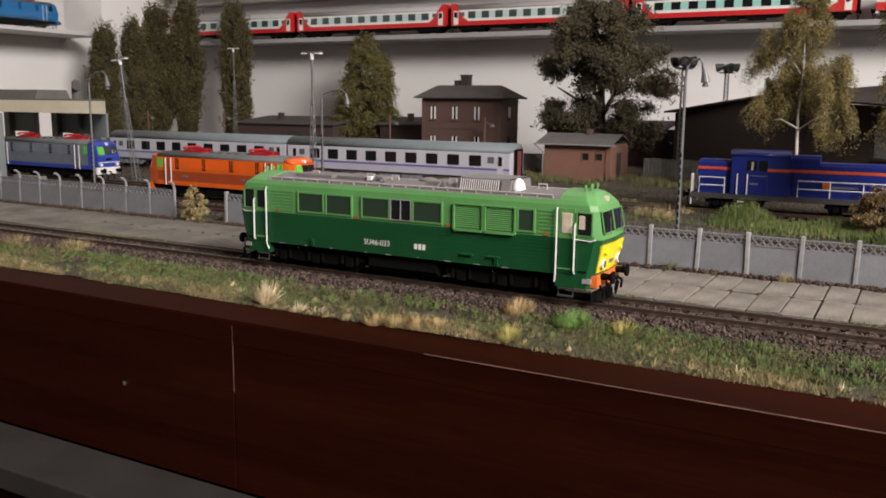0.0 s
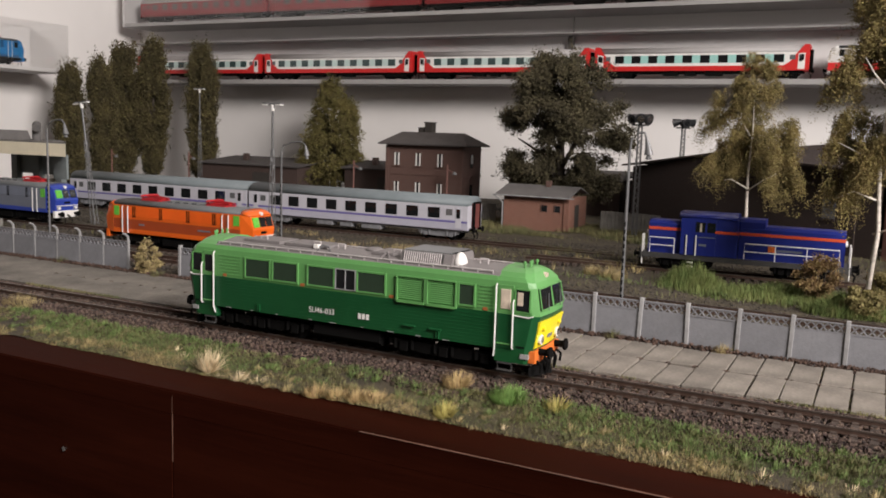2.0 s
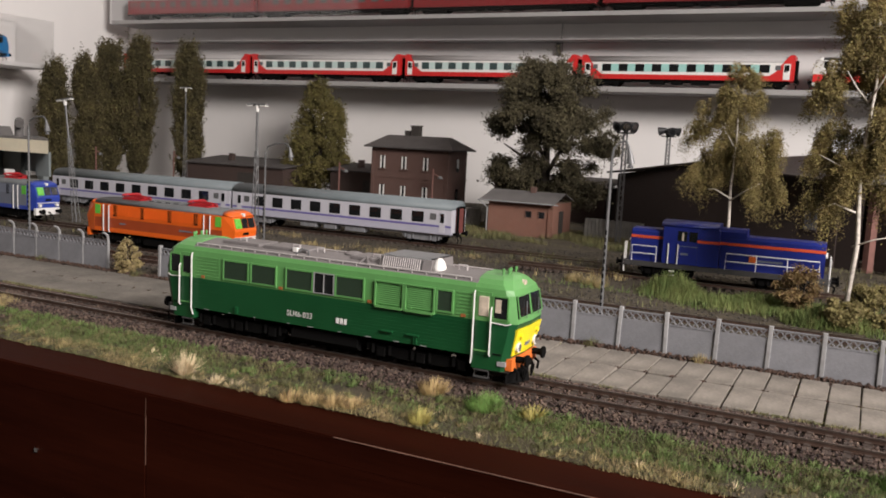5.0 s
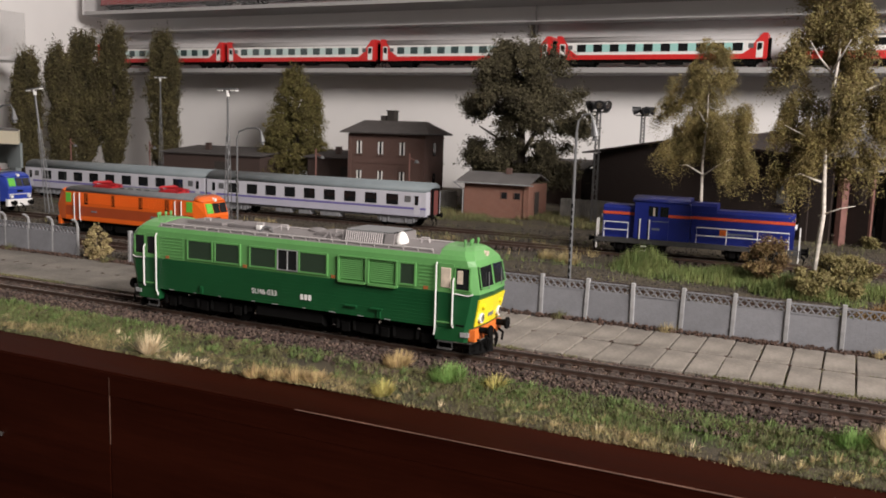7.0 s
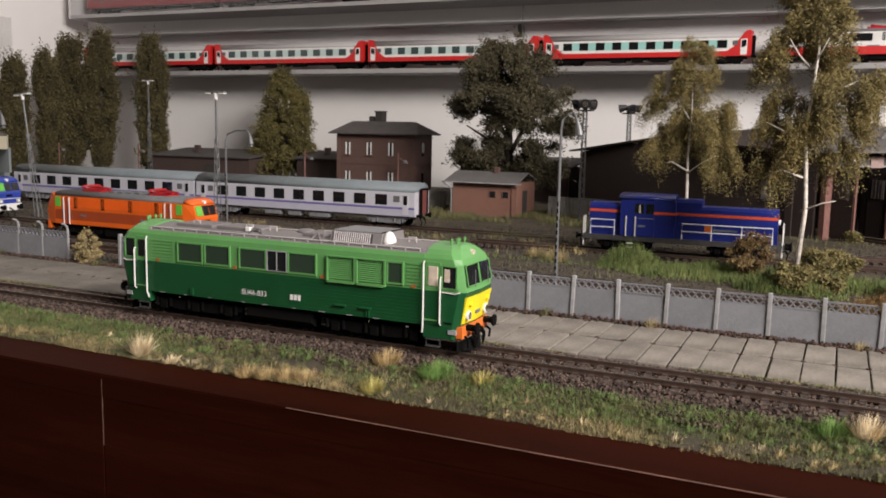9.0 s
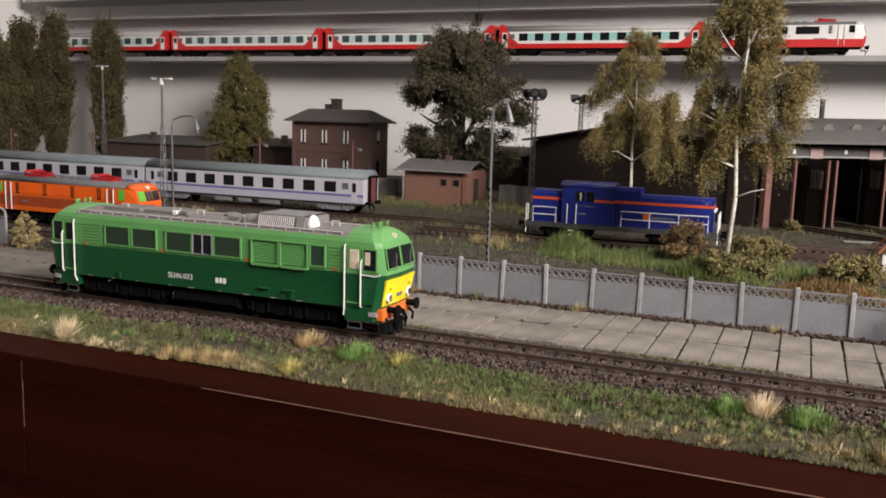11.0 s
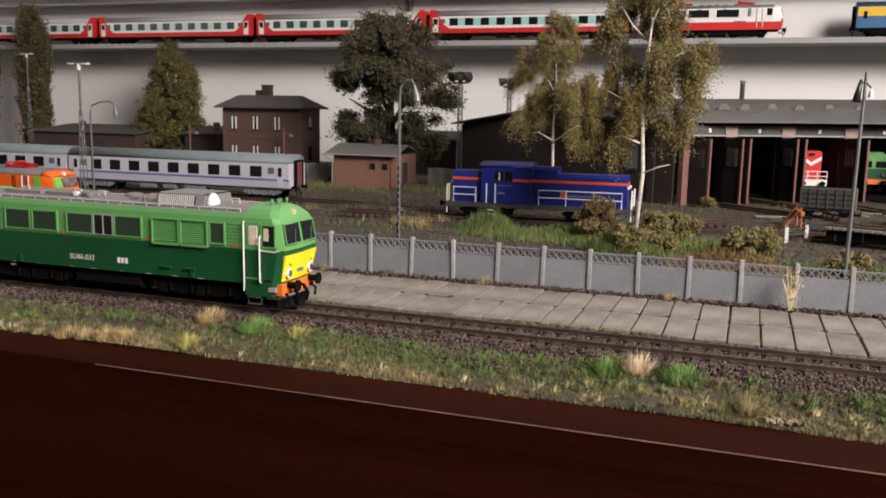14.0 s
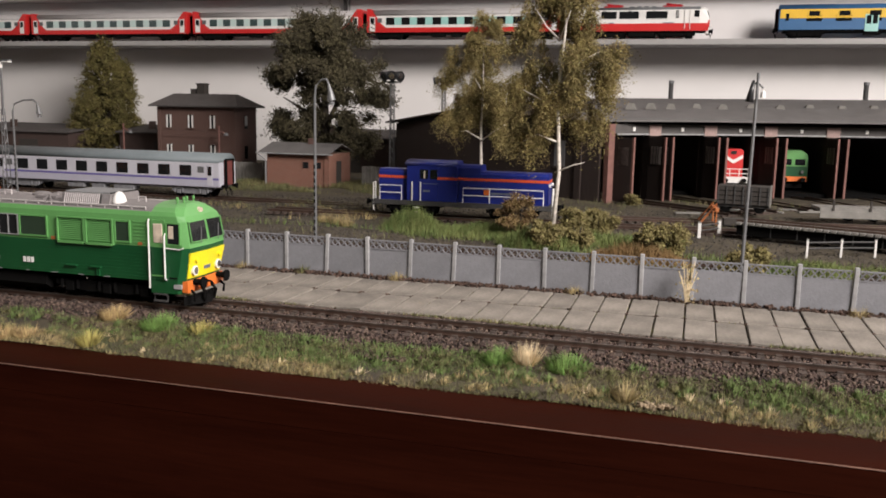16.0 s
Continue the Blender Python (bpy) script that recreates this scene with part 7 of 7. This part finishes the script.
def tuft(x, y, n, length, spread, material, label, lean=0.5):
    n, lean, spread, length = int(n * 1.8), lean + 0.22, spread * 0.9, length * 1.15
    z = float(ground_z(x, y))
    a, r = RNG.uniform(0, 6.28, n), np.sqrt(RNG.random(n))
    base = np.stack([spread * 0.75 * r * np.cos(a), spread * 0.75 * r * np.sin(a), np.zeros(n)], 1)
    tilt = np.clip(r * (0.35 + 0.6 * lean) + RNG.normal(0, 0.22, n), 0, 1.4)
    a2 = a + RNG.normal(0, 0.5, n)
    tip = base + np.stack([np.sin(tilt) * np.cos(a2), np.sin(tilt) * np.sin(a2), np.cos(tilt)], 1) * (length * RNG.uniform(0.35, 1.15, n))[:, None]
    sd = np.stack([-np.sin(a2 + 0.8), np.cos(a2 + 0.8), 0 * a], 1) * 0.00021
    v = np.stack([base - sd, base + sd, tip], 1).reshape(-1, 3)
    f = np.arange(3 * n).reshape(-1, 3)
    me = bpy.data.meshes.new("grass_tuft")
    me.from_pydata(v.tolist(), [], f.tolist())
    me.materials.append(material)
    ob = new("grass_tuft", me)
    ob.matrix_basis = pose(x, y, z - 0.0004)
    return tagged(ob, label, "grass tuft", "grass tufts")


STRAWL, DRYL, GREENL = "pale straw grass tuft with long blades", "dry tan grass tuft", "fresh green grass tuft"
tuft(-0.2630, 0.3050, 210, 0.0105, 0.0032, M_STRAW, STRAWL, 0.42)
tuft(-0.2430, 0.3030, 60, 0.0050, 0.0030, M_STRAW, "small pale straw tuft", 0.9)
for dx, dy in ((0, 0), (0.010, 0.001), (-0.010, -0.001), (0.018, 0.003)):
    tuft(-0.1900 + dx, 0.3030 + dy, 130, 0.0050, 0.0060, M_GOLD, DRYL, 0.7)
tuft(-0.1475, 0.3340, 330, 0.0066, 0.0070, M_GOLD, DRYL, 0.45)
tuft(-0.1215, 0.3300, 420, 0.0062, 0.0100, M_FRESHTUFT, GREENL, 0.5)
tuft(-0.1385, 0.3050, 230, 0.0062, 0.0045, M_YELLOWTUFT, "dry yellow-green grass tuft", 0.45)
tuft(-0.0995, 0.3285, 190, 0.0058, 0.0045, M_YELLOWTUFT, "dry yellow-green grass tuft", 0.45)
tuft(0.0450, 0.3310, 260, 0.0085, 0.0050, M_STRAW, STRAWL, 0.40)
tuft(0.0335, 0.3290, 220, 0.0070, 0.0060, M_FRESHTUFT, GREENL, 0.5)
tuft(0.0605, 0.3300, 300, 0.0060, 0.0100, M_FRESHTUFT, GREENL, 0.55)
tuft(0.0850, 0.3080, 130, 0.0075, 0.0040, M_DRY, DRYL, 0.5)
for x, y in ((-0.488, 0.335), (-0.448, 0.342), (-0.435, 0.340)):
    tuft(x, y, 170, 0.0060, 0.0100, M_DRY, "dry yellow-green grass tuft", 0.5)
for x, y, mt in ((-0.0560, 0.4640, M_DRY), (-0.115, 0.465, M_GRASS), (-0.155, 0.4655, M_DRY), (0.186, 0.4620, M_DRY), (-0.56, 0.465, M_GRASS), (-0.455, 0.462, M_GRASS), (0.045, 0.4645, M_DRY), (-0.30, 0.465, M_GRASS)):
    tuft(x, y, 150, 0.0062, 0.0040, mt, "small weed tuft at the foot of the fence", 0.5)
for x, y in ((-0.175, 0.655), (-0.190, 0.662), (-0.165, 0.650)):
    tuft(x, y, 190, 0.0080, 0.0070, M_DRY, "dry yellow-green grass tuft in the yard", 0.45)

# stones at the layout edge
n = 34
v, f = pebbles(RNG.uniform(0.090, 0.104, n), RNG.uniform(0.3025, 0.3060, n), RNG.uniform(0, 0.0014, n), 0.0024)
soup("edge_rubble", v, f, M_RUBBLE, None, "little heap of pale rubble at the layout edge", "rubble")

# ---- yard details on the right ----
WG = thing("open_wagon", pose(0.1480, 0.838, 0.0140, 0, 0, -6) @ Matrix.Scale(0.86, 4), "dark grey plank open wagon before the roundhouse", "wagon")
part("body", box(B(), -0.026, 0.026, -0.014, 0.014, 0.0090, 0.0285, 0.0004), M_OLDWOOD, WG)
for i in range(7):
    part("rib", box(B(), -0.0255 + i * 0.0083, -0.0243 + i * 0.0083, -0.0150, -0.0138, 0.0090, 0.0285), M_UNDER, WG)
for z in (0.013, 0.018, 0.023):
    part("plank_line", box(B(), -0.026, 0.026, -0.0143, -0.0138, z, z + 0.0008), M_BLACK, WG)
part("end_board", box(B(), 0.0262, 0.0275, -0.0142, 0.0142, 0.0080, 0.0290), M_GREYWOOD, WG, "pale weathered end board")
part("chassis", box(B(), -0.027, 0.027, -0.011, 0.011, 0.0060, 0.0090), M_UNDER, WG)
for x in (-0.017, 0.017):
    for s in (-1, 1):
        share("wheel", WHEEL, WG, pose(x, s * 0.0081, 0.0058))
FW = thing("flat_wagon", pose(0.290, 0.822, 0.0140, 0, 0, 8), "weathered grey flat wagon with stakes and planks", "wagon")
part("deck", box(B(), -0.085, 0.085, -0.014, 0.014, 0.0085, 0.0115, 0.0003), M_GREYWOOD, FW)
for i in range(6):
    part("stake", box(B(), -0.075 + i * 0.03, -0.0735 + i * 0.03, -0.0152, -0.0140, 0.0080, 0.0180), M_OLDWOOD, FW)
part("side_board", box(B(), -0.085, -0.01, -0.0158, -0.0146, 0.0030, 0.0090), M_GREYWOOD, FW, "chipped pale side board")
for x in (-0.06, -0.04, 0.04, 0.06):
    for s in (-1, 1):
        share("wheel", WHEEL, FW, pose(x, s * 0.0081, 0.0058))
for x, y in ((0.110, 0.690), (0.125, 0.712), (0.2030, 0.640), (0.2260, 0.650), (0.180, 0.628)):
    b = thing("white_post", pose(x, y, float(ground_z(x, y)) - 0.001), "small white marker post in the yard", "post", "white marker posts")
    k = 0.0012 if x < 0.15 else 0.0007
    part("shaft", box(B(), -k, k, -k, k, 0, 0.0130, 0.0002), M_WHITE, b)
    part("cap", box(B(), -k * 1.2, k * 1.2, -k * 1.2, k * 1.2, 0.0130, 0.0138, 0.0002), M_GREYWOOD, b)
LG = thing("yard_rail_guard", pose(0, 0, 0.009), "dark rail guard between the white posts", "guard rail")
for a, b in (((0.110, 0.690), (0.125, 0.712)), ((0.180, 0.628), (0.2030, 0.640)), ((0.2030, 0.640), (0.2260, 0.650))):
    for z in (0.0045, 0.0085):
        part("rail", rod(B(), [(*a, z), (*b, z)], 0.0006, 6), M_UNDER, LG)
TB = thing("turntable_bridge", pose(0.140, 0.704, 0.0125, 0, 0, -20), "dark steel turntable bridge with plank deck and rails", "turntable")
for y in (-0.0075, 0.0075):
    g = part("girder", box(B(), 0.0, 0.26, y - 0.0008, y + 0.0008, -0.001, 0.0062), M_BLACK, TB, "black steel girder")
    part("flange", box(B(), -0.0005, 0.2605, y - 0.0017, y + 0.0017, 0.0062, 0.0069), M_UNDER, g)
    for i in range(14):
        part("stiffener", box(B(), 0.006 + i * 0.019, 0.0068 + i * 0.019, y - 0.0014, y - 0.0008, -0.001, 0.0062), M_UNDER, g)
    part("rail", box(B(), 0.0, 0.26, y * 1.1 - 0.0005, y * 1.1 + 0.0005, 0.0090, 0.0106), M_RAIL, TB, "rusty rail")
DECK = mk("deck_plank", box(B(), -0.0018, 0.0018, -0.0125, 0.0125, 0.0071, 0.0090, 0.0002), M_GREYWOOD)
for i in range(54):
    share("deck_plank", DECK, TB, pose(0.0024 + i * 0.0048, RNG.normal(0, 0.0003), 0, 0, 0, RNG.normal(0, 0.8)))
BF = thing("buffer_stop", pose(0.122, 0.765, 0.0125, 0, 0, 8), "rusty orange buffer stop frame with dark beam", "buffer stop")
for y in (-0.0083, 0.0083):
    part("frame_leg", rod(B(), [(0, y, -0.002), (0, y, 0.016), (-0.012, y, 0.0)], 0.0010, 6), M_RUSTORANGE, BF)
part("beam", box(B(), -0.002, 0.001, -0.0145, 0.0145, 0.0095, 0.0130, 0.0003), M_RUSTORANGE, BF)
part("timber", box(B(), 0.006, 0.030, -0.010, -0.002, -0.002, 0.004, 0.0006), M_OLDWOOD, BF)
part("timber", box(B(), 0.008, 0.032, 0.001, 0.008, -0.002, 0.003, 0.0006), M_OLDWOOD, BF)
for i in range(9):
    x, y = 0.10 + 0.024 * i + RNG.uniform(-0.006, 0.006), 0.845 + 0.012 * i + RNG.uniform(-0.012, 0.012)
    p = solid("loose_plank", box(B(), -0.016, 0.016, -0.002, 0.002, 0, 0.0016, 0.0002), M_GREYWOOD, "weathered loose plank lying before the roundhouse", "plank", pose(x, y, float(ground_z(x, y)) + 0.0002, 0, 0, RNG.uniform(-30, 50)), "loose planks")
